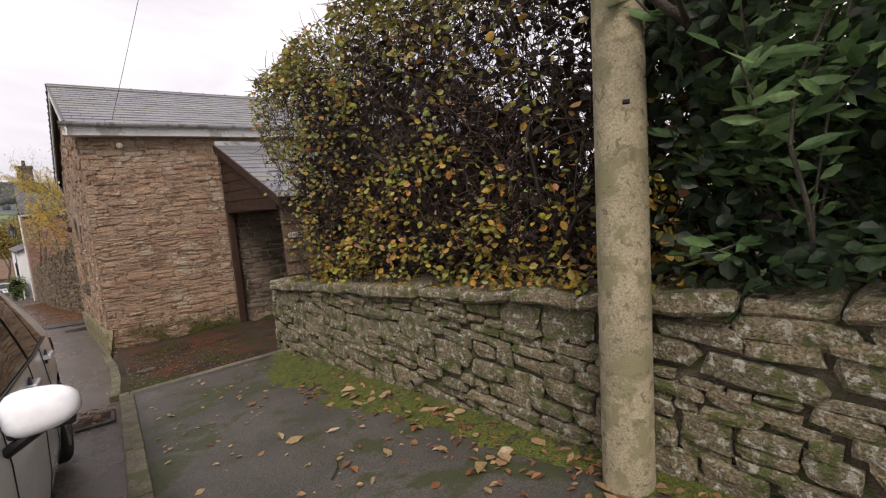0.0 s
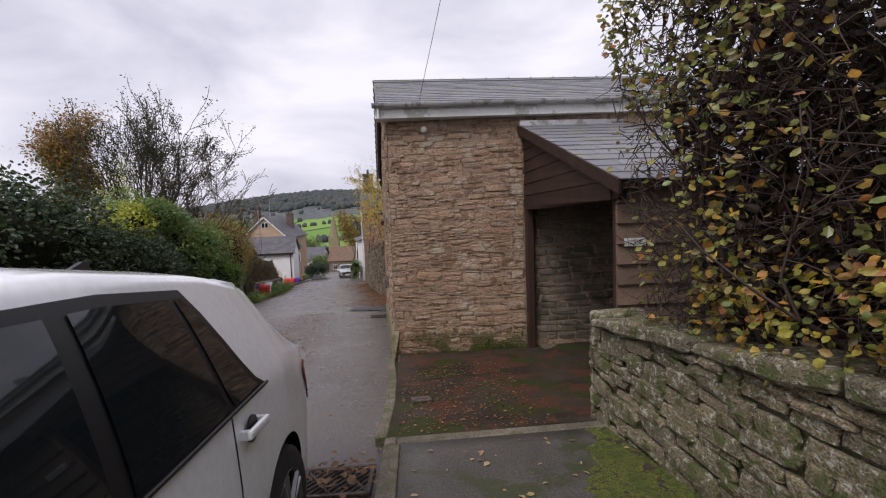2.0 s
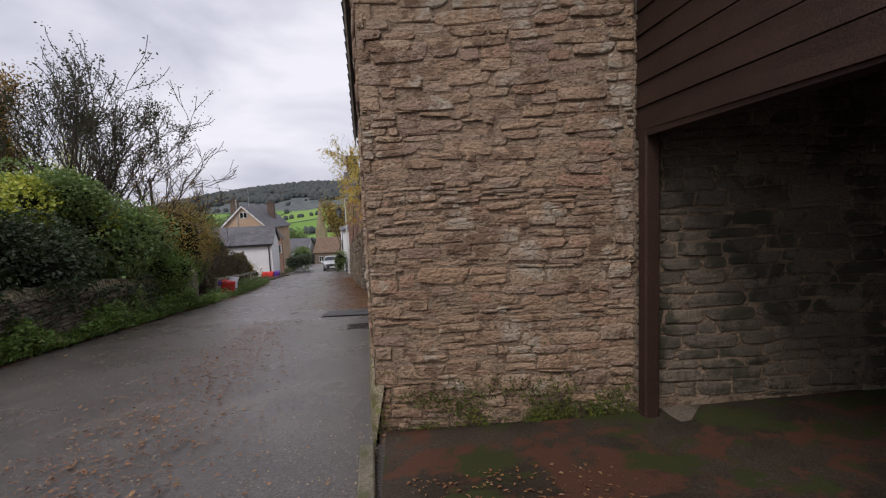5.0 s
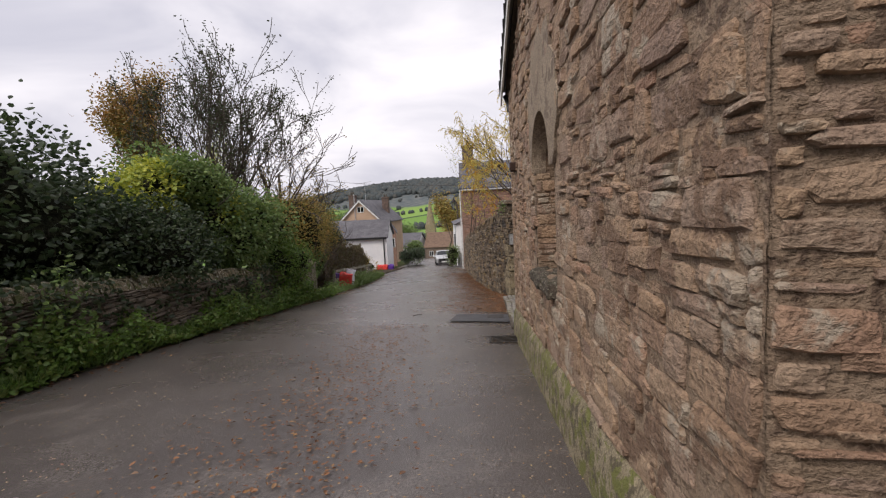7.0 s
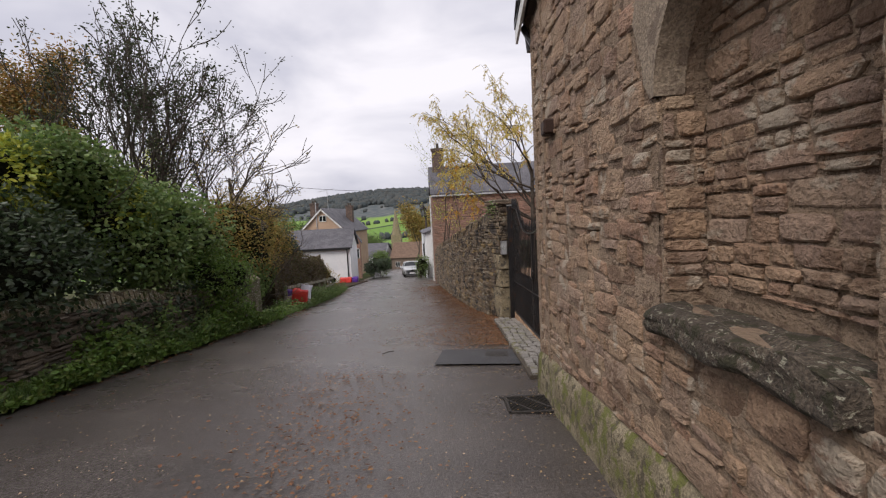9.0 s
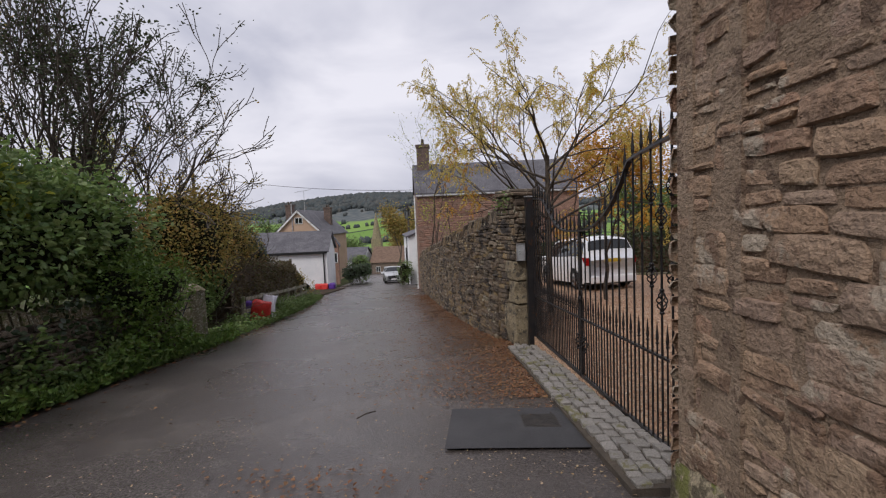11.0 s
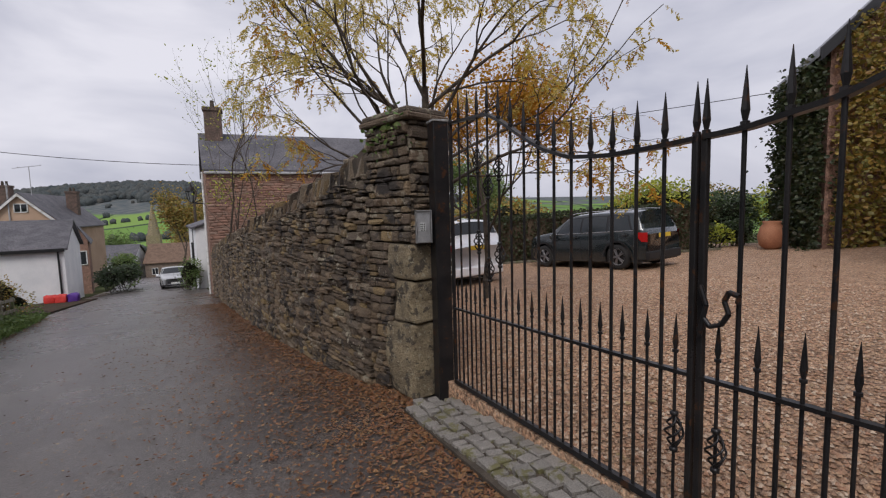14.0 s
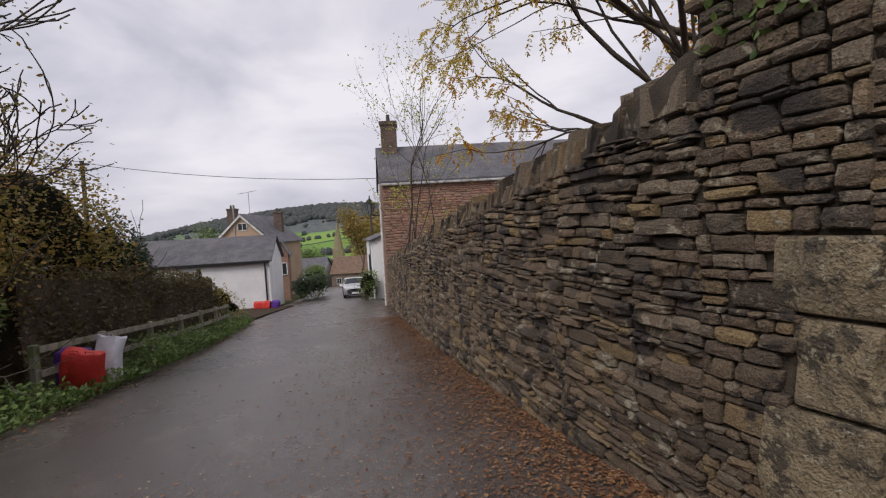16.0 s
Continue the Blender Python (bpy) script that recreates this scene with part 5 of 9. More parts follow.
pole = thing("utility_pole", "stout weathered timber utility pole by the garden wall", "pole")
bm = bmesh.new()
rings = []
for k in range(22):
    z = gz(2, 1.6) - 0.2 + k * 0.4
    rad = 0.125 - 0.0035 * k
    rings.append([bm.verts.new((1.97 - 0.006 * k + rad * (1 + 0.02 * math.sin(3 * a + k)) * math.cos(a), 1.66 + rad * (1 + 0.02 * math.sin(2 * a + k * 0.7)) * math.sin(a), z)) for a in np.linspace(0, 2 * math.pi, 20, endpoint=False)])
for a, b in zip(rings, rings[1:]):
    for i in range(20):
        bm.faces.new((a[i], a[(i + 1) % 20], b[(i + 1) % 20], b[i]))
bm.faces.new(rings[-1])
part("shaft", bm, POLEWOOD, pole, "grey-yellow weathered timber", smooth=True)
part("cable_strap", cyl((1.86, 1.60, 1.9), (1.88, 1.58, 1.9), 0.012), BLACK_PAINT, pole)


def cable(name, a, b, sag, rad, label, n=24):
    pts = [Vector(a).lerp(Vector(b), t) - Vector((0, 0, sag * 4 * t * (1 - t))) for t in np.linspace(0, 1, n)]
    return put(name, mesh_np(name, *polytube([tuple(q) for q in pts], rad, 4)), BLACK_PAINT, label=label, category="cable")


cable("overhead_cable", (0.45, 9.46, 3.06), (1.88, 1.7, 7.6), 0.08, 0.0035, "thin overhead cable from the eaves to the pole")


# ---- vehicles ----
RUBBER = mk("tyre_rubber", [(0.012, 0.012, 0.012), (0.025, 0.024, 0.023)], size=0.2, grain=0.01, rough=0.8, bump=0.3, bsize=0.01)
DARKGLASS = glass_mat("tinted_glass", (0.012, 0.016, 0.018), 0.03, 0.0)
BLACK_TRIM = plain("black_trim", (0.012, 0.012, 0.013), 0.45)
CHROME = plain("chrome", (0.6, 0.6, 0.6), 0.15, 1.0)
ALLOY = plain("alloy_rim", (0.3, 0.3, 0.31), 0.3, 0.8)
RED_LENS = plain("red_lens", (0.35, 0.012, 0.012), 0.12)
CLEAR_LENS = plain("headlamp_lens", (0.5, 0.52, 0.54), 0.1)
PLATE_Y = plain("yellow_plate", (0.65, 0.45, 0.04), 0.4)


def paint(name, col, rough=0.25, metal=0.0):
    m = mk(name, [col, tuple(c * 1.06 for c in col)], size=0.8, grain=0.03, grain_amt=0.04, rough=rough, rough_var=0.06, bump=0.0, metal=metal)
    b = m.node_tree.nodes["Principled BSDF"]
    b.inputs["Coat Weight"].default_value, b.inputs["Coat Roughness"].default_value = 0.8, 0.06
    return m


def car(name, label, m, body, length, width, height, group, top, belt, screens, panes, axles, wheel_r, detail=True, roof_rails=False, plate=None, mirrors=True, clad=False, taper=0.0):
    """A car, nose at +x, built by lofting cross sections; top: centre line height along the length from the nose, as (s, z) pairs."""
    ob = thing(name, label, "car", group, m)
    W = width / 2
    ts, tz = zip(*top)
    sill = wheel_r * 0.62

    def T(s):
        return float(np.interp(s, ts, tz))

    def B(s):
        return min(float(np.interp(s, [p[0] for p in belt], [p[1] for p in belt])), T(s) - 0.03)

    def plan(s):
        return float(np.interp(s, [0, 0.06, 0.18, 0.45, 1.0, length * 0.55, length - 0.7, length - 0.22, length - 0.06, length], [0.62, 0.76, 0.86, 0.95, 0.99, 1.0, 0.98, 0.93, 0.88, 0.78]))

    def bottom(s):
        z = sill if 0.3 < s < length - 0.3 else sill + 0.06
        for a in axles:
            d = abs(s - a)
            R = wheel_r * 1.17
            if d < R:
                z = max(z, wheel_r + math.sqrt(R * R - d * d) * 1.0)
        return z

    def section(s):
        zb, zbelt, zt = bottom(s), B(s), T(s)
        w = W * plan(s)
        pts = []
        for k in np.linspace(0, 1, 7):
            z = zb + (zbelt - zb) * k
            f = float(np.interp(z / height, [0.1, 0.2, 0.38, 0.47, 0.52, 0.66, 0.7], [0.955, 0.985, 1.0, 1.0, 0.992, 0.965, 0.95]))
            pts.append((w * f, z))
        cab = min(1.0, max(0.0, (zt - zbelt - 0.03) / (height * 0.27)))
        ye = w * (0.93 - 0.17 * cab) * (1 - taper * float(np.interp(s, [length - 1.7, length - 0.9, length - 0.35], [0, 0.3, 1])))
        ze = zt - 0.012 - 0.045 * cab
        y0, z0 = pts[-1]
        for k in (0.12, 0.4, 0.7, 0.93):
            bow = 0.016 * math.sin(math.pi * k) * cab
            pts.append((y0 + (ye - y0) * k + bow, z0 + (ze - z0) * k))
        for k in (0.0, 0.12, 0.35, 0.68, 1.0):
            pts.append((ye * (1 - k) - 0.0, ze + (zt - ze) * (1 - (1 - k) ** 2.4)))
        return pts
    fine = sorted(set([round(v, 3) for v in np.concatenate([np.linspace(0, length, 44)] + [np.linspace(a - wheel_r * 1.17, a + wheel_r * 1.17, 17) for a in axles])]))
    secs = [section(s) for s in fine]
    n = len(secs[0])
    V, F = [], []
    for s, sec in zip(fine, secs):
        V += [(-s, y, z) for y, z in sec] + [(-s, -y, z) for y, z in sec]
    for j in range(len(fine) - 1):
        a, b = j * 2 * n, (j + 1) * 2 * n
        for i in range(n - 1):
            F.append((a + i, a + i + 1, b + i + 1, b + i))
            F.append((a + n + i, b + n + i, b + n + i + 1, a + n + i + 1))
    F.append(tuple(range(0, n)) + tuple(range(2 * n - 1, n - 1, -1)))
    e = (len(fine) - 1) * 2 * n
    F.append(tuple(reversed(tuple(range(e, e + n)) + tuple(range(e + 2 * n - 1, e + n - 1, -1)))))
    shell = put("body", mesh_np("body", V, F), body, ob, "glossy painted body shell")
    part("underbody", box((-length + 0.12, -W * 0.86, sill * 0.9), (-0.12, W * 0.86, sill + 0.35)), BLACK_TRIM, ob)

    def side_pt(s, k, off, sg):
        """Point on the cabin side: k from 0 at the belt to 1 at the roof edge."""
        sec = section(s)
        seg = sec[6:11]
        f = k * 4
        i = min(3, int(f))
        y = seg[i][0] + (seg[i + 1][0] - seg[i][0]) * (f - i)
        z = seg[i][1] + (seg[i + 1][1] - seg[i][1]) * (f - i)
        return (-s, sg * (y + off), z + off * 0.3)

    def pane(s0, s1, k0, k1, off, mat, sg, nm, lab="", lean0=0.0, lean1=0.0):
        V, F = [], []
        ns, nk = 9, 5
        for a in range(ns + 1):
            for b in range(nk + 1):
                kk = k0 + (k1 - k0) * b / nk
                s = s0 + lean0 * kk + (s1 + lean1 * kk - s0 - lean0 * kk) * a / ns
                V.append(side_pt(s, kk, off, sg))
        for a in range(ns):
            for b in range(nk):
                q = (a * (nk + 1) + b, (a + 1) * (nk + 1) + b, (a + 1) * (nk + 1) + b + 1, a * (nk + 1) + b + 1)
                F.append(q if sg < 0 else q[::-1])
        return put(nm, mesh_np(nm, V, F), mat, ob, lab)
    lo_s = min(p[0] for p in panes) - 0.05
    hi_s = max(p[1] for p in panes) + 0.05
    for sg in (1, -1):
        pane(lo_s, hi_s, 0.0, 0.97, 0.004, BLACK_TRIM, sg, "window_surround", "black window surround", panes[0][2], panes[-1][3])
        for s0, s1, l0, l1 in panes:
            pane(s0, s1, 0.06, 0.9, 0.009, DARKGLASS, sg, "side_window", "dark tinted glass", l0, l1)

    def top_pane(s0, s1, nm, lab):
        V, F = [], []
        for a in range(7):
            s = s0 + (s1 - s0) * a / 6
            sec = section(s)
            ye, ze = sec[11]
            zt = sec[-1][1]
            for b in np.linspace(-0.97, 0.97, 9):
                z = ze + (zt - ze) * (1 - abs(b) ** 2.4)
                V.append((-s, ye * b, z + 0.012))
        for a in range(6):
            for b in range(8):
                F.append((a * 9 + b, a * 9 + b + 1, (a + 1) * 9 + b + 1, (a + 1) * 9 + b))
        put(nm, mesh_np(nm, V, F), DARKGLASS, ob, lab)
    top_pane(screens[0], screens[1], "windscreen", "dark sloping windscreen")
    top_pane(screens[2], screens[3], "rear_window", "dark rear window")
    for a in axles:
        for sg in (1, -1):
            yw = sg * (W - 0.12)
            bm = bmesh.new()
            prof = [(wheel_r * 0.62, 0.1), (wheel_r * 0.9, 0.105), (wheel_r * 0.98, 0.085), (wheel_r, 0.05), (wheel_r, -0.05), (wheel_r * 0.98, -0.085), (wheel_r * 0.9, -0.1), (wheel_r * 0.6, -0.1)]
            rr = []
            for t in range(28):
                an = 2 * math.pi * t / 28
                rr.append([bm.verts.new((-a + q * math.cos(an), yw + sg * d, wheel_r + q * math.sin(an))) for q, d in prof])
            for t in range(28):
                u, v = rr[t], rr[(t + 1) % 28]
                for k in range(len(prof) - 1):
                    bm.faces.new((u[k], u[k + 1], v[k + 1], v[k]))
            bmesh.ops.recalc_face_normals(bm, faces=bm.faces[:])
            tyre = part("tyre", bm, RUBBER, ob, smooth=True)
            bm = cyl((-a, yw + sg * 0.03, wheel_r), (-a, yw + sg * 0.055, wheel_r), wheel_r * 0.64, n=24)
            disc = part("wheel_disc", bm, BLACK_TRIM, tyre)
            bms = [cyl((-a, yw + sg * 0.05, wheel_r), (-a, yw + sg * 0.105, wheel_r), 0.045, n=12)]
            for t in range(10):
                an = 2 * math.pi * (t // 2) / 5 + (0.14 if t % 2 else -0.14)
                p0 = (-a + 0.03 * math.cos(an), yw + sg * 0.09, wheel_r + 0.03 * math.sin(an))
                p1 = (-a + wheel_r * 0.63 * math.cos(an), yw + sg * 0.095, wheel_r + wheel_r * 0.63 * math.sin(an))
                bms.append(cyl(p0, p1, 0.022, 0.017, n=6))
            ring = bmesh.new()
            rr = []
            for t in range(28):
                an = 2 * math.pi * t / 28
                rr.append([ring.verts.new((-a + q * math.cos(an), yw + sg * d, wheel_r + q * math.sin(an))) for q, d in ((wheel_r * 0.6, 0.09), (wheel_r * 0.65, 0.105), (wheel_r * 0.65, 0.04))])
            for t in range(28):
                for k in range(2):
                    ring.faces.new((rr[t][k], rr[t][k + 1], rr[(t + 1) % 28][k + 1], rr[(t + 1) % 28][k]))
            bms.append(ring)
            part("rim", join(*bms), ALLOY, tyre, "five-spoke alloy rim")
            if clad:
                V, F = [], []
                for t in range(17):
                    an = math.pi * t / 16
                    for q in (1.15, 1.3):
                        V.append((-a + wheel_r * q * math.cos(an), sg * (W + 0.006), wheel_r + wheel_r * q * math.sin(an)))
                for t in range(16):
                    F.append((2 * t, 2 * t + 1, 2 * t + 3, 2 * t + 2))
                put("arch_trim", mesh_np("arch_trim", V, F), BLACK_TRIM, ob)
    # lights, plate, handles, mirrors
    L = length
    for sg in (1, -1):
        zt = float(np.interp(L - 0.08, [p[0] for p in belt], [p[1] for p in belt]))
        V, F = [], []
        for a in range(9):
            s = L - 0.26 + 0.258 * a / 8
            sec = section(s)[0:7]
            top_z = zt - 0.05 - 0.02 * a / 8
            low_z = top_z - 0.04 - 0.2 * min(1.0, a / 5)
            for b in range(6):
                z = low_z + (top_z - low_z) * b / 5
                y = float(np.interp(z, [q[1] for q in sec], [q[0] for q in sec])) + 0.01
                V.append((-s - 0.012 * (a == 8), sg * y, z))
        for a in range(8):
            for b in range(5):
                q = (a * 6 + b, (a + 1) * 6 + b, (a + 1) * 6 + b + 1, a * 6 + b + 1)
                F.append(q if sg < 0 else q[::-1])
        put("tail_light", mesh_np("tail_light", V, F), RED_LENS, ob, "red tail light")
        wf = W * plan(0.12)
        bm = bmesh.new()
        o = [(-0.02, sg * wf * 0.55, 0.62), (-0.1, sg * (wf * 0.96), 0.66), (-0.42, sg * (W * plan(0.42) + 0.004), 0.76), (-0.4, sg * (W * plan(0.4) + 0.006), 0.66), (-0.1, sg * (wf * 0.98), 0.53), (-0.005, sg * wf * 0.58, 0.53)]
        vv = [bm.verts.new(p) for p in o]
        bm.faces.new(vv)
        bmesh.ops.solidify(bm, geom=bm.faces[:], thickness=0.02)
        part("headlight", bm, CLEAR_LENS, ob)
        if mirrors:
            s = panes[0][0] - 0.02 if panes[0][0] > 1.2 else panes[0][0]
            s += 0.06
            ym = sg * (W * 0.96)
            zc = B(s) - 0.02
            bm = bmesh.new()
            bmesh.ops.create_uvsphere(bm, u_segments=18, v_segments=12, radius=1.0)
            for v in bm.verts:
                x, y, z = v.co
                sx = 0.062 if x > 0 else 0.03
                v.co = Vector((sx * math.copysign(abs(x) ** 0.8, x), 0.128 * math.copysign(abs(y) ** 0.72, y), 0.092 * math.copysign(abs(z) ** 0.75, z) * (1.0 - 0.22 * y * sg)))
            mir = part("door_mirror", bm, body, ob, "rounded painted mirror cap", smooth=True, m=Matrix.Translation((-s, ym + sg * 0.155, zc - 0.02)))
            part("mirror_base", join(box((-0.05, -0.115, -0.09), (0.03, 0.1, -0.045), 0.015, 2), cyl((0, 0, -0.06), (0, -sg * 0.13, -0.14), 0.03, 0.022, n=8)), BLACK_TRIM, mir, "black mirror foot")
            part("mirror_glass", box((-0.036, -0.1, -0.05), (-0.031, 0.1, 0.05)), CHROME, mir)
        if detail:
            for hs in (panes[0][1] - 0.12, panes[-1][1] - 0.18):
                zz = B(hs) - 0.1
                sec = section(hs)
                yy = max(q[0] for q in sec) * 0.993
                part("door_handle", join(box((-hs - 0.1, sg * yy - 0.012 + sg * 0.025, zz - 0.018), (-hs + 0.1, sg * yy + 0.012 + sg * 0.025, zz + 0.018), 0.011, 2), box((-hs - 0.095, sg * yy - 0.015, zz - 0.015), (-hs - 0.07, sg * yy + 0.03 * sg, zz + 0.015)), box((-hs + 0.07, sg * yy - 0.015, zz - 0.015), (-hs + 0.095, sg * yy + 0.03 * sg, zz + 0.015))), body, ob)
                part("handle_cup", cyl((-hs, sg * (yy - 0.004), zz - 0.004), (-hs, sg * (yy + 0.004), zz - 0.004), 0.05, n=18), BLACK_TRIM, ob)
            # door shut lines
            for ds in (panes[0][1] + 0.03, panes[1][1] - 0.0 if len(panes) > 1 else panes[0][0], panes[0][0] + 0.1):
                pts = [(-ds - 0.0, sg * (y + 0.0015), z) for y, z in section(ds)[0:7]]
                put("door_seam", mesh_np("door_seam", *polytube(pts, 0.003, 4)), BLACK_TRIM, ob)
            pts = [side_pt(s, 0.0, 0.01, sg) for s in np.linspace(lo_s, hi_s, 24)]
            put("belt_trim", mesh_np("belt_trim", *polytube(pts, 0.008, 5)), CHROME if clad else BLACK_TRIM, ob)
        if roof_rails:
            pts = [(-s, sg * (section(s)[10][0] - 0.04), T(s) + 0.02) for s in np.linspace(panes[0][0] + 0.5, panes[-1][1] - 0.1, 12)]
            put("roof_rail", mesh_np("roof_rail", *polytube(pts, 0.014, 6)), CHROME, ob)
    part("rear_bumper", box((-L - 0.035, -W * 0.82, sill + 0.02), (-L + 0.1, W * 0.82, sill + 0.26), 0.04, 2), BLACK_TRIM if clad else body, ob, smooth=False)
    part("front_grille", box((-0.06, -W * 0.5, sill + 0.1), (0.014, W * 0.5, sill + 0.3), 0.02), BLACK_TRIM, ob)
    for sgn, c in ((-1, PLATE_Y), (1, WHITE)):
        xx = (-L - 0.042, -L - 0.03) if sgn < 0 else (0.014, 0.024)
        zz = plate if (plate and sgn < 0) else sill + 0.16
        part("number_plate", box((xx[0], -0.26, zz - 0.055), (xx[1], 0.26, zz + 0.055), 0.004), c, ob, "number plate")
    return ob


SLOPE = math.atan(0.0983)


def car_pose(x, y, yaw, court=False):
    """Nose's ground point and heading; the car lies on the slope."""
    z = court_z(x, y) if court else gz(x, y)
    n = Vector((-0.03, 0.062, 1) if court else (-0.0177, 0.0983, 1)).normalized()
    f = Vector((math.cos(yaw), math.sin(yaw), 0))
    f = (f - n * f.dot(n)).normalized()
    s = n.cross(f)
    return Matrix(((f.x, s.x, n.x, x), (f.y, s.y, n.y, y), (f.z, s.z, n.z, z), (0, 0, 0, 1)))


WHITE_CAR = paint("white_car_paint", (0.9, 0.915, 0.935))
hatch_top = [(0, 0.66), (0.05, 0.72), (0.3, 0.83), (1.02, 0.985), (1.08, 1.01), (1.72, 1.46), (2.0, 1.52), (2.5, 1.545), (3.2, 1.515), (3.6, 1.465), (3.76, 1.43), (4.02, 1.17), (4.16, 1.03), (4.24, 0.95), (4.28, 0.84)]
hatch_belt = [(0, 0.62), (0.3, 0.78), (1.0, 0.93), (2.5, 0.965), (3.7, 1.01), (4.1, 1.0), (4.28, 0.93)]
white_car = car("white_hatchback", "white hatchback car parked against the kerb", car_pose(-1.2, 1.5, -math.pi / 2), WHITE_CAR, 4.28, 1.79, 1.55, "", hatch_top, hatch_belt, (1.12, 1.68, 3.79, 4.0), [(1.3, 2.3, 0.42, 0.02), (2.37, 2.92, 0.02, -0.1), (2.96, 3.24, -0.1, -0.36)], (0.86, 3.49), 0.316, taper=0.13)
bm = prism([(-3.62, -0.53, 1.445), (-3.85, -0.52, 1.412), (-3.86, -0.52, 1.385), (-3.8, -0.52, 1.33), (-3.66, -0.53, 1.36)], 1.05, (0, 1, 0))
bmesh.ops.bevel(bm, geom=bm.edges[:], offset=0.008, segments=2, affect="EDGES")
part("spoiler", bm, WHITE_CAR, white_car, "painted roof spoiler", smooth=True)
part("roof_fin", prism([(-3.3, -0.012, 1.49), (-3.46, -0.012, 1.56), (-3.5, -0.012, 1.555), (-3.5, -0.012, 1.47)], 0.024, (0, 1, 0)), BLACK_TRIM, white_car, "small roof aerial fin")

# ---- gate pillar and lane wall ----
LW = [(-0.66, 21.7), (-0.9, 22.4), (-1.25, 23.7), (-1.6, 25.5), (-2.0, 27.7), (-3.0, 34.5), (-4.0, 41.8)]
lane_wall = thing("lane_wall", "high dark drystone wall with upright coping along the lane", "wall")


def lw_top(y):
    return gz(-1.5, y) + float(np.interp(y, [21.7, 22.4, 22.45, 24, 28, 42], [2.62, 2.62, 2.3, 2.2, 2.1, 1.95]))


for k in range(len(LW) - 1):
    (xa, ya), (xb, yb) = LW[k], LW[k + 1]
    d = np.array([xb - xa, yb - ya])
    ln = float(np.linalg.norm(d))
    d /= ln
    nn = (-d[1], d[0])
    if k > 0:
        slab("core", [(xa + 0.02, ya), (xb + 0.02, yb), (xb + 0.42, yb), (xa + 0.42, ya)], lambda x, y: gz(x, y) - 0.3, lambda x, y: lw_top(y) - 0.02, DARK_JOINT, lane_wall)
    y_of = lambda s, ya=ya, d=d: ya + d[1] * s
    if k == 0:
        continue
    stats.append(rubble(lane_wall, (xa, ya), d, ln, lambda s: gz(-1.5, y_of(s)) - 0.04, lambda s: lw_top(y_of(s)), nn, WSTONE, WSTONE_J, hs=(0.022, 0.1), ws=(0.07, 0.36) if k < 4 else (0.2, 0.5), relief=(0.012, 0.07), near=lambda s, z: k == 1, seed=40 + k, gap=0.007, wave=0.03))
# upright coping stones
r = np.random.default_rng(47)
y = 22.5
while y < 41.5:
    w = r.uniform(0.05, 0.12)
    x = float(np.interp(y, [q[1] for q in LW], [q[0] for q in LW]))
    h = r.uniform(0.14, 0.33)
    dl = r.uniform(-0.22, 0.22)
    zt = lw_top(y)
    bm = prism([(x - 0.03 + r.uniform(-0.02, 0.03), y, zt - 0.03), (x + 0.4, y, zt - 0.03), (x + 0.38, y + dl * 0.3, zt + h * r.uniform(0.7, 1.0)), (x + 0.2, y + dl * 0.3, zt + h), (x + r.uniform(-0.01, 0.05), y + dl * 0.3, zt + h * r.uniform(0.6, 0.95))], w, (0, 1, dl))
    part("coping_stone", bm, WSTONE, lane_wall)
    y += w + r.uniform(0.004, 0.02) + (0.06 if y > 30 else 0)

pillar = thing("gate_pillar", "tall drystone gate pillar with pale dressed quoins", "pillar")
PA, PB = np.array([-0.66, 21.7]), np.array([-0.9, 22.42])
pd = (PB - PA) / np.linalg.norm(PB - PA)
slab("core", [(PA[0] + 0.02, PA[1] + 0.02), (-0.18, 21.9), (-0.4, 22.6), (PB[0] + 0.02, PB[1])], lambda x, y: gz(x, y) - 0.3, 0.74, DARK_JOINT, pillar)


def quoin_w(z):
    h = z - gz(-0.7, 22)
    return 0.42 if h < 0.72 else 0.3 if h < 1.15 else 0.37 if h < 1.5 else 0.0


stats.append(rubble(pillar, PA, pd, float(np.linalg.norm(PB - PA)), lambda s: gz(-0.7, 22), lambda s: 0.72, (-pd[1], pd[0]), WSTONE, WSTONE_J, hs=(0.035, 0.12), ws=(0.08, 0.24), relief=(0.015, 0.045), skip=lambda s, z, hw: s < quoin_w(z) - 0.01, seed=51, gap=0.01))
q2 = np.array([-0.18 - PA[0], 0.2])
q2n = q2 / np.linalg.norm(q2)
stats.append(rubble(pillar, PA, q2n, float(np.linalg.norm(q2)), lambda s: gz(-0.7, 22) + (1.5 if s < 0.3 else 0), lambda s: 0.72, (q2n[1], -q2n[0]), WSTONE, WSTONE_J, hs=(0.05, 0.13), ws=(0.14, 0.36), relief=(0.02, 0.06), seed=52, gap=0.01))
QUOIN = mk("dressed_buff_quoin", [(0.19, 0.15, 0.095), (0.32, 0.255, 0.155)], size=0.18, grain=0.016, grain_amt=0.24, rough=0.85, bump=1.0, bsize=0.07, bump_dist=0.035, patch=((0.085, 0.07, 0.05), 0.28, 0.12), patch2=((0.38, 0.34, 0.24), 0.12, 0.04))
ang = math.atan2(pd[0], pd[1])
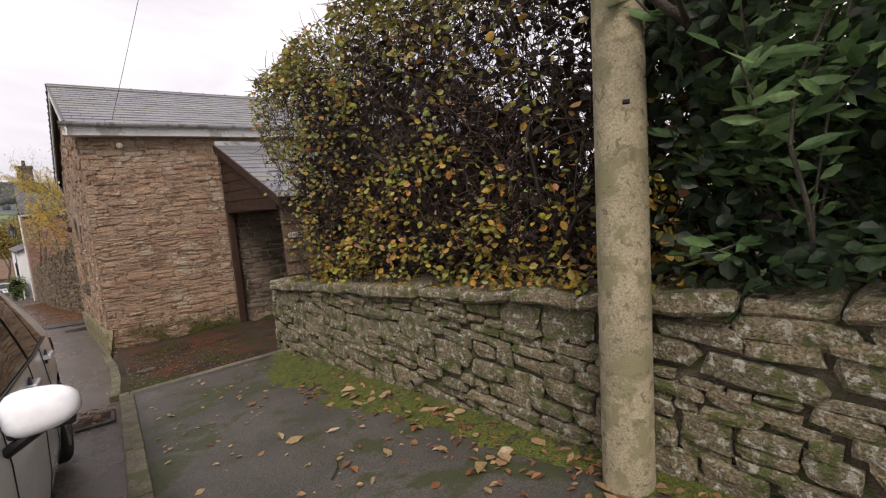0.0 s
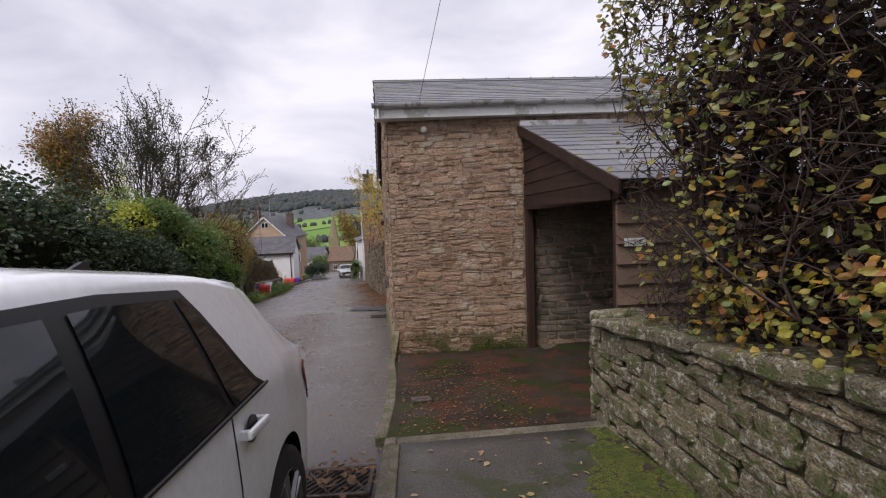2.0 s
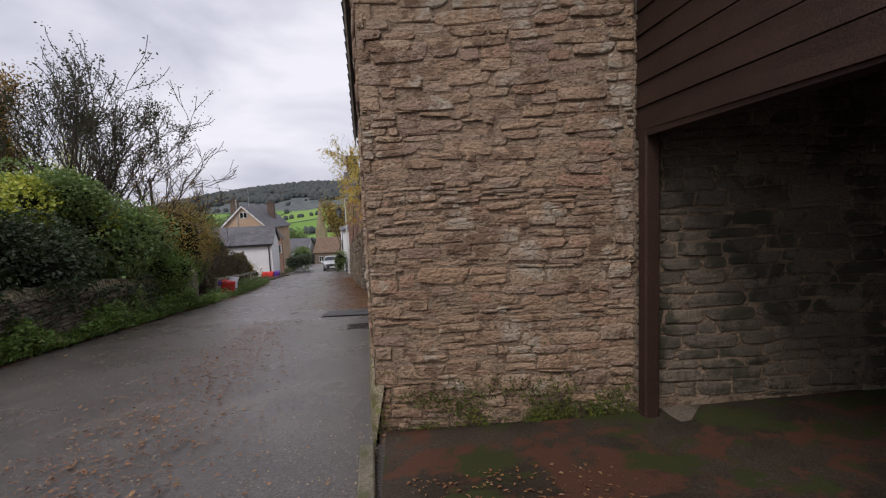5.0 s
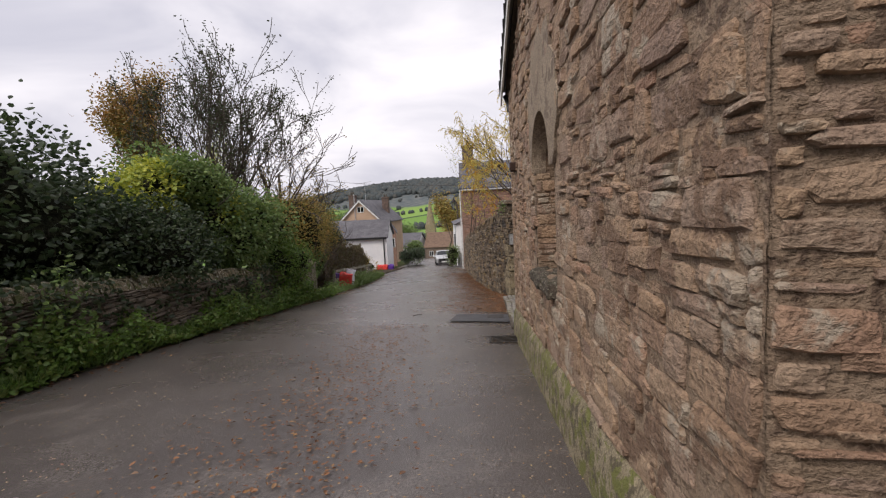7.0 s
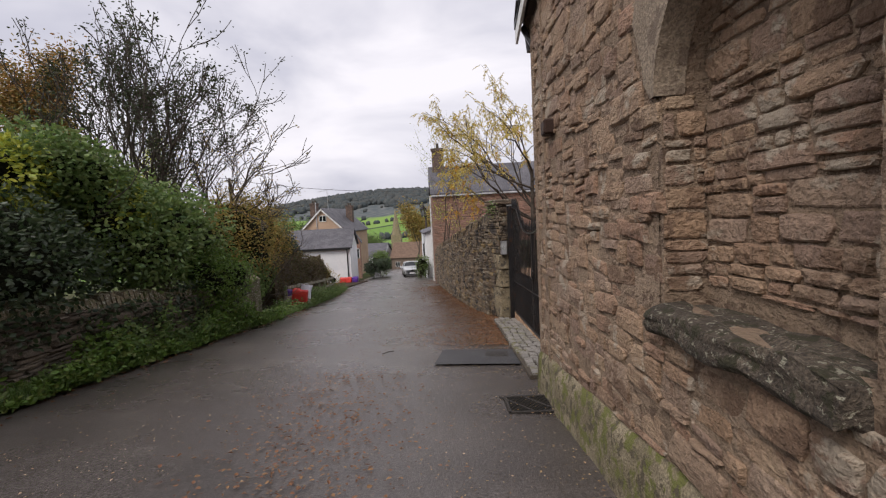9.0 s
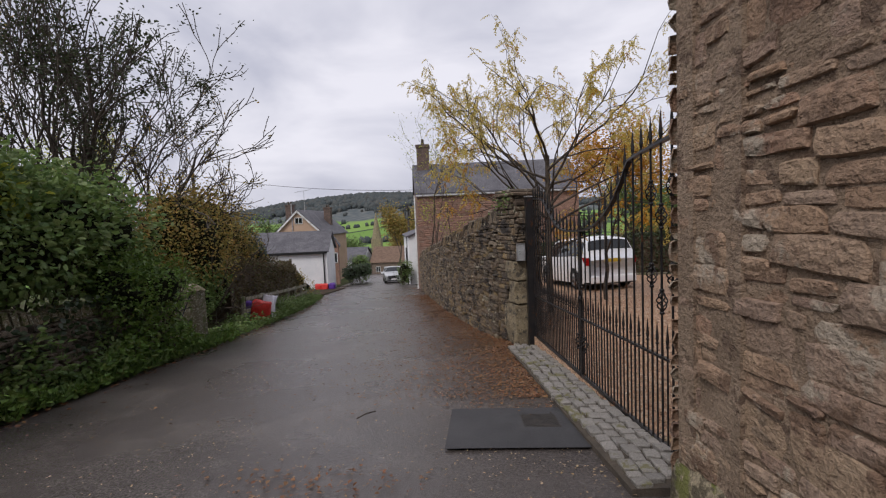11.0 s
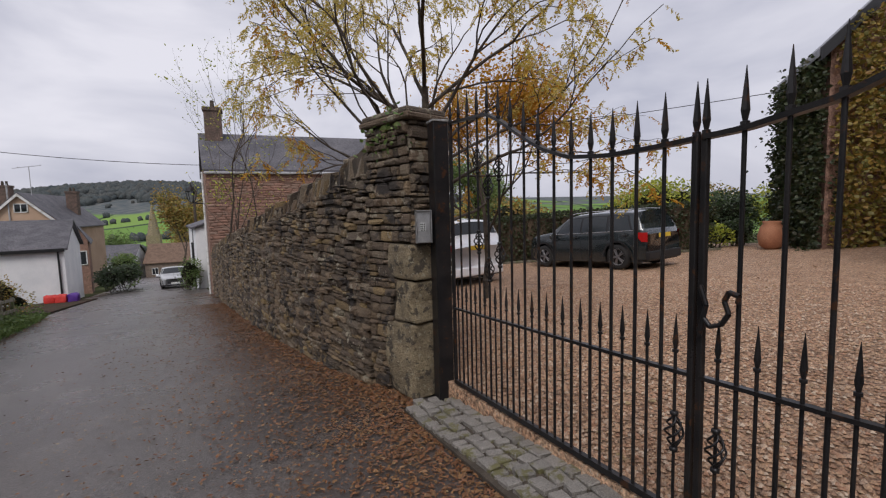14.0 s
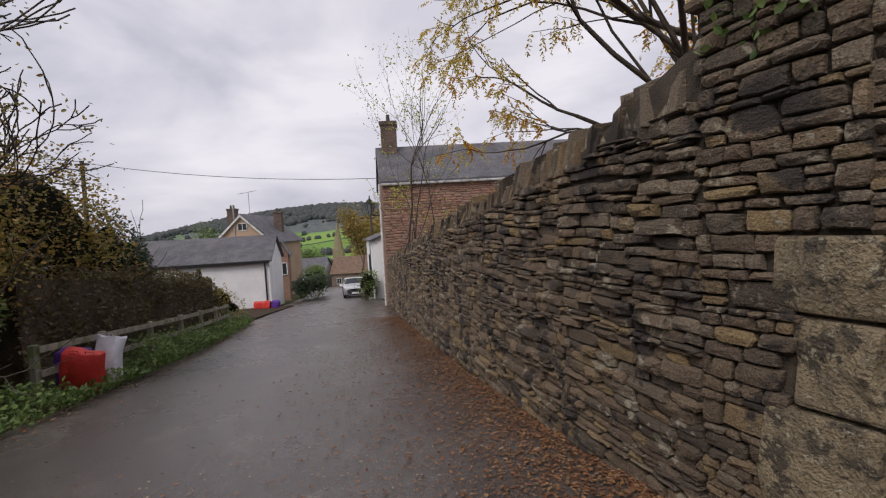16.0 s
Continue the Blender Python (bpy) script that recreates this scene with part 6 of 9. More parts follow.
for z0, z1, w, dp in ((-0.02, 0.71, 0.43, 0.36), (0.73, 1.13, 0.3, 0.4), (1.15, 1.49, 0.38, 0.34)):
    bm = box((-0.035, -0.03, z0), (dp - 0.06, w, z1), 0.025, 2)
    bmesh.ops.subdivide_edges(bm, edges=bm.edges[:], cuts=1, use_grid_fill=True)
    for v in bm.verts:
        v.co += Vector((noise.noise(v.co * 4 + Vector((z0, 0, 0))), noise.noise(v.co * 4 + Vector((0, z0, 7))), 0)) * 0.06
    part("quoin", bm, QUOIN, pillar, "pale dressed stone", m=Matrix.Translation((PA[0], PA[1], gz(-0.7, 21.8))) @ Matrix.Rotation(-ang, 4, "Z"))
for i, (o, z) in enumerate(((0.0, 0.72), (0.03, 0.78))):
    bm = box((-0.06 + o, -0.06 + o, z), (0.52 - o, 0.8 - o, z + 0.06), 0.015)
    for v in bm.verts:
        v.co += Vector((noise.noise(v.co * 5), noise.noise(v.co * 5 + Vector((4, 0, 0))), 0)) * 0.05
    part("cap_stone", bm, WSTONE, pillar, m=Matrix.Translation((PA[0], PA[1], 0)) @ Matrix.Rotation(-ang, 4, "Z"))
ri = np.random.default_rng(53)
P = np.array([[-0.75, 22.0, 0.6]]) + ri.normal(size=(160, 3)) * np.array([0.12, 0.2, 0.12])
put("creeper", mesh_np("creeper", *leaves(P, 0.05, ri, aspect=0.7), smooth=False), GREEN_LEAF, pillar, "small green creeper on the cap", kind="stuff")
# intercom box on the pillar's corner
icom = thing("intercom_panel", "grey steel gate intercom on the stone pillar", "intercom", m=Matrix.Translation((-0.57, 21.62, -0.28)) @ Matrix.Rotation(math.radians(-12), 4, "Z") @ Matrix.Scale(0.78, 4))
part("housing", box((-0.085, -0.04, -0.19), (0.085, 0.06, 0.19), 0.01, 2), STEEL, icom, "brushed steel housing")
part("hood", join(box((-0.095, -0.075, 0.19), (0.095, 0.06, 0.2)), box((-0.095, -0.07, -0.19), (-0.086, 0.05, 0.2)), box((0.086, -0.07, -0.19), (0.095, 0.05, 0.2))), STEEL, icom)
part("keypad", box((-0.045, -0.046, -0.05), (0.02, -0.04, 0.05), 0.002), plain("white_keys", (0.6, 0.62, 0.6), 0.4), icom)
for i in range(4):
    for j in range(3):
        part("key", box((-0.04 + j * 0.02, -0.05, -0.042 + i * 0.023), (-0.027 + j * 0.02, -0.046, -0.027 + i * 0.023)), INK, icom)

# ---- wrought iron gates ----
GA, GB = np.array([-0.12, 16.42]), np.array([-0.37, 21.45])
gd = (GB - GA) / np.linalg.norm(GB - GA)


def g_at(y, z):
    t = (y - GA[1]) / (GB[1] - GA[1])
    return (GA[0] + (GB[0] - GA[0]) * t, y, z)


def g_bot(y):
    return -1.6 - 0.062 * (y - 19.0)


def g_top(y):
    return float(np.interp(y, [16.42, 17.0, 17.5, 17.68, 17.8, 18.0, 18.25, 18.55, 18.85, 19.05, 19.25, 19.55, 19.85, 20.1, 20.35, 20.6, 20.78, 20.95, 21.45], [0.93, 0.88, 0.83, 0.8, 0.66, 0.48, 0.33, 0.22, 0.17, 0.16, 0.15, 0.145, 0.17, 0.25, 0.38, 0.52, 0.6, 0.61, 0.64]))


def lathe(prof, n=8):
    V, F = [], []
    for rr, z in prof:
        V += [(rr * math.cos(a), rr * math.sin(a), z) for a in np.linspace(0, 2 * math.pi, n, endpoint=False)]
    for k in range(len(prof) - 1):
        for i in range(n):
            F.append((k * n + i, k * n + (i + 1) % n, (k + 1) * n + (i + 1) % n, (k + 1) * n + i))
    return V, F


SPEAR = mesh_np("spear_head", *lathe([(0.006, -0.03), (0.017, -0.028), (0.017, -0.012), (0.009, -0.01), (0.011, 0.0), (0.0165, 0.03), (0.01, 0.11), (0.0015, 0.2)], 8), smooth=False)
SPEAR.materials.append(BLACK_PAINT)
BAR = mesh_np("bar", *lathe([(0.0095, 0), (0.0095, 1)], 8))
BAR.materials.append(BLACK_PAINT)
bsegs = []
for k in range(4):
    pts = []
    for t in np.linspace(0, 1, 13):
        a = 2 * math.pi * (k / 4 + 0.75 * t)
        rr = 0.008 + 0.032 * math.sin(math.pi * t)
        pts.append((rr * math.cos(a), rr * math.sin(a), -0.075 + 0.15 * t))
    bsegs += [(pts[i], pts[i + 1], 0.0055, 0.0055) for i in range(12)]
bv, bq = tubes(bsegs, 5)
kv, kq = lathe([(0.01, -0.1), (0.019, -0.095), (0.019, -0.08), (0.01, -0.075)], 8)
kv2 = [(x, y, -z) for x, y, z in kv]
BASKET = mesh_np("basket", *merge((bv, bq), (kv, kq), (kv2, np.array(kq)[:, ::-1])))
BASKET.materials.append(BLACK_PAINT)


def gate_leaf(ya, yb, label, stile_far):
    lf = thing("gate_leaf", label, "gate", "pair of iron gates", Matrix.Translation(g_at(ya, g_bot(ya))))
    inv = Matrix.Translation(g_at(ya, g_bot(ya))).inverted()

    def add(nm, me, m, lab=""):
        o = put(nm, me, BLACK_PAINT, lf, lab)
        o.matrix_basis = inv @ m
        return o

    def rail(nm, f, hw, hh):
        ys = np.linspace(ya, yb, 40)
        V, F = [], []
        for y in ys:
            x, _, z = g_at(y, f(y))
            V += [(x - hw, y, z - hh), (x + hw, y, z - hh), (x + hw, y, z + hh), (x - hw, y, z + hh)]
        for i in range(len(ys) - 1):
            for k in range(4):
                F.append((i * 4 + k, i * 4 + (k + 1) % 4, i * 4 + 4 + (k + 1) % 4, i * 4 + 4 + k))
        add(nm, mesh_np(nm, V, F, smooth=False), Matrix.Identity(4))
    rail("top_rail", g_top, 0.022, 0.011)
    rail("bottom_rail", lambda y: g_bot(y) + 0.03, 0.018, 0.018)
    rail("middle_rail", lambda y: g_bot(y) + 0.72, 0.016, 0.009)
    n = int(round((yb - ya) / 0.158))
    for i in range(n + 1):
        y = ya + (yb - ya) * i / n
        zb, zt = g_bot(y) + 0.04, g_top(y)
        x = g_at(y, 0)[0]
        end = i in (0, n)
        if end:
            w = 0.0145
            bm = box((-w, -w, 0), (w, w, zt - zb + 0.02), 0.004)
            part("stile", bm, BLACK_PAINT, lf, m=inv @ Matrix.Translation((x, y, zb)))
        else:
            add("bar", BAR, Matrix.Translation((x, y, zb)) @ Matrix.Diagonal((1, 1, zt + 0.02 - zb, 1)))
        add("spear_head", SPEAR, Matrix.Translation((x, y, zt + 0.04)))
        hinge_side = (y - ya) if not stile_far else (yb - y)
        hk = int(round(hinge_side / 0.158))
        if hk in (3, 4, 5) and not end:
            for zz in ((zt - 0.35, zt - 1.0) if hk % 2 else (zt - 0.55, zt - 1.2)):
                add("basket", BASKET, Matrix.Translation((x, y, zz)))
        if i < n:
            yd = y + 0.079
            xd = g_at(yd, 0)[0]
            zb2 = g_bot(yd) + 0.04
            add("dog_bar", BAR, Matrix.Translation((xd, yd, zb2)) @ Matrix.Diagonal((0.8, 0.8, 0.78, 1)))
            add("spear_head", SPEAR, Matrix.Translation((xd, yd, zb2 + 0.79)) @ Matrix.Diagonal((0.8, 0.8, 0.8, 1)))
    # small baskets by the meeting stile
    ym = yb if not stile_far else ya
    for dy in (-0.079, ) if not stile_far else (0.079, ):
        add("basket", BASKET, Matrix.Translation((g_at(ym + dy, 0)[0], ym + dy, g_bot(ym) + 0.42)))
    return lf


leaf1 = gate_leaf(16.5, 19.012, "black wrought iron gate leaf with sweeping spear-topped rail, shut", False)
leaf2 = gate_leaf(19.055, 21.4, "black wrought iron gate leaf hung on the stone pillar, shut", True)
# latch scroll
pts = [(0.0, 0.02 + 0.0, -0.06), (0, 0.05, -0.09), (0, 0.1, -0.07), (0, 0.13, -0.02), (0, 0.11, 0.03), (0, 0.13, 0.07), (0, 0.17, 0.06), (0, 0.165, 0.03)]
ltc = put("latch_scroll", mesh_np("latch_scroll", *merge(polytube(pts, 0.011, 6), polytube([(0, 0, 0.08), (0, 0.03, 0.0), (0, 0, -0.14)], 0.012, 6))), BLACK_PAINT, leaf1, "curled iron latch handle")
ltc.matrix_basis = Matrix.Translation((g_at(19.0, 0)[0] - g_at(16.5, 0)[0] - 0.03, 2.5, 0.9))
ltc.matrix_basis = ltc.matrix_basis @ Matrix.Rotation(math.pi, 4, "Z")
for nm, (x, y), zt, lab in (("gate_post", (-0.4, 21.62), 0.68, "black steel gate post against the stone pillar"), ("gate_post", (-0.16, 16.33), 0.98, "black steel gate post against the barn corner")):
    gp = thing(nm, lab, "post", "gate posts", Matrix.Translation((x, y, gz(x, y))))
    part("shaft", box((-0.075, -0.075, -0.1), (0.075, 0.075, zt - gz(x, y)), 0.006), BLACK_PAINT, gp)
    part("cap", box((-0.082, -0.082, zt - gz(x, y)), (0.082, 0.082, zt - gz(x, y) + 0.02), 0.004), LEADGREY, gp)
# jamb wall of the barn corner behind the near post
slab("barn_return", [(-0.53, 15.95), (-0.1, 15.9), (0.0, 16.22), (-0.42, 16.26)], lambda x, y: gz(x, y) - 0.2, 1.9, MORTAR, barn)
stats.append(rubble(barn, (-0.5, 16.27), (1, -0.02), 0.5, lambda s: gz(-0.3, 16.2), lambda s: 1.88, (0, 1), STONE, STONE_J, hs=(0.06, 0.13), ws=(0.16, 0.4), relief=(0.012, 0.03), near=lambda s, z: True, seed=61))

# granite setts before the gates
setts = thing("sett_strip", "band of worn grey granite setts under the gates", "paving", kind="structure")
rs = np.random.default_rng(63)
SM = []
for k in range(5):
    bm = box((-0.5, -0.5, -1), (0.5, 0.5, 0), 0.09, 1)
    for v in bm.verts:
        v.co += Vector((rs.uniform(-0.05, 0.05), rs.uniform(-0.05, 0.05), rs.uniform(-0.06, 0.06)))
    me = bpy.data.meshes.new("sett")
    bm.to_mesh(me)
    bm.free()
    me.materials.append(SETT)
    SM.append(me)
for rrow in range(4):
    y = 16.5 + 0.05 * rrow
    while y < 21.4:
        ln = rs.uniform(0.085, 0.19)
        x = g_at(y, 0)[0] - 0.44 + rrow * 0.122 + rs.uniform(-0.012, 0.012) + 0.02 * math.sin(y * 2.3)
        o = new("sett", SM[rs.integers(5)])
        o.parent = setts
        o.matrix_basis = Matrix.Translation((x, y + ln / 2, gz(x, y) + 0.024 + rs.uniform(-0.009, 0.009))) @ Matrix.Rotation(rs.uniform(-0.13, 0.13), 4, "Z") @ Matrix.Rotation(-0.098 + rs.uniform(-0.05, 0.05), 4, "X") @ Matrix.Diagonal((0.102 + rs.uniform(-0.01, 0.008), ln - 0.022, 0.06, 1))
        y += ln
slab("bed", [(-0.64, 16.5), (0.0, 16.5), (-0.24, 21.42), (-0.88, 21.42)], lambda x, y: gz(x, y) - 0.1, lambda x, y: gz(x, y) + 0.001, DARK_JOINT, setts)


# ---- iron drain grates ----
def drain(x, y, w, l, yaw, label, lift=0.0, mat=None):
    z = gz(x, y) + (0.0 if lift else lane_dz(x, y))
    m = Matrix.Translation((x, y, z + lift)) @ Matrix.Rotation(math.atan(-0.0983), 4, "X") @ Matrix.Rotation(yaw, 4, "Z")
    d = thing("drain_grate", label, "drain", "drain grates", m)
    # near-black sheet just below the bars paints the shade of the hole
    part("pit", box((-w / 2, -l / 2, -0.006), (w / 2, l / 2, -0.002)), plain("drain_hole_shade", (0.004, 0.004, 0.004), 0.9), d)
    for a in ((-w / 2, -l / 2, w / 2, -l / 2 + 0.03), (-w / 2, l / 2 - 0.03, w / 2, l / 2), (-w / 2, -l / 2, -w / 2 + 0.03, l / 2), (w / 2 - 0.03, -l / 2, w / 2, l / 2)):
        part("rim", box((a[0], a[1], -0.01), (a[2], a[3], 0.012), 0.003), mat or IRON, d)
    for i in range(-6, 7):
        c = i * w / 9
        part("bar", cyl((max(-w / 2, c - l * 0.35), -l / 2 if c - l * 0.35 > -w / 2 else -l / 2 + (-w / 2 - c + l * 0.35) * 1.4, 0.0), (min(w / 2, c + l * 0.35), l / 2 if c + l * 0.35 < w / 2 else l / 2 - (c + l * 0.35 - w / 2) * 1.4, 0.0), 0.011, n=5), mat or IRON, d)
    for k in (-0.25, 0.25):
        part("bar", cyl((k * w - l * 0.3, l / 2, 0.0), (k * w + l * 0.3, -l / 2, 0.0), 0.011, n=5), mat or IRON, d)


IRON = mk("rusty_cast_iron", [(0.075, 0.06, 0.05), (0.13, 0.1, 0.08)], size=0.1, grain=0.008, rough=0.6, metal=0.15, bump=0.4, bsize=0.01)
IRON_DARK = mk("wet_black_iron", [(0.025, 0.022, 0.02), (0.05, 0.042, 0.036)], size=0.1, grain=0.008, rough=0.55, metal=0.3, bump=0.4, bsize=0.01)
drain(-0.76, 15.55, 0.46, 0.5, 0.05, "black cast-iron drain grate in the lane", mat=IRON_DARK)
drain(0.31, 7.5, 0.2, 0.14, 0.1, "small rusty gully grate in the concrete apron", 0.035)
cover = thing("manhole_cover", "small square iron cover in the asphalt patch", "manhole cover", m=Matrix.Translation((-0.98, 17.85, gz(-0.98, 17.85) + lane_dz(-0.98, 17.85) + 0.016)) @ Matrix.Rotation(math.atan(-0.0983), 4, "X"))
part("frame", box((-0.17, -0.17, -0.02), (0.17, 0.17, 0.0), 0.004), IRON_DARK, cover, "cast-iron rim")
part("lid", box((-0.145, -0.145, -0.01), (0.145, 0.145, 0.006), 0.004), IRON_DARK, cover, "worn patterned lid")
drain(-0.3, 6.0, 0.5, 0.42, 0.0, "rusty cast-iron kerbside drain grate clogged with leaves")

# ---- courtyard ----
DARK_CAR = paint("dark_green_car_paint", (0.012, 0.018, 0.02))
suv_top = [(0, 0.8), (0.06, 0.88), (0.35, 0.98), (1.15, 1.08), (1.22, 1.12), (1.72, 1.5), (1.95, 1.56), (2.6, 1.58), (3.5, 1.57), (4.02, 1.52), (4.2, 1.1), (4.25, 1.02), (4.3, 0.92)]
suv_belt = [(0, 0.78), (0.35, 0.93), (1.0, 1.0), (2.5, 1.01), (4.3, 1.03)]
hd = math.radians(100)
fx, fy = math.cos(hd), math.sin(hd)
suv = car("dark_estate_suv", "dark green compact SUV with silver roof rails on the gravel", car_pose(7.75 + fx * 3.51, 27.05 + fy * 3.51, hd, True), DARK_CAR, 4.3, 1.82, 1.56, "cars in the court", suv_top, suv_belt, (1.15, 1.66, 4.02, 4.16), [(1.35, 2.3, 0.36, 0.0), (2.36, 3.2, 0.0, -0.04), (3.27, 3.95, -0.02, -0.2)], (0.84, 3.51), 0.34, roof_rails=True, plate=0.86, clad=True)
SILVER = paint("silver_car_paint", (0.5, 0.51, 0.52), 0.3, 0.4)
mpv_top = [(0, 0.8), (0.1, 0.9), (0.9, 1.12), (1.7, 1.62), (2.2, 1.7), (3.6, 1.7), (4.35, 1.62), (4.5, 1.2), (4.56, 1.1), (4.6, 0.95)]
mpv_belt = [(0, 0.75), (1.0, 1.02), (4.6, 1.1)]
hd2 = math.radians(98)
mpv = car("white_people_carrier", "white people carrier parked behind the gates", car_pose(3.15 + 4.6 * math.cos(hd2), 27.7 + 4.6 * math.sin(hd2), hd2, True), WHITE_CAR, 4.6, 1.85, 1.72, "cars in the court", mpv_top, mpv_belt, (1.0, 1.6, 4.37, 4.48), [(1.3, 2.3, 0.3, 0.0), (2.36, 3.4, 0, 0), (3.46, 4.3, 0, -0.1)], (0.9, 3.75), 0.32, plate=0.92, detail=False)

rc = np.random.default_rng(71)


def clipped_hedge(name, label, lo, hi, n, mat, size, place, seed, depth=0.2, rough=0.1):
    rg = np.random.default_rng(seed)
    ob = thing(name, label, "hedge")
    p, nv = shell_points(rg, n, lo, hi, [(0, -1), (0, 1), (1, -1), (1, 1), (2, 1)], depth)
    p = wobble(p, rough, 1.2, seed)
    P = place(p)
    put("leaves", mesh_np("leaves", *leaves(P, size, rg, out=nv * 0.5, aspect=0.7), smooth=False), mat, ob, kind="stuff")
    # added box whose dark colour stands for the hedge's shaded inside
    c = box((lo[0] + 0.12, lo[1] + 0.12, lo[2]), (hi[0] - 0.12, hi[1] - 0.12, hi[2] - 0.15))
    for v in c.verts:
        v.co = Vector(place(np.array([v.co]))[0])
    part("core", c, SOIL, ob, "plain dark box core in place of the shaded twigs")
    return ob


def flat_place(p):
    q = p.copy()
    q[:, 2] += np.array([court_z(a, b) for a, b in p[:, :2]])
    return q


def slant_place(p):
    q = p.copy()
    q[:, 1] -= 0.58 * (p[:, 0] - 5.6)
    return flat_place(q)


clipped_hedge("clipped_hedge", "dark clipped hedge behind the gravel court", (5.6, 32.4, 0), (12.6, 33.6, 1.7), 12000, HEDGE_DARK, 0.1, slant_place, 72)
clipped_hedge("clipped_hedge", "dark clipped hedge at the end of the court", (0.0, 36.6, 0), (6.2, 37.8, 1.5), 6000, HEDGE_DARK, 0.13, flat_place, 73)
bm = bmesh.new()
for a, b in (((5.6, 32.3), (12.7, 28.2)), ((0.0, 36.5), (5.6, 36.5))):
    n = 10
    for i in range(n):
        p0 = Vector((*a, 0)).lerp(Vector((*b, 0)), i / n)
        p1 = Vector((*a, 0)).lerp(Vector((*b, 0)), (i + 0.97) / n)
        bm2 = box((0, -0.06, -0.1), ((p1 - p0).length, 0.06, 0.07), 0.01)
        bm2.transform(Matrix.Translation(p0) @ (p1 - p0).to_track_quat("X", "Z").to_matrix().to_4x4())
        for v in bm2.verts:
            v.co.z += court_z(v.co.x, v.co.y)
        bm = join(bm, bm2)
part("court_edging", bm, KERB, None, "")
tagged(bpy.data.objects["court_edging"], "pale stone edging round the gravel", "edging", "", "structure")


# ---- trees and shrubs ----
def tree(name, label, base, rng, trunk, h0, rad, depth, leaf, lsize, nleaf, bark, spread=0.55, lift=0.15, kids=(2, 4), shrink=0.74, lean=(0, 0), wob=0.16, aspect=0.5, jit=0.12, category="tree", bare=0.0, upper=None, thin=0.62, least=0.0):
    ob = thing(name, label, category)
    segs, tips = [], []
    for k in range(trunk):
        o = rng.normal(size=2) * (0.22 if trunk > 1 else 0)
        grow(rng, (base[0] + o[0], base[1] + o[1], base[2] - 0.1), (lean[0] + o[0] * 0.6, lean[1] + o[1] * 0.6, 1.0), h0, rad * (1 if trunk == 1 else rng.uniform(0.5, 1)), depth, spread, lift, kids, shrink, wob, thin, segs, tips)
    if least:
        segs = [(a, b, max(r0, least), max(r1, least)) for a, b, r0, r1 in segs]
    put("trunk", mesh_np("trunk", *tubes(segs, 6)), bark, ob, "branching trunk and limbs")
    if nleaf:
        idx = rng.integers(0, len(tips), nleaf)
        P = np.array([tips[i][0] for i in idx]) + rng.normal(size=(nleaf, 3)) * jit
        if upper is not None:
            mt, frac = upper
            zc = np.quantile(P[:, 2], 1 - frac)
            hi = P[:, 2] > zc + rng.normal(size=len(P)) * 0.5
            put("crown", mesh_np("crown", *leaves(P[~hi], lsize, rng, aspect=aspect), smooth=False), leaf, ob, "leafy crown", kind="stuff")
            put("crown_top", mesh_np("crown_top", *leaves(P[hi], lsize, rng, aspect=aspect), smooth=False), mt, ob, "russet top of the crown", kind="stuff")
        else:
            put("crown", mesh_np("crown", *leaves(P, lsize, rng, aspect=aspect), smooth=False), leaf, ob, "leafy crown", kind="stuff")
    return ob, segs, tips


# honey locust behind the lane wall: arching limbs with hanging pinnate leaves
rt = np.random.default_rng(81)
locust = thing("locust_tree", "slender tree with arching limbs and sparse yellow leaflets", "tree")
segs, tips = [], []
bx, by = 0.45, 24.1
bz = court_z(bx, by)
segs.append(((bx, by, bz - 0.1), (bx - 0.03, by, bz + 1.6), 0.085, 0.07))
segs.append(((bx - 0.03, by, bz + 1.6), (bx, by + 0.05, bz + 3.6), 0.07, 0.05))
for i in range(13):
    an = 2.4 * i + 0.5
    up = 0.35 + 0.9 * (i % 4) / 3
    ln = 1.75 - 0.25 * (i % 4) / 3
    wx = math.cos(an)
    grow(rt, (bx - 0.02, by + 0.02, bz + 1.45 + 0.18 * i), (wx * 1.1, math.sin(an) * 0.8, up), ln, 0.032, 3, spread=0.6, lift=0.015, kids=(2, 4), shrink=0.66, wob=0.13, segs=segs, tips=tips)
for an, up, h0 in ((3.0, 0.8, 2.2), (3.6, 1.0, 2.5), (2.5, 1.1, 2.8), (0.4, 0.9, 2.4)):
    grow(rt, (bx - 0.02, by + 0.02, bz + h0), (math.cos(an) * 1.1, math.sin(an) * 0.9, up), 1.75, 0.03, 3, spread=0.6, lift=0.0, kids=(2, 4), shrink=0.62, wob=0.13, segs=segs, tips=tips)
put("trunk", mesh_np("trunk", *tubes(segs, 6)), BARK, locust, "dark trunk and arching limbs")
cs, ov2 = [], []
for a, d in tips:
    for rep in range(1 + int(rt.random() < 0.35)):
        side = rt.normal(size=3)
        side[2] = -abs(side[2]) * 0.6 - 0.35
        side /= np.linalg.norm(side)
        ln = rt.uniform(0.12, 0.24)
        for k in range(9):
            f = (k + 1) / 9
            c = a + side * ln * f + np.array([0, 0, -0.05 * f * f])
            perp = np.cross(side, [0, 0, 1.0])
            for sg in (1, -1):
                cs.append(c)
                ov2.append(perp * sg * 2.0 + side * 0.8 + np.array([0, 0, -0.6]))
cs, ov2 = np.array(cs), np.array(ov2)
amb = rt.random(len(cs) // 18).repeat(18)[:len(cs)] < np.interp(cs[:, 2], [0.4, 1.3, 2.3], [0.6, 0.22, 0.02])
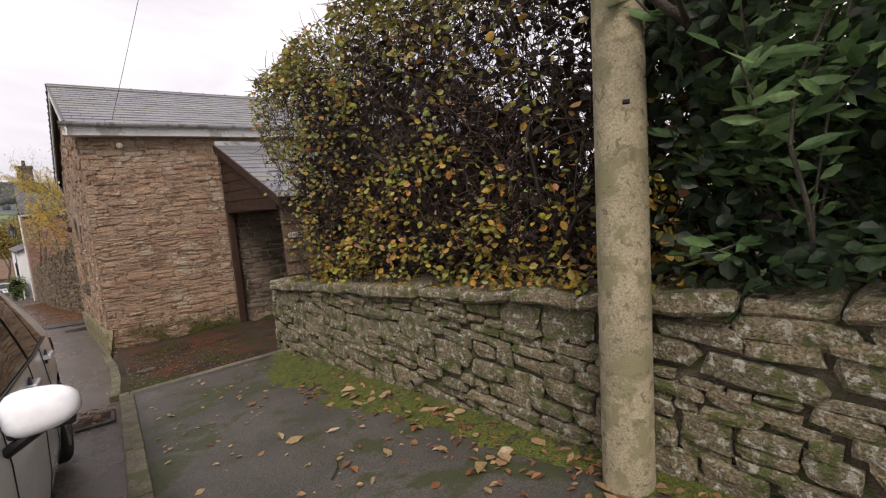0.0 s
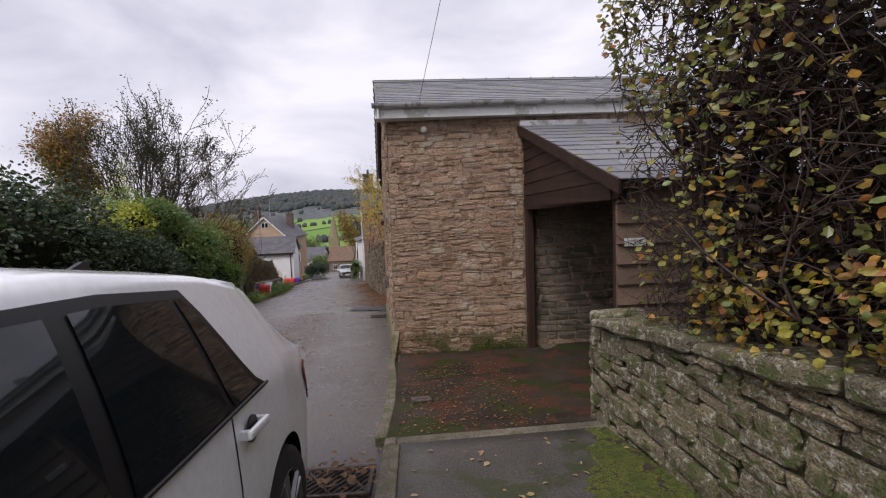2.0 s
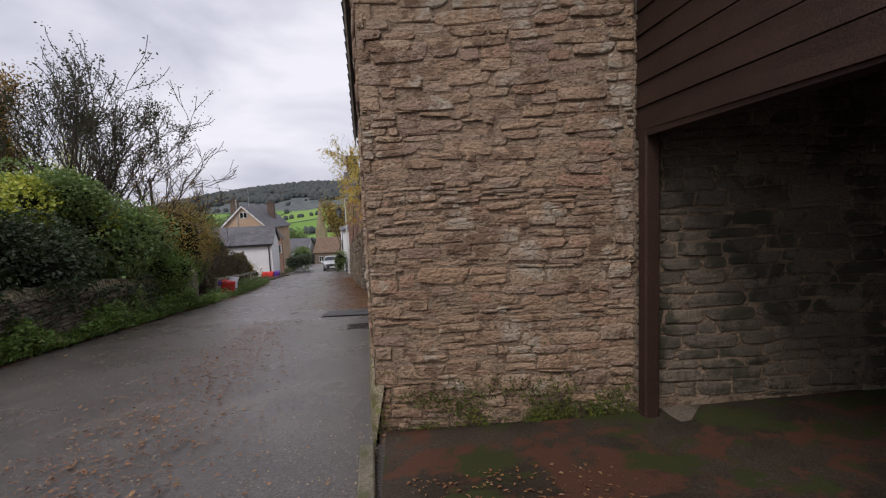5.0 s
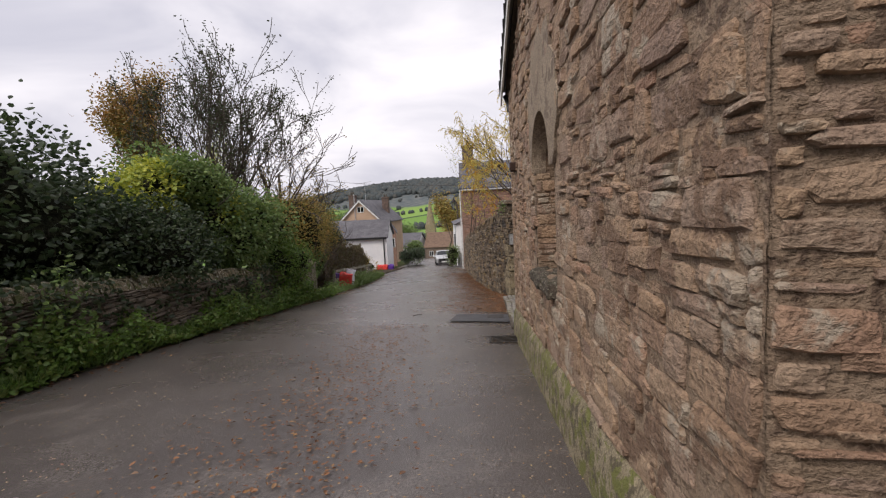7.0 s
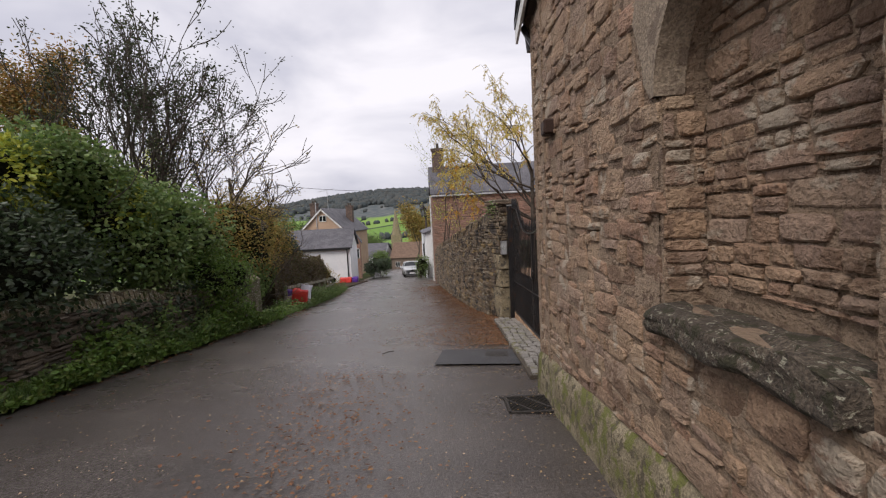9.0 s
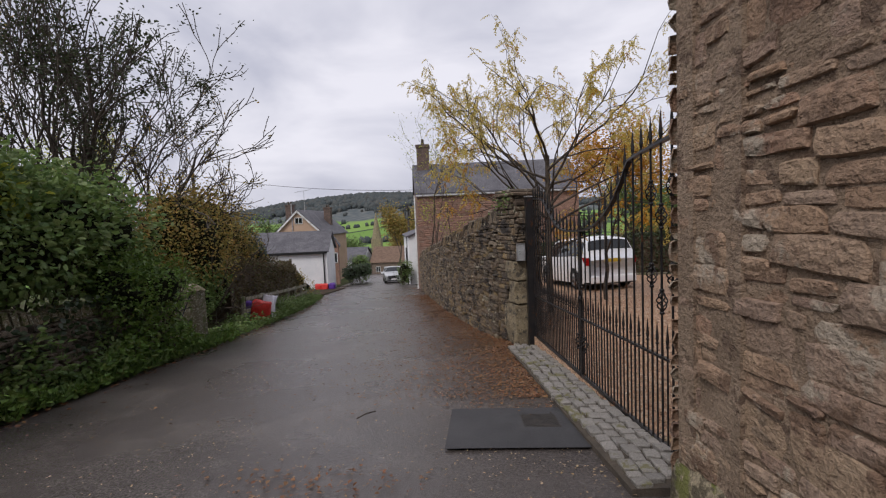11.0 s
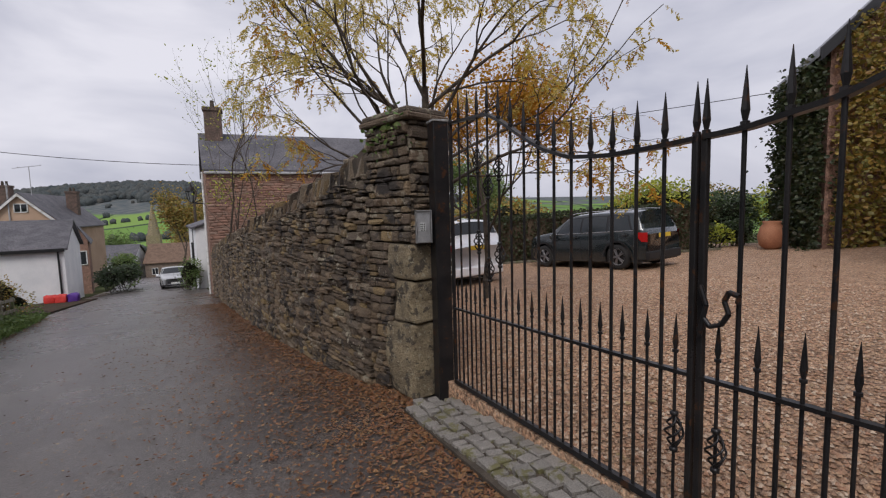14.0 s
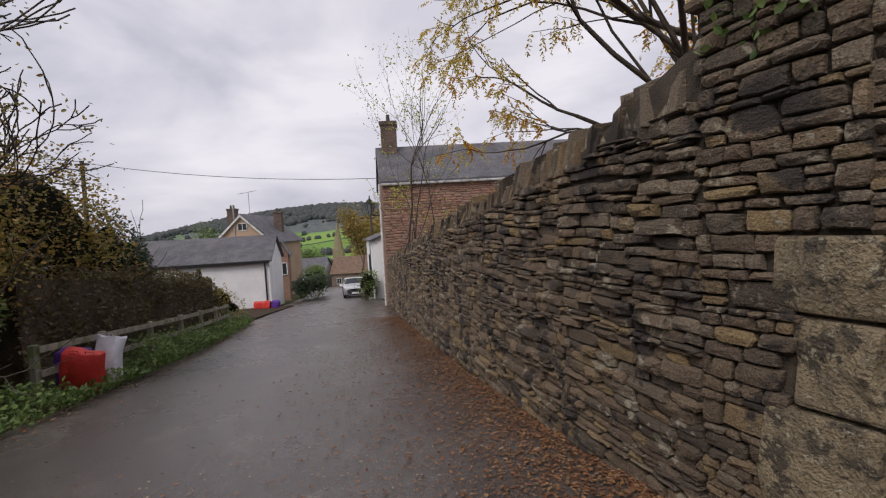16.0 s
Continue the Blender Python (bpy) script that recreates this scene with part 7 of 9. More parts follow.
put("amber_foliage", mesh_np("amber_foliage", *leaves(cs[amb], 0.046, rt, droop=0.1, out=ov2[amb], aspect=0.4, fold=0.1), smooth=False), ORANGE_LEAF, locust, "amber lower leaflets", kind="stuff")
cs, ov2 = cs[~amb], ov2[~amb]
put("pinnate_foliage", mesh_np("pinnate_foliage", *leaves(cs, 0.042, rt, droop=0.1, out=ov2, aspect=0.4, fold=0.1), smooth=False), YELLOW_LEAF, locust, "sparse yellow pinnate leaflets", kind="stuff")

amber, _, _ = tree("amber_tree", "small tree with dense amber-orange foliage behind the gate pillar", (2.2, 25.6, court_z(2.2, 25.6)), np.random.default_rng(83), 1, 1.75, 0.06, 4, ORANGE_LEAF, 0.07, 8500, BARK, spread=0.55, shrink=0.66, jit=0.2)
tree("court_tree", "dark green broadleaf tree beyond the court", (8.2, 36.0, court_z(8.2, 36)), np.random.default_rng(84), 1, 1.9, 0.13, 4, GREEN_LEAF, 0.12, 6500, BARK, spread=0.55, shrink=0.72, jit=0.25)
tree("court_tree", "spreading green tree behind the clipped hedge", (13.5, 46.0, court_z(13, 44)), np.random.default_rng(85), 1, 2.0, 0.13, 4, GREEN_LEAF, 0.18, 5000, BARK, spread=0.75, lift=0.02, shrink=0.72, jit=0.3)
tree("lane_tree", "small nearly bare tree beside the brick cottage", (-2.2, 33.0, gz(-2.2, 33.0)), np.random.default_rng(86), 2, 2.5, 0.075, 4, LIME_LEAF, 0.075, 1100, BARK, spread=0.6, shrink=0.74, jit=0.1)


# near-black core colour stands for the shade inside a bush
SHADE = mk("bush_core_shade", [(0.012, 0.014, 0.008), (0.025, 0.026, 0.014)], size=0.2, grain=0.03, grain_amt=0.6, rough=1.0, bump=1.0, bsize=0.06, bump_dist=0.06, spec=0.1)


def bush(name, label, centre, rad, n, mat, size, seed, lobes=9, category="shrub", stems=True, mat2=None, aspect=0.6):
    """Leaves in uneven lobes round a few stems."""
    rg = np.random.default_rng(seed)
    ob = thing(name, label, category)
    c, R = np.array(centre, float), np.array(rad, float)
    lob = rg.normal(size=(lobes, 3))
    lob /= np.linalg.norm(lob, axis=1, keepdims=True)
    lob[:, 2] = np.abs(lob[:, 2]) * 1.1 - 0.25
    lr = rg.uniform(0.35, 0.6, lobes)
    k = rg.integers(0, lobes, n)
    d = rg.normal(size=(n, 3))
    d /= np.linalg.norm(d, axis=1, keepdims=True)
    lump = np.array([noise.noise(Vector((a * 2.6 + b, c2 * 2.6, e * 2.6))) for (a, c2, e), b in zip(d, k * 3.7)])
    rr = lr[k] * (1.08 - np.abs(rg.normal(size=n)) * 0.2 + 0.28 * lump + (rg.random(n) < 0.1) * rg.exponential(0.13, n))
    P = c + (lob[k] * 0.62 + d * rr[:, None]) * R
    out = d * 0.7
    lv = leaves(P, size, rg, droop=0.2, out=out, aspect=aspect)
    if mat2 is not None:
        pick = rg.random(lobes) < 0.42
        m2 = pick[k]
        put("foliage", mesh_np("foliage", *leaves(P[~m2], size, rg, droop=0.2, out=out[~m2], aspect=aspect), smooth=False), mat, ob, kind="stuff")
        put("young_foliage", mesh_np("young_foliage", *leaves(P[m2], size, rg, droop=0.2, out=out[m2], aspect=aspect), smooth=False), mat2, ob, kind="stuff")
    else:
        put("foliage", mesh_np("foliage", *lv, smooth=False), mat, ob, kind="stuff")
    # added solid lobes block the view through and carry the painted inner shade
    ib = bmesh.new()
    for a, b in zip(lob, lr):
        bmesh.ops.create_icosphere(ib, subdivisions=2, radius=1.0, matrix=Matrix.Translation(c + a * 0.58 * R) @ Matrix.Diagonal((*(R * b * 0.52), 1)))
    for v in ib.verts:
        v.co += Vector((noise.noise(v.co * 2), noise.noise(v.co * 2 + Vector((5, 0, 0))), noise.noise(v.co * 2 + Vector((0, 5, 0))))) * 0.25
    part("shaded_heart", ib, SHADE, ob, "lumpy dark core, inner shade put into its colour")
    if stems:
        segs = []
        for i in range(7):
            grow(rg, (c[0] + rg.normal() * R[0] * 0.2, c[1] + rg.normal() * R[1] * 0.2, c[2] - R[2] * 0.95), (rg.normal() * 0.4, rg.normal() * 0.4, 1), R[2] * 0.75, 0.03, 2, spread=0.7, shrink=0.6, segs=segs, tips=[])
        put("stem_cluster", mesh_np("stem_cluster", *tubes(segs, 4)), BARK, ob, kind="stuff")
    return ob


bush("rounded_shrub", "bright green rounded shrub above the clipped hedge", (16.6, 34.5, -0.9), (2.8, 2.2, 2.0), 3800, LIME_LEAF, 0.16, 91)
bush("rounded_shrub", "rounded green shrub by the court path", (13.6, 29.0, court_z(13.6, 29) + 0.4), (0.5, 0.5, 0.45), 900, LIME_LEAF, 0.1, 92)
bush("rounded_shrub", "dark shrub beside the court path", (14.3, 28.7, court_z(14.3, 28.7) + 0.45), (0.5, 0.6, 0.6), 1100, EVERGREEN, 0.1, 93)

bush("court_shrub", "dense dark shrubs closing the end of the court", (3.5, 43.5, -1.6), (5.0, 2.0, 2.4), 5000, EVERGREEN, 0.2, 201, lobes=14)
bush("court_shrub", "olive shrubs beyond the clipped hedge", (12.0, 41.5, -1.5), (4.5, 2.2, 2.1), 5000, OLIVE_LEAF, 0.2, 202, lobes=14)
bush("court_shrub", "mixed green shrubs in the garden beyond", (26.0, 40.0, -2.0), (5.0, 3.0, 2.6), 5000, GREEN_LEAF, 0.22, 203, lobes=14)
bush("court_shrub", "brown autumn shrubs in the garden beyond", (32.0, 44.0, -1.8), (6.0, 3.0, 3.2), 5000, OLIVE_LEAF, 0.25, 204, lobes=14)

bush("court_shrub", "clipped dark shrubs beyond the gravel", (21.5, 35.0, -1.2), (3.6, 1.6, 1.9), 6000, EVERGREEN, 0.17, 205, lobes=14)
bush("court_shrub", "bright green shrubs beyond the gravel", (26.0, 33.0, -1.0), (3.2, 2.0, 2.3), 6000, LIME_LEAF, 0.18, 206, lobes=13)

# terracotta pot
bm = bmesh.new()
V, F = lathe([(0.2, 0), (0.34, 0.12), (0.4, 0.42), (0.33, 0.72), (0.24, 0.85), (0.28, 0.93), (0.24, 0.93), (0.2, 0.8)], 20)
pot = thing("terracotta_pot", "large terracotta urn standing beside the ivied house", "pot", m=Matrix.Translation((13.2, 26.9, court_z(13.2, 26.9))) @ Matrix.Scale(0.95, 4))
put("urn", mesh_np("urn", V, F), mk("terracotta", [(0.3, 0.12, 0.06), (0.38, 0.17, 0.09)], size=0.3, rough=0.85, bump=0.2), pot)

# ivied house at the court's east side
ih = thing("ivied_house", "stone house thick with autumn creeper, dark slate verge", "house")
hx, hy = 13.4, 25.6
eave = 4.4
slab("wall", [(hx, hy), (hx + 9, hy - 4), (hx + 12.5, hy - 0.6), (hx + 3.6, hy + 3.4)], -3.2, eave, BRICK_FAR, ih)
part("gable", prism([(hx, hy, eave), (hx + 9, hy - 4, eave), (hx + 4.5, hy - 2, eave + 4.4)], 0.3, (0.727, 0.687, 0)), BRICK_FAR, ih, "stone gable")
for s0, s1 in (((hx - 0.55, hy + 0.0, eave - 0.55), (hx + 4.5, hy - 2.25, eave + 4.5)), ((hx + 9.5, hy - 4.5, eave - 0.55), (hx + 4.5, hy - 2.25, eave + 4.5))):
    a, b = Vector(s0), Vector(s1)
    part("roof", prism([tuple(a), tuple(b), (b.x, b.y, b.z + 0.22), (a.x, a.y, a.z + 0.22)], 4.9, (0.727, 0.687, 0)), SLATE, ih, "dark slate roof slope")
    part("bargeboard", prism([(a.x, a.y - 0.03, a.z - 0.12), (b.x, b.y - 0.03, b.z - 0.12), (b.x, b.y - 0.03, b.z + 0.24), (a.x, a.y - 0.03, a.z + 0.24)], 0.06, (-0.38, -0.92, 0)), BLACK_TRIM, ih, "black bargeboard")
rg = np.random.default_rng(95)
n = 24000
t, u = rg.random(n), rg.random(n)
P = np.stack([hx + t * 8.8, hy - t * 3.95 - 0.12 - rg.exponential(0.2, n), -2.5 + u * 7.6], 1)
lim = eave + 0.2 + 4.2 * (1 - np.abs(t * 8.8 / 4.5 - 1))
keep = (np.array([noise.noise(Vector(a) * 0.4) for a in P]) > -0.75) & (P[:, 2] < lim)
P = P[keep]
gr = np.array([noise.noise(Vector(a) * 0.5 + Vector((7, 0, 0))) for a in P]) > 0.0
o1 = np.array([[-0.3, -0.8, 0]])
put("creeper", mesh_np("creeper", *leaves(P[gr], 0.13, rg, out=o1, aspect=0.8), smooth=False), OLIVE_LEAF, ih, "mottled autumn creeper", kind="stuff")
put("ivy", mesh_np("ivy", *leaves(P[~gr], 0.13, rg, out=o1, aspect=0.8), smooth=False), HEDGE_DARK, ih, "dark green ivy", kind="stuff")
t, u = rg.random(11000), rg.random(11000)
P = np.stack([hx - 0.1 + t * 3.6 - rg.exponential(0.2, 11000), hy + t * 3.4, -2.5 + u * 6.5], 1)
put("side_creeper", mesh_np("side_creeper", *leaves(P, 0.13, rg, out=np.array([[-0.8, 0.2, 0]]), aspect=0.8), smooth=False), HEDGE_DARK, ih, kind="stuff")
cable("overhead_cable", (hx + 0.4, hy - 0.1, 3.2), (1.0, 62.0, 5.0), 0.3, 0.012, "thin overhead cable crossing the court")

# ---- west side of the lane ----
def left_wall_x(y):
    return lane_left(y) - 0.42


ret = thing("retaining_wall", "overgrown drystone retaining wall with upright coping", "wall")
ly0, ly1 = 4.0, 22.6
ys = np.linspace(ly0, ly1, 7)
for k in range(6):
    ya, yb = ys[k], ys[k + 1]
    xa, xb = left_wall_x(ya), left_wall_x(yb)
    slab("core", [(xa - 0.02, ya), (xb - 0.02, yb), (xb - 0.5, yb), (xa - 0.5, ya)], lambda x, y: gz(x, y) - 0.3, lambda x, y: gz(x, y) + 1.02, DARK_JOINT, ret)
    d = np.array([xb - xa, yb - ya])
    ln = float(np.linalg.norm(d))
    d /= ln
    stats.append(rubble(ret, (xa, ya), d, ln, lambda s: gz(-7, ya + d[1] * s) - 0.05, lambda s: gz(-7, ya + d[1] * s) + 1.0, (d[1], -d[0]), RETAIN, RETAIN, hs=(0.035, 0.09), ws=(0.14, 0.5), relief=(0.03, 0.09), near=lambda s, z: k == 3, seed=100 + k, gap=0.012))
r = np.random.default_rng(107)
y = 9.0
while y < ly1:
    w = r.uniform(0.05, 0.11)
    x = left_wall_x(y)
    z = gz(x, y) + 1.0
    h = r.uniform(0.14, 0.26)
    bm = prism([(x + 0.03, y, z), (x - 0.4, y, z), (x - 0.36, y, z + h * 0.9), (x - 0.18, y, z + h), (x - 0.01, y, z + h * r.uniform(0.6, 1))], w, (0, 1, r.uniform(-0.15, 0.15)))
    part("coping_stone", bm, MOSSY, ret)
    y += w + r.uniform(0.01, 0.05)

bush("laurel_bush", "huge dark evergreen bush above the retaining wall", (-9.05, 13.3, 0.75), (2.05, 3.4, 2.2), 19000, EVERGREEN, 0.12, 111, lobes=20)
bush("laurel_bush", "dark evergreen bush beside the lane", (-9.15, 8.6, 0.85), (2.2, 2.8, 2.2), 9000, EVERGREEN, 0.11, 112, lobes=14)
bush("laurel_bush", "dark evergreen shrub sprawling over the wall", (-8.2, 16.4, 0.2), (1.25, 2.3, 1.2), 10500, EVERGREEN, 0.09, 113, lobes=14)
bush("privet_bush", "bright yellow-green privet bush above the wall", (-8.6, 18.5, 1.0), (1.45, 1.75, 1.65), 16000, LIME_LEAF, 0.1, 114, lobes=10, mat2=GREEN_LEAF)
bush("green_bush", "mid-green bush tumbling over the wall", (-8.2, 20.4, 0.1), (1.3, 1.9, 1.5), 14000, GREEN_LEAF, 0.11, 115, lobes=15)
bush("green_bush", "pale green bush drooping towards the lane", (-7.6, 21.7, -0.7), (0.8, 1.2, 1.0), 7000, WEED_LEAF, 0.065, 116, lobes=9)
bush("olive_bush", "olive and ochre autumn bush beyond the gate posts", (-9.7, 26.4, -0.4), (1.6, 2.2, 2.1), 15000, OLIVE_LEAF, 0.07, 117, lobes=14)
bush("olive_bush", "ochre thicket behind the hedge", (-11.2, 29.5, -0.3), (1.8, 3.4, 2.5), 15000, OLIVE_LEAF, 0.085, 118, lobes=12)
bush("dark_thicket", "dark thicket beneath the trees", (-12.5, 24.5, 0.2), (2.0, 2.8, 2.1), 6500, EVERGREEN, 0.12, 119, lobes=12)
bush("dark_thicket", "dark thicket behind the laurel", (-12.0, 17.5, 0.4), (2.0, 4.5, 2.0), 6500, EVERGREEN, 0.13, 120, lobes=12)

bush("dark_conifer", "narrow dark evergreen rising behind the hedge", (-10.9, 33.0, -1.3), (0.9, 1.2, 2.1), 8000, EVERGREEN, 0.08, 128, lobes=12)
bush("green_bush", "leafy green shrub beside the stone gate post", (-9.0, 26.0, -1.5), (0.8, 1.2, 1.3), 7000, GREEN_LEAF, 0.08, 127, lobes=10)
tree("russet_tree", "tall tree with olive leaves turning russet at the top", (-18.3, 27.5, -1.2), np.random.default_rng(121), 1, 2.75, 0.17, 5, OLIVE_LEAF, 0.13, 17000, BARK, spread=0.24, lift=0.22, shrink=0.76, jit=0.3, upper=(RUSSET, 0.5), least=0.012)
tree("bare_tree", "many-stemmed dark tree, nearly bare", (-13.0, 26.6, -1.4), np.random.default_rng(122), 9, 2.75, 0.15, 5, HEDGE_DARK, 0.1, 12000, BARK, spread=0.42, lift=0.08, kids=(2, 3), shrink=0.73, jit=0.12, thin=0.6, least=0.011)
tree("bare_tree", "bare dark tree leaning towards the lane", (-10.8, 26.7, -1.6), np.random.default_rng(123), 5, 2.0, 0.11, 5, OLIVE_LEAF, 0.08, 1500, BARK, spread=0.5, lift=0.03, kids=(2, 3), shrink=0.72, lean=(0.32, 0.1), jit=0.08, least=0.01)
tree("pale_tree", "pale willow-like tree beyond the hedge", (-24, 41, -3), np.random.default_rng(124), 2, 3.0, 0.14, 4, LIME_LEAF, 0.13, 5500, BARK_GREY, spread=0.5, shrink=0.76, jit=0.35)
tree("ochre_tree", "ochre tree far up the bank", (-27, 24, 0), np.random.default_rng(125), 1, 2.6, 0.15, 4, OLIVE_LEAF, 0.18, 5500, BARK, spread=0.55, shrink=0.76, jit=0.4)

# stone gate posts with an iron gate between
for x, y, h, lab in ((-7.85, 23.9, 1.32, "square weathered stone gate post with a pyramid cap"), (-7.75, 22.75, 1.2, "stone gate post half hidden by leaves")):
    gp = thing("stone_gate_post", lab, "gate post", "stone gate posts", Matrix.Translation((x, y, gz(x, y) - 0.1)))
    bm = box((-0.19, -0.19, 0), (0.19, 0.19, h), 0.02, 2)
    bmesh.ops.subdivide_edges(bm, edges=bm.edges[:], cuts=2, use_grid_fill=True)
    for v in bm.verts:
        v.co += Vector((noise.noise(v.co * 4 + Vector((y, 0, 0))), noise.noise(v.co * 4 + Vector((0, y, 0))), 0)) * 0.03
    part("shaft", bm, MOSSY, gp)
    part("cap", cyl((0, 0, h), (0, 0, h + 0.17), 0.32, 0.05, n=4), MOSSY, gp)
fg = thing("field_gate", "dark iron field gate between the stone posts", "gate", m=Matrix.Translation((-7.8, 23.3, gz(-7.8, 23.3))))
for z in (0.2, 0.5, 0.8, 1.05):
    part("rail", cyl((0.02, -0.38, z), (-0.02, 0.42, z), 0.014, n=6), BLACK_PAINT, fg)
part("brace", cyl((0.02, -0.38, 0.2), (-0.02, 0.42, 1.05), 0.014, n=6), BLACK_PAINT, fg)
rnd_sign = thing("round_sign", "round dark house sign on the gate post", "sign", m=Matrix.Translation((-7.53, 22.75, gz(-7.5, 22.75) + 0.95)))
part("disc", cyl((0, 0, 0), (0.025, 0, 0), 0.12, n=24), INK, rnd_sign)
part("ring", cyl((0.022, 0, 0), (0.03, 0, 0), 0.085, n=24), WHITE, rnd_sign)
part("hub", cyl((0.026, 0, 0), (0.034, 0, 0), 0.05, n=24), INK, rnd_sign)

# refuse bags at the roadside
RED_BAG = mk("red_woven_plastic", [(0.55, 0.03, 0.025), (0.66, 0.05, 0.035)], size=0.12, grain=0.008, grain_amt=0.2, rough=0.45, bump=0.5, bsize=0.06, bump_dist=0.02)
PURPLE_BAG = mk("purple_plastic", [(0.09, 0.03, 0.25), (0.13, 0.05, 0.33)], size=0.1, grain=0.01, rough=0.4, bump=0.5, bsize=0.05, bump_dist=0.02)
PALE_BAG = mk("pale_plastic", [(0.6, 0.6, 0.66), (0.7, 0.7, 0.75)], size=0.1, grain=0.01, grain_amt=0.1, rough=0.5, bump=0.4, bsize=0.04, bump_dist=0.02)


def sack(name, label, m, w, d, h, mat, seed, tilt=0.0, open_top=True):
    ob = thing(name, label, "bag", "recycling bags", m @ Matrix.Rotation(tilt, 4, "X"))
    bm = box((-w / 2, -d / 2, 0), (w / 2, d / 2, h), 0.05, 2)
    bmesh.ops.subdivide_edges(bm, edges=bm.edges[:], cuts=2, use_grid_fill=True)
    for v in bm.verts:
        q = Vector((noise.noise(v.co * 5 + Vector((seed, 0, 0))), noise.noise(v.co * 5 + Vector((0, seed, 0))), noise.noise(v.co * 5 + Vector((0, 0, seed)))))
        v.co += q * 0.07 * (0.4 + v.co.z / h)
        v.co.z = max(v.co.z, 0.0)
    part("sack", bm, mat, ob, smooth=True)
    for sg in (-1, 1):
        pts = [(sg * w * 0.28, -d * 0.3, h * 0.95), (sg * w * 0.3, -d * 0.36, h * 1.02), (sg * w * 0.1, -d * 0.36, h * 1.03), (sg * w * 0.08, -d * 0.3, h * 0.96)]
        put("strap", mesh_np("strap", *polytube(pts, 0.006, 5)), mat, ob)
    return ob


bx2, by2 = -8.0, 27.5
sack("red_bag", "bright red woven recycling bag slumped on the verge", Matrix.Translation((bx2 + 0.05, by2, gz(bx2, by2) + 0.0)) @ Matrix.Rotation(0.25, 4, "Z") @ Matrix.Rotation(0.22, 4, "Y"), 0.56, 0.2, 0.74, RED_BAG, 3, 0.3)
sack("purple_bag", "purple plastic bag behind the red bag", Matrix.Translation((bx2 - 0.32, by2 + 0.35, gz(bx2, by2) + 0.0)), 0.4, 0.35, 0.6, PURPLE_BAG, 7)
sack("pale_bag", "crumpled pale bag of papers beside the red bag", Matrix.Translation((bx2 + 0.18, by2 + 0.42, gz(bx2, by2) + 0.0)), 0.34, 0.3, 0.78, PALE_BAG, 11, -0.2)
for i, (x, y, mt, nm, lab) in enumerate(((-11.9, 47.9, RED_BAG, "red_bag", "red recycling bag on the driveway"), (-12.5, 48.3, RED_BAG, "red_bag", "red recycling bag by the garage wall"), (-11.4, 48.0, PURPLE_BAG, "purple_bag", "purple bag beside the red bags"))):
    sack(nm, lab, Matrix.Translation((x, y, gz(x, y) + 0.0)), 0.5, 0.4, 0.45, mt, 20 + i)


# hedge and rail fence along the verge
def verge_place(p):
    q = p.copy()
    q[:, 0] += np.array([lane_left(b) for b in p[:, 1]]) - 0.5
    q[:, 2] += np.array([gz(a, b) for a, b in q[:, :2]])
    return q


clipped_hedge("field_hedge", "brown twiggy field hedge behind a rail fence", (-2.3, 27.4, 0), (-0.75, 38.5, 2.0), 21000, HEDGE_BROWN, 0.075, verge_place, 131, 0.3, 0.42)
fence = thing("rail_fence", "grey weathered post and rail fence before the hedge", "fence")
py = [26.9, 28.6, 30.4, 32.2, 34.0, 35.8, 37.6]
pts = []
for y in py:
    x = lane_left(y) - 0.75
    z = gz(x, y)
    part("post", box((x - 0.05, y - 0.05, z - 0.2), (x + 0.05, y + 0.05, z + 0.85), 0.01), GREYWOOD, fence)
    pts.append((x + 0.065, y, z))
for a, b in zip(pts, pts[1:]):
    for h in (0.42, 0.78):
        bm = prism([(a[0], a[1], a[2] + h - 0.05), (a[0] + 0.03, a[1], a[2] + h - 0.05), (a[0] + 0.03, a[1], a[2] + h + 0.05), (a[0], a[1], a[2] + h + 0.05)], 1.0, (b[0] - a[0], b[1] - a[1], b[2] - a[2]))
        part("rail", bm, GREYWOOD, fence)

# verge plants
rv = np.random.default_rng(141)
n = 3200
yy = rv.uniform(5.0, 22.6, n)
hang = rv.random(n) ** 0.6
xx = np.array([left_wall_x(b) for b in yy]) + 0.1 + rv.random(n) * 0.22 * hang
keep = np.array([noise.noise(Vector((b * 0.8, h * 1.5, 3))) for b, h in zip(yy, hang)]) > -0.12
P = np.stack([xx, yy, gz(xx, yy) + 0.35 + 1.0 * hang], 1)[keep]
put("hanging_ivy", mesh_np("hanging_ivy", *leaves(P, 0.085, rv, droop=0.5, out=np.array([[0.9, 0, 0]]), aspect=0.75), smooth=False), EVERGREEN, label="dark ivy hanging down the retaining wall", category="ivy", kind="stuff")


def verge_weeds(n, y0, y1, off0, off1, size, h, mat, name, label, seed, clump=1.0):
    rg = np.random.default_rng(seed)
    yy = rg.uniform(y0, y1, n)
    xx = np.array([lane_left(b) for b in yy]) - rg.uniform(off0, off1, n)
    dens = np.array([noise.noise(Vector((a * 0.9, b * 0.9, seed))) for a, b in zip(xx, yy)])
    hh = h * np.clip(0.5 + clump * dens * 1.6, 0.12, 1.6)
    keep = dens > -0.45
    xx, yy, hh = xx[keep], yy[keep], hh[keep]
    P = np.stack([xx, yy, gz(xx, yy) + 0.01 + hh * rg.random(len(xx))], 1)
    put(name, mesh_np(name, *leaves(P, size, rg, droop=-0.1, aspect=0.6), smooth=False), mat, label=label, category="weeds", kind="stuff")


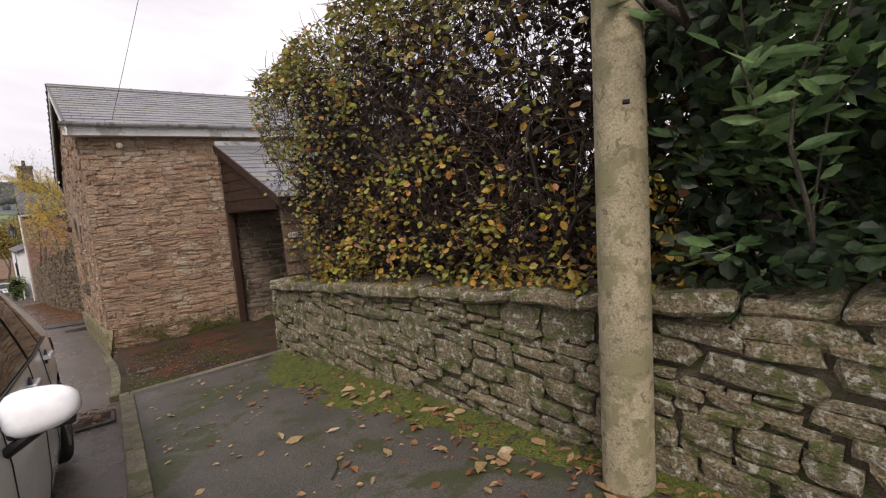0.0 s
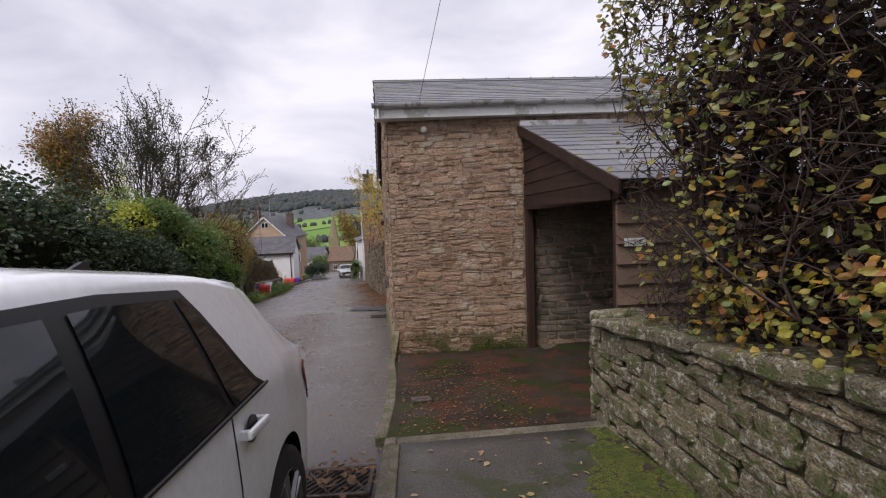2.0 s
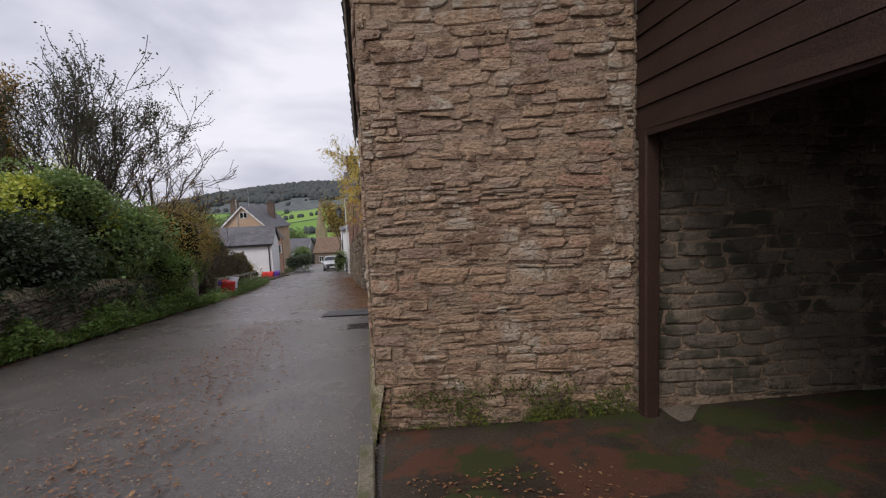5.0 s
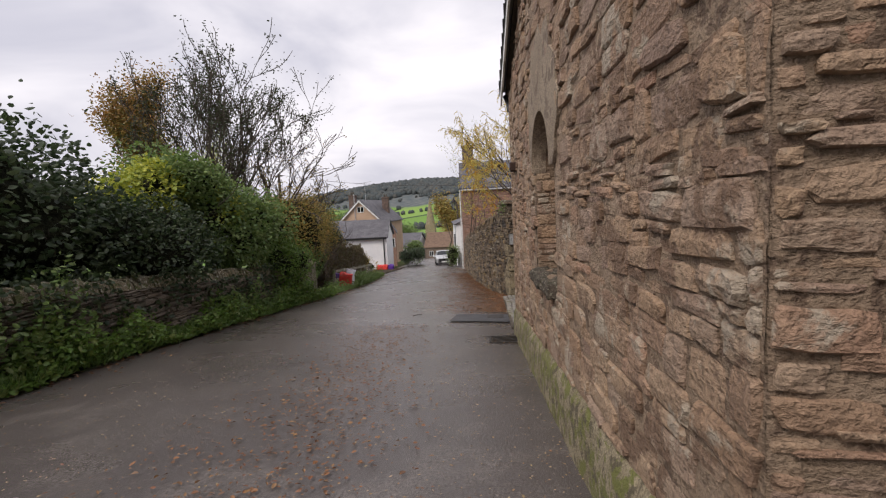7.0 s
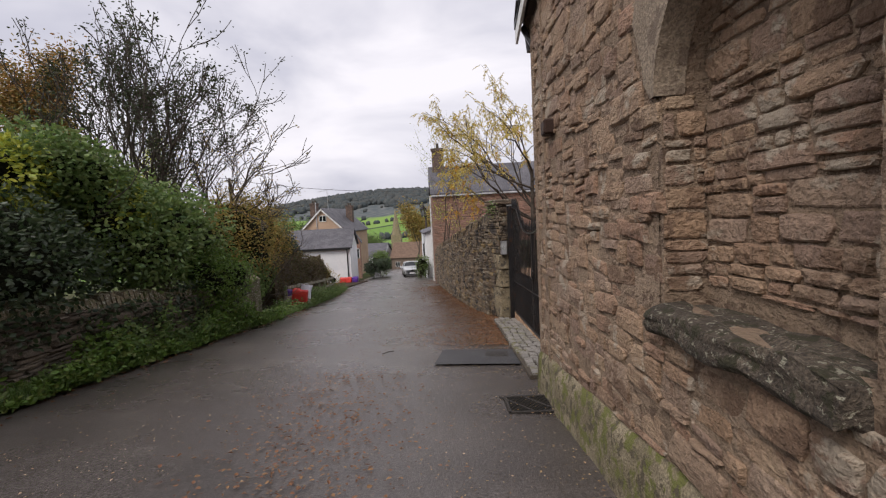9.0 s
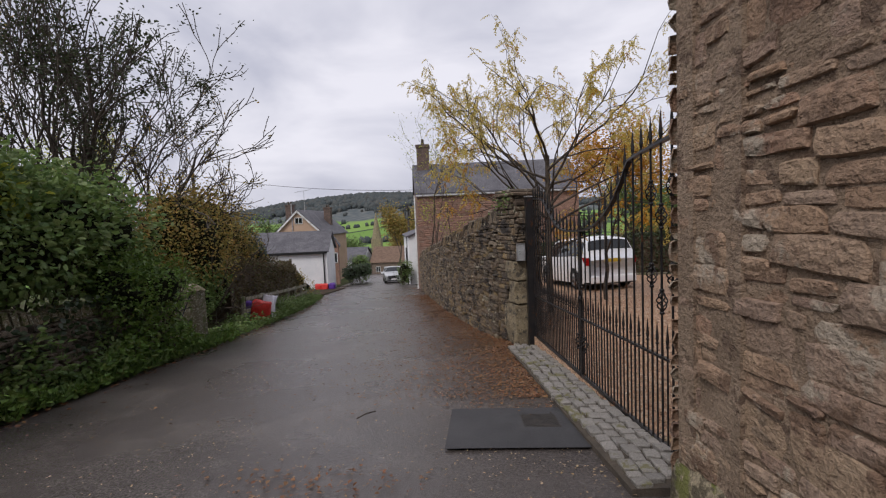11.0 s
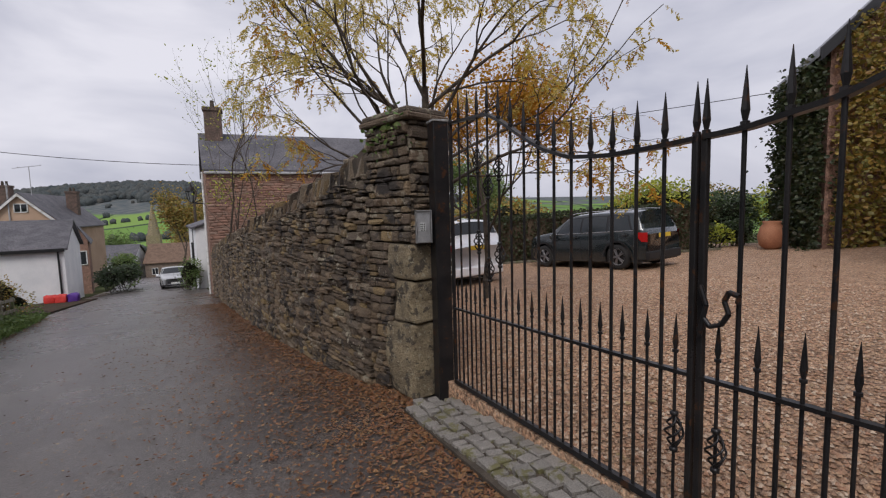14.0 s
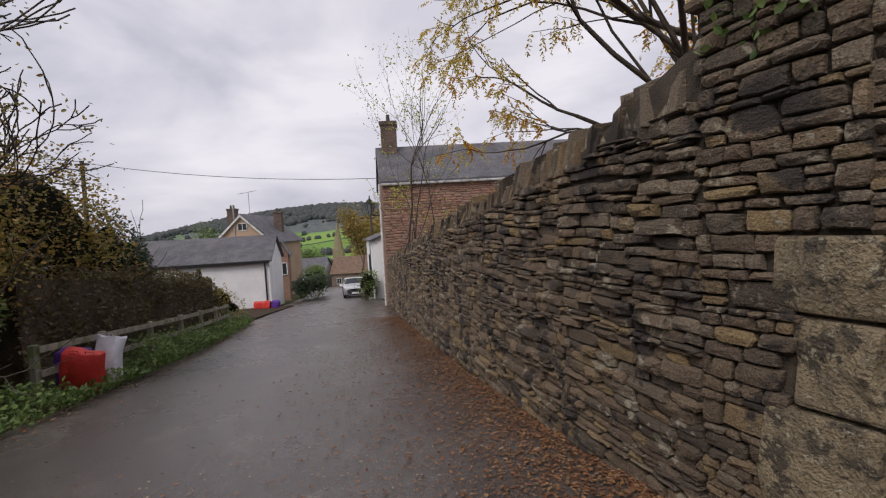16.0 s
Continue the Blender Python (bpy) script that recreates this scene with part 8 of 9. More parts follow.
verge_weeds(17000, 5.5, 24.5, -0.15, 0.45, 0.085, 0.65, WEED_LEAF, "verge_weeds", "nettles and low weeds along the wall foot", 142)
verge_weeds(11000, 6.0, 22.5, 0.0, 0.45, 0.09, 1.05, GREEN_LEAF, "wall_weeds", "leafy plants climbing the retaining wall", 143, 2.2)
verge_weeds(8000, 24.3, 38.5, -0.08, 1.0, 0.075, 0.42, GREEN_LEAF, "verge_weeds", "low green weeds along the fence", 144)


def grass(n, y0, y1, off0, off1, h, seed, name, label):
    rg = np.random.default_rng(seed)
    yy = rg.uniform(y0, y1, n)
    xx = np.array([lane_left(b) for b in yy]) - rg.uniform(off0, off1, n)
    P = np.stack([xx, yy, gz(xx, yy) - 0.01], 1)
    put(name, mesh_np(name, *leaves(P, h, rg, droop=0.0, out=np.array([[0.25, 0, 1.9]]), aspect=0.07, fold=0.05), smooth=False), GRASS, label=label, category="grass", kind="stuff")


grass(5000, 6.0, 24.0, -0.12, 0.4, 0.24, 145, "verge_grass", "rank grass at the road edge")
grass(2500, 24.0, 39.0, -0.12, 0.8, 0.2, 146, "verge_grass", "rank grass under the fence")

# ---- leaf litter and moss ----
def litter(n, fx, fy, size, mat, seed, name, label, lift=0.006, dz=None):
    rg = np.random.default_rng(seed)
    yy = fy(rg, n)
    xx = fx(rg, yy)
    P = np.stack([xx, yy, gz(xx, yy) + lift + (np.array([dz(a, b) for a, b in zip(xx, yy)]) if dz else 0)], 1)
    n = len(P)
    s = size * rg.uniform(0.5, 1.4, n)[:, None]
    a = rg.uniform(0, 2 * math.pi, n)
    d = np.stack([np.cos(a), np.sin(a), rg.normal(size=n) * 0.12 - 0.0983 * np.sin(a)], 1)
    w = np.stack([-np.sin(a), np.cos(a), rg.normal(size=n) * 0.15 - 0.0983 * np.cos(a)], 1)
    up = np.array([[0, 0, 1.0]])
    asp = rg.uniform(0.25, 0.75, n)[:, None]
    c = rg.uniform(0.05, 0.3, n)[:, None]
    V = np.stack([P - d * s * 0.5, P - d * s * 0.15 + w * s * asp * 0.5 + up * s * c, P + d * s * 0.2 + w * s * asp * 0.42 + up * s * c, P + d * s * 0.5 + up * s * 0.1, P + d * s * 0.2 - w * s * asp * 0.42 + up * s * c * 0.6, P - d * s * 0.15 - w * s * asp * 0.5 + up * s * c * 0.6], 1).reshape(-1, 3)
    k = (np.arange(n) * 6)[:, None]
    q = np.concatenate([k + np.array([[0, 3, 2, 1]]), k + np.array([[0, 5, 4, 3]])], 1).reshape(-1, 4)
    put(name, mesh_np(name, V, q, smooth=False), mat, label=label, category="leaf litter", kind="stuff")


lr = np.vectorize(lane_right)
ll = np.vectorize(lane_left)
litter(42000, lambda g, y: lr(y) - np.abs(g.exponential(0.55, len(y))) - 0.02, lambda g, n: g.uniform(18.6, 36.0, n), 0.033, LITTER, 151, "wall_foot_leaves", "red-brown fallen leaves drifted along the wall foot", dz=lane_dz)
litter(9000, lambda g, y: lr(y) - np.abs(g.exponential(0.9, len(y))) - 0.03, lambda g, n: g.uniform(18.0, 44.0, n), 0.034, LITTER, 152, "lane_leaves", "scattered brown leaves in the lane", dz=lane_dz)
litter(9000, lambda g, y: lr(y) - 5.5 * g.random(len(y)) ** 1.5, lambda g, n: g.uniform(5.0, 24.0, n), 0.018, LITTER_PALE, 153, "leaf_crumbs", "small pale leaf crumbs on the wet asphalt", dz=lane_dz)
litter(5000, lambda g, y: lr(y) - 1.9 + g.normal(size=len(y)) * 0.5 - 0.05 * (y - 9), lambda g, n: g.uniform(5.0, 17.0, n), 0.035, LITTER, 154, "lane_leaves", "line of brown leaf bits down the lane", dz=lane_dz)
litter(330, lambda g, y: 2.0 - 0.07 * (y - 3) - np.abs(g.exponential(0.28, len(y))) - 0.03, lambda g, n: g.uniform(0.6, 4.8, n), 0.06, LITTER, 155, "pavement_leaves", "fallen leaves under the hedge", lift=0.036)
litter(220, lambda g, y: g.uniform(0.2, 1.9, len(y)), lambda g, n: g.uniform(0.8, 6.3, n), 0.045, LITTER_PALE, 156, "pavement_leaves", "pale leaves dotted on the pavement", lift=0.036)
litter(60, lambda g, y: 1.95 - 0.07 * (y - 3) - np.abs(g.exponential(0.3, len(y))), lambda g, n: g.uniform(1.0, 4.2, n), 0.1, LITTER_PALE, 157, "pavement_leaves", "large pale fallen leaves by the wall", lift=0.04)
litter(1500, lambda g, y: g.uniform(0.1, 1.9, len(y)), lambda g, n: g.uniform(6.6, 9.0, n), 0.028, LITTER, 158, "apron_leaves", "wet brown leaves on the concrete apron", lift=0.03)
litter(75, lambda g, y: -0.22 + g.normal(size=len(y)) * 0.12, lambda g, n: g.normal(6.0, 0.15, n), 0.055, LITTER, 159, "drain_leaves", "leaves clogging the kerbside drain", lift=0.03)
litter(2600, lambda g, y: g.uniform(-0.2, 13, len(y)), lambda g, n: g.uniform(16.8, 34, n), 0.05, LITTER_PALE, 160, "court_leaves", "leaves scattered over the gravel", lift=0.012, dz=lambda a, b: court_z(a, b) - gz(a, b))
litter(1500, lambda g, y: ll(y) + np.abs(g.exponential(0.25, len(y))), lambda g, n: g.uniform(7, 38, n), 0.05, LITTER, 161, "verge_leaves", "brown leaves along the verge", dz=lane_dz)

# gravel close to the gates as separate pebbles
rp = np.random.default_rng(163)
n = 42000
yy = 16.4 + 9.6 * rp.random(n)
xx = -0.08 - 0.05 * (yy - 16.4) + 0.02 + 7.5 * rp.random(n) ** 1.6
P = np.stack([xx, yy, np.array([court_z(a, b) for a, b in zip(xx, yy)])], 1)
s = rp.uniform(0.012, 0.026, n)
oct_v = np.array([[1, 0, 0], [0, 1, 0], [-1, 0, 0], [0, -1, 0], [0, 0, 0.75], [0, 0, -0.75]])
jv = oct_v[None] * s[:, None, None] * rp.uniform(0.6, 1.2, (n, 6, 1)) + P[:, None]
tf = np.array([[0, 1, 4], [1, 2, 4], [2, 3, 4], [3, 0, 4]])
fc = (tf[None] + (np.arange(n) * 6)[:, None, None]).reshape(-1, 3)
PEB = mk("gravel_pebbles", [(0.3, 0.19, 0.12), (0.4, 0.28, 0.19)], size=0.5, grain=0.01, rough=0.65, bump=0.0, rnd="isle", rndcols=[(0.44, 0.26, 0.15), (0.24, 0.13, 0.075), (0.58, 0.46, 0.34), (0.36, 0.18, 0.1), (0.5, 0.33, 0.2), (0.16, 0.095, 0.065)], rnd_amt=0.85)
put("gravel_pebbles", mesh_np("gravel_pebbles", jv.reshape(-1, 3), fc, smooth=False), PEB, label="loose pinkish pebbles inside the gates", category="gravel", kind="stuff")

# moss along the garden wall foot
def moss_strip():
    V, Q = [], []
    ys = np.arange(0.4, 6.45, 0.06)
    for y in ys:
        w = 0.38 + 0.2 * noise.noise(Vector((y * 0.9, 3, 0))) + 0.17 * noise.noise(Vector((y * 3.1, 3, 0))) + 0.12 * noise.noise(Vector((y * 9, 3, 0)))
        w *= float(np.interp(y, [0.4, 2.5, 4.0, 5.8, 6.45], [0.5, 0.85, 1.35, 1.45, 0.5]))
        x1 = gw_x(y) + 0.02
        for k in range(5):
            x = x1 - w * (1 - k / 4)
            V.append((x, y, gz(x, y) + 0.03 + (0.0 if k == 0 else 0.012 + 0.012 * noise.noise(Vector((x * 9, y * 9, 0))))))
    for j in range(len(ys) - 1):
        for k in range(4):
            Q.append((j * 5 + k, j * 5 + k + 1, j * 5 + 6 + k, j * 5 + 5 + k))
    put("moss_strip", mesh_np("moss_strip", V, np.array(Q)), MOSS, label="bright green moss along the wall foot", category="moss", kind="stuff")


moss_strip()
# twig on the pavement and a clay drain pipe in the garden wall
tw = put("fallen_twig", mesh_np("fallen_twig", *polytube([(0.95, 2.9, gz(1, 2.9) + 0.04), (1.02, 2.98, gz(1, 2.98) + 0.05), (1.06, 3.1, gz(1, 3.1) + 0.042)], 0.006, 5)), BARK, label="short dark twig on the pavement", category="twig")
tw2 = put("fallen_twig", mesh_np("fallen_twig", *polytube([(-2.75, 18.0, gz(-2.7, 18) + 0.03), (-2.68, 18.12, gz(-2.7, 18.1) + 0.035), (-2.6, 18.2, gz(-2.6, 18.2) + 0.03)], 0.007, 5)), BARK, label="dark twig lying in the lane", category="twig")
dp = thing("drain_pipe_end", "short clay pipe end poking from the garden wall", "pipe", m=Matrix.Translation((gw_x(3.55), 3.55, gz(2, 3.55) + 0.15)))
part("pipe", join(cyl((0.1, 0, 0), (-0.09, -0.02, 0), 0.035, n=14, caps=False)), KERB, dp)
# black disc inside the pipe stands for the shade of its hollow
part("bore", cyl((-0.06, -0.015, 0), (-0.07, -0.016, 0), 0.028, n=14), INK, dp)
FAR_SLATE = mk("dark_far_slate", [(0.075, 0.073, 0.082), (0.12, 0.115, 0.125)], size=0.8, grain=0.06, grain_amt=0.4, rough=0.6, rough_var=0.15, bump=0.5, bsize=0.12, bump_dist=0.02, spec=0.3)

# ---- houses down the lane ----
def house(name, label, pts, z0, eave, ridge, wall_mat, roof_mat=FAR_SLATE, axis=0, over=0.25):
    """A gabled house on a rectangle of four corners; ridge along axis 0 (first edge) or 1."""
    h = thing(name, label, "house")
    a, b, c, d = [np.array(p, float) for p in pts]
    slab("wall", [tuple(a), tuple(b), tuple(c), tuple(d)], z0, eave, wall_mat, h, "rendered or stone walls")
    if axis == 1:
        a, b, c, d = b, c, d, a
    m0, m1 = (a + d) / 2, (b + c) / 2
    u = (b - a) / np.linalg.norm(b - a)
    v = (d - a) / np.linalg.norm(d - a)
    # gables
    for p, q, m, s in ((a, d, m0, 1), (b, c, m1, -1)):
        bm = prism([(*p, eave), (*q, eave), (*m, ridge)], 0.2, (u[0] * s, u[1] * s, 0))
        part("gable", bm, wall_mat, h)
    sl = (ridge - eave) / (np.linalg.norm(d - a) / 2)
    for p, q, sg in ((a, b, -1), (d, c, 1)):
        e0 = p - u * over + v * sg * over
        e1 = q + u * over + v * sg * over
        r0, r1 = m0 - u * over, m1 + u * over
        ze = eave - sl * over + 0.05
        o = [(*e0, ze), (*e1, ze), (*r1, ridge + 0.05), (*r0, ridge + 0.05)]
        part("roof", prism(o, 0.1, (0, 0, 1)), roof_mat, h, "slate roof slope")
    return h, (a, b, c, d, m0, m1)


def chimney(h, x, y, z0, z1, w, mat, pots=1):
    c = part("chimney", join(box((x - w / 2, y - w / 2, z0), (x + w / 2, y + w / 2, z1)), box((x - w / 2 - 0.06, y - w / 2 - 0.06, z1 - 0.18), (x + w / 2 + 0.06, y + w / 2 + 0.06, z1))), mat, h, "square chimney stack")
    for i in range(pots):
        part("chimney_pot", cyl((x + (i - (pots - 1) / 2) * 0.3, y, z1), (x + (i - (pots - 1) / 2) * 0.3, y, z1 + 0.4), 0.12, 0.09, n=10), BARK, c)
    return c


def window(h, x, y, z, w, ht, nx, ny, frame=WHITE):
    """Casement set proud of a wall that faces (nx, ny)."""
    m = Matrix(((-ny, nx, 0, x), (nx, ny, 0, y), (0, 0, 1, z), (0, 0, 0, 1)))
    fr = part("window", join(box((-w / 2, -0.02, -ht / 2), (-w / 2 + 0.07, 0.05, ht / 2)), box((w / 2 - 0.07, -0.02, -ht / 2), (w / 2, 0.05, ht / 2)), box((-w / 2, -0.02, ht / 2 - 0.07), (w / 2, 0.05, ht / 2)), box((-w / 2, -0.02, -ht / 2), (w / 2, 0.05, -ht / 2 + 0.07)), box((-0.03, -0.02, -ht / 2), (0.03, 0.045, ht / 2))), frame, h, "painted window frame", m=m)
    part("pane", box((-w / 2 + 0.05, -0.01, -ht / 2 + 0.05), (w / 2 - 0.05, 0.02, ht / 2 - 0.05)), DARKGLASS, fr)
    return fr


OLD_BRICK = mk("sooty_old_brick", [(0.085, 0.062, 0.05), (0.15, 0.1, 0.078)], size=0.3, grain=0.05, grain_amt=0.4, rough=0.9, bump=0.6, bsize=0.08, bump_dist=0.03)
# brick and stone cottage beyond the lane wall
h2, c2 = house("brick_cottage", "red-brown rubble cottage with slate roof and tall chimney", [(-4.05, 42.0), (6.0, 42.0), (6.0, 47.2), (-4.65, 47.2)], -5.0, 1.95, 3.95, BRICK_FAR, axis=0, over=0.12)
chimney(h2, -3.7, 44.4, 2.0, 5.35, 0.8, OLD_BRICK, 1)
part("downpipe", cyl((-4.2, 42.15, -4.0), (-4.2, 42.15, 1.9), 0.05, n=8), WHITE, h2, "white downpipe")
part("gutter", box((-4.1, 41.78, 1.78), (6.0, 41.9, 1.9), 0.03), LEADGREY, h2)
rw = np.random.default_rng(171)
stats.append(rubble(h2, (-4.05, 41.99), (1, 0), 8.0, lambda s: -2.2, lambda s: 1.8, (0, -1), STONE, mk("red_rubble_joined", [(0.2, 0.11, 0.08), (0.3, 0.18, 0.13)], size=0.4, grain=0.03, rough=0.9, bump=0.5, bsize=0.05, rnd="isle", rndcols=[(0.26, 0.14, 0.1), (0.34, 0.2, 0.15), (0.2, 0.13, 0.1), (0.3, 0.22, 0.17)]), hs=(0.08, 0.16), ws=(0.2, 0.5), relief=(0.03, 0.06), near=lambda s, z: False, seed=172))
lant = thing("wall_lantern", "black wrought iron lantern on the cottage corner", "lantern", m=Matrix.Translation((-4.72, 42.3, 0.95)))
part("arm", join(cyl((0.55, 0, -0.55), (0.0, 0, -0.5), 0.03, n=8), cyl((0.55, 0, -0.3), (0.1, 0, -0.5), 0.02, n=6)), BLACK_PAINT, lant)
part("cage", cyl((0, 0, -0.48), (0, 0, 0.05), 0.12, 0.24, n=6), glass_mat("lantern_glass", (0.25, 0.27, 0.28), 0.1, 0.2), lant, "glazed tapering cage")
for i in range(6):
    a = i * math.pi / 3
    part("glazing_bar", cyl((0.12 * math.cos(a), 0.12 * math.sin(a), -0.48), (0.24 * math.cos(a), 0.24 * math.sin(a), 0.05), 0.016, n=5), BLACK_PAINT, lant)
part("cap", join(cyl((0, 0, 0.05), (0, 0, 0.27), 0.29, 0.08, n=6), cyl((0, 0, 0.27), (0, 0, 0.45), 0.05, 0.02, n=6)), BLACK_PAINT, lant)
# white cottage, gable to the lane
h3, c3 = house("white_cottage", "white rendered cottage with dark slate roof beside the lane", [(-5.5, 50.0), (3.0, 50.0), (3.0, 57.0), (-6.7, 57.0)], -6.5, -1.0, 0.6, LIMEWASH, axis=1, over=0.2)
part("downpipe", cyl((-6.0, 52.4, -5.0), (-5.9, 52.4, -1.1), 0.05, n=8), BLACK_TRIM, h3)
window(h3, -6.1, 53.6, -2.6, 0.9, 1.1, -1, 0, BLACK_TRIM)
# telegraph poles
for x, y, z1, lab in ((-6.5, 60.0, 1.0, "brown timber telegraph pole by the parked cars"), (-19.9, 45.0, 4.2, "dark timber telegraph pole beyond the hedge")):
    tp = thing("telegraph_pole", lab, "pole", "telegraph poles", Matrix.Translation((x, y, gz(x, y))))
    part("shaft", cyl((0, 0, -0.2), (0, 0, z1 - gz(x, y)), 0.13, 0.1, n=10), BARK, tp)
    part("insulator_bar", box((-0.35, -0.05, z1 - gz(x, y) - 0.25), (0.35, 0.05, z1 - gz(x, y) - 0.15)), BARK, tp)
cable("overhead_cable", (-19.9, 45.0, 4.1), (-4.2, 43.0, 2.3), 0.35, 0.014, "overhead cable slung across the lane")
cable("overhead_cable", (-19.9, 45.0, 4.15), (-45, 20, 7.0), 0.5, 0.014, "overhead cable running to the bank")
# white garage with slate roof
gar, cg = house("white_garage", "long white rendered garage with low slate roof", [(-12.1, 49.5), (-21.5, 48.2), (-22.3, 53.5), (-12.9, 54.8)], -6.0, -1.85, -0.35, LIMEWASH, axis=0, over=0.2)
part("fascia", prism([(-12.0, 49.25, -2.0), (-21.6, 47.95, -2.0), (-21.6, 47.95, -1.82), (-12.0, 49.25, -1.82)], 0.04, (0, 1, 0)), BLACK_TRIM, gar, "dark fascia board")
part("downpipe", cyl((-12.35, 49.4, -4.8), (-12.35, 49.4, -1.9), 0.05, n=8), BLACK_TRIM, gar)
# driveway
slab("driveway", [(-9.8, 39.5), (-10.6, 49.0), (-13.5, 49.4), (-22, 48.1), (-21, 42.0), (-13, 40.2)], lambda x, y: gz(x, y) - 0.1, lambda x, y: gz(x, y) + 0.03, CONCRETE, None, "stained concrete driveway before the garage", "driveway", "structure")
tagged(bpy.data.objects["driveway"], "stained concrete driveway before the garage")
# gable house beyond
gh, cgh = house("gabled_house", "buff rendered house with a white-edged gable", [(-24.3, 69.0), (-17.9, 69.0), (-17.9, 80.0), (-24.3, 80.0)], -7.5, -0.9, 2.1, PINK, axis=1, over=0.25)
for xa, xb in ((-24.6, -21.1), (-17.6, -21.1)):
    part("bargeboard", prism([(xa, 68.7, -1.2), (xb, 68.7, 2.15), (xb, 68.7, 1.9), (xa, 68.7, -1.45)], 0.06, (0, 1, 0)), WHITE, gh, "white bargeboard")
window(gh, -21.0, 68.98, 0.85, 1.0, 0.8, 0, -1)
chimney(gh, -23.1, 72.0, -0.5, 3.0, 0.9, OLD_BRICK, 2)
chimney(gh, -19.3, 76.0, 0.0, 2.6, 0.9, OLD_BRICK, 2)
an = part("aerial", join(cyl((-20.5, 70, 2), (-20.5, 70, 4.6), 0.03, n=5), cyl((-21.7, 70, 4.4), (-19.6, 70, 4.7), 0.025, n=5), cyl((-21.2, 69.7, 4.5), (-21.2, 70.3, 4.5), 0.02, n=5), cyl((-20.2, 69.7, 4.62), (-20.2, 70.3, 4.62), 0.02, n=5)), LEADGREY, gh, "thin television aerial")
part("flue", cyl((-21.8, 68.9, -1.5), (-21.8, 68.9, 3.0), 0.06, n=6), LEADGREY, gh)
annex, _ = house("stone_annexe", "low grey stone annexe with slate roof", [(-15.0, 60.0), (-13.9, 60.0), (-15.4, 66.0), (-17.0, 66.0)], -7.0, -1.9, -0.9, BRICK_FAR, axis=1, over=0.2)
window(annex, -14.45, 59.98, -3.2, 0.9, 1.1, 0, -1)
# houses at the foot of the lane
fw, _ = house("far_white_house", "white gabled house with grey roof at the lane's foot", [(-27.5, 110.0), (-22.0, 110.0), (-22.0, 122.0), (-27.5, 122.0)], -13, -8.0, -5.4, LIMEWASH, axis=0, over=0.3)
for wx in (-26.2, -23.4):
    window(fw, wx, 109.98, -9.6, 1.0, 1.2, 0, -1)
FAR_STONE = mk("dull_brown_stone", [(0.15, 0.115, 0.09), (0.22, 0.17, 0.13)], size=0.5, grain=0.08, grain_amt=0.4, rough=0.9, bump=0.6, bsize=0.12, bump_dist=0.04)
fs, _ = house("far_stone_house", "brown stone house with steep roof at the lane's foot", [(-20.5, 112.0), (-13.5, 112.0), (-13.5, 124.0), (-20.5, 124.0)], -13, -8.6, -5.6, FAR_STONE, mk("brown_tiles", [(0.12, 0.075, 0.05), (0.17, 0.11, 0.075)], size=0.6, grain=0.1, rough=0.9), axis=0, over=0.3)
for wx in (-19, -15):
    window(fs, wx, 111.98, -10.1, 1.0, 1.2, 0, -1)
# church spire
sp = thing("church_spire", "slender stone broach spire among trees down the valley", "church")
spx, spy = -45.0, 260.0
part("tower", box((spx - 2.7, spy - 2.7, -30), (spx + 2.7, spy + 2.7, -9)), QUOIN, sp, "square stone tower")
part("spire", cyl((spx, spy, -9), (spx, spy, 5.6), 2.7, 0.12, n=8), QUOIN, sp, "octagonal stone spire")

# parked cars down the lane
for x, y, yaw, lab in ((-7.35, 53.6, -1.42, "silver hatchback parked facing up the lane"), (-8.6, 60.5, -1.42, "silver car parked behind the hatchback")):
    car("parked_car", lab, car_pose(x, y, yaw), SILVER, 4.3, 1.8, 1.52, "cars parked down the lane", hatch_top, hatch_belt, (1.12, 1.68, 3.92, 4.1), [(1.3, 2.36, 0.42, 0.02), (2.43, 3.28, 0.02, -0.12), (3.36, 3.86, -0.1, -0.3)], (0.86, 3.49), 0.316, detail=False)

# hedges, bushes and trees round the houses
bush("garden_bush", "dark bush by the garage corner", (-11.3, 57.0, -4.6), (1.4, 2.8, 1.15), 2600, EVERGREEN, 0.16, 181)
bush("garden_bush", "round clipped bush by the annexe", (-12.2, 63.0, -4.9), (1.5, 1.8, 1.8), 2200, GREEN_LEAF, 0.16, 182)
bush("garden_bush", "green bush before the white cottage", (-5.9, 49.3, -4.0), (0.7, 0.8, 1.3), 1500, GREEN_LEAF, 0.1, 183)
bush("garden_bush", "ochre bush before the hedge end", (-11.3, 40.2, -3.3), (0.9, 1.0, 0.9), 1500, OLIVE_LEAF, 0.09, 184)
tree("valley_tree", "golden tree by the cottages", (-9.5, 72.0, gz(-9, 72)), np.random.default_rng(185), 1, 3.0, 0.15, 4, OLIVE_LEAF, 0.28, 3800, BARK, jit=0.5)
tree("valley_tree", "brown-green tree behind the white cottage", (-6.0, 80.0, gz(-6, 80)), np.random.default_rng(186), 1, 3.4, 0.18, 4, OLIVE_LEAF, 0.32, 3800, BARK, jit=0.6)
tree("valley_tree", "tree beyond the far houses", (-30, 135, -13.5), np.random.default_rng(187), 1, 3.6, 0.2, 4, GREEN_LEAF, 0.4, 3500, BARK, jit=0.8)
tree("valley_tree", "tree behind the stone house", (-17, 140, -14), np.random.default_rng(188), 1, 4.0, 0.2, 4, OLIVE_LEAF, 0.4, 3500, BARK, jit=0.8)
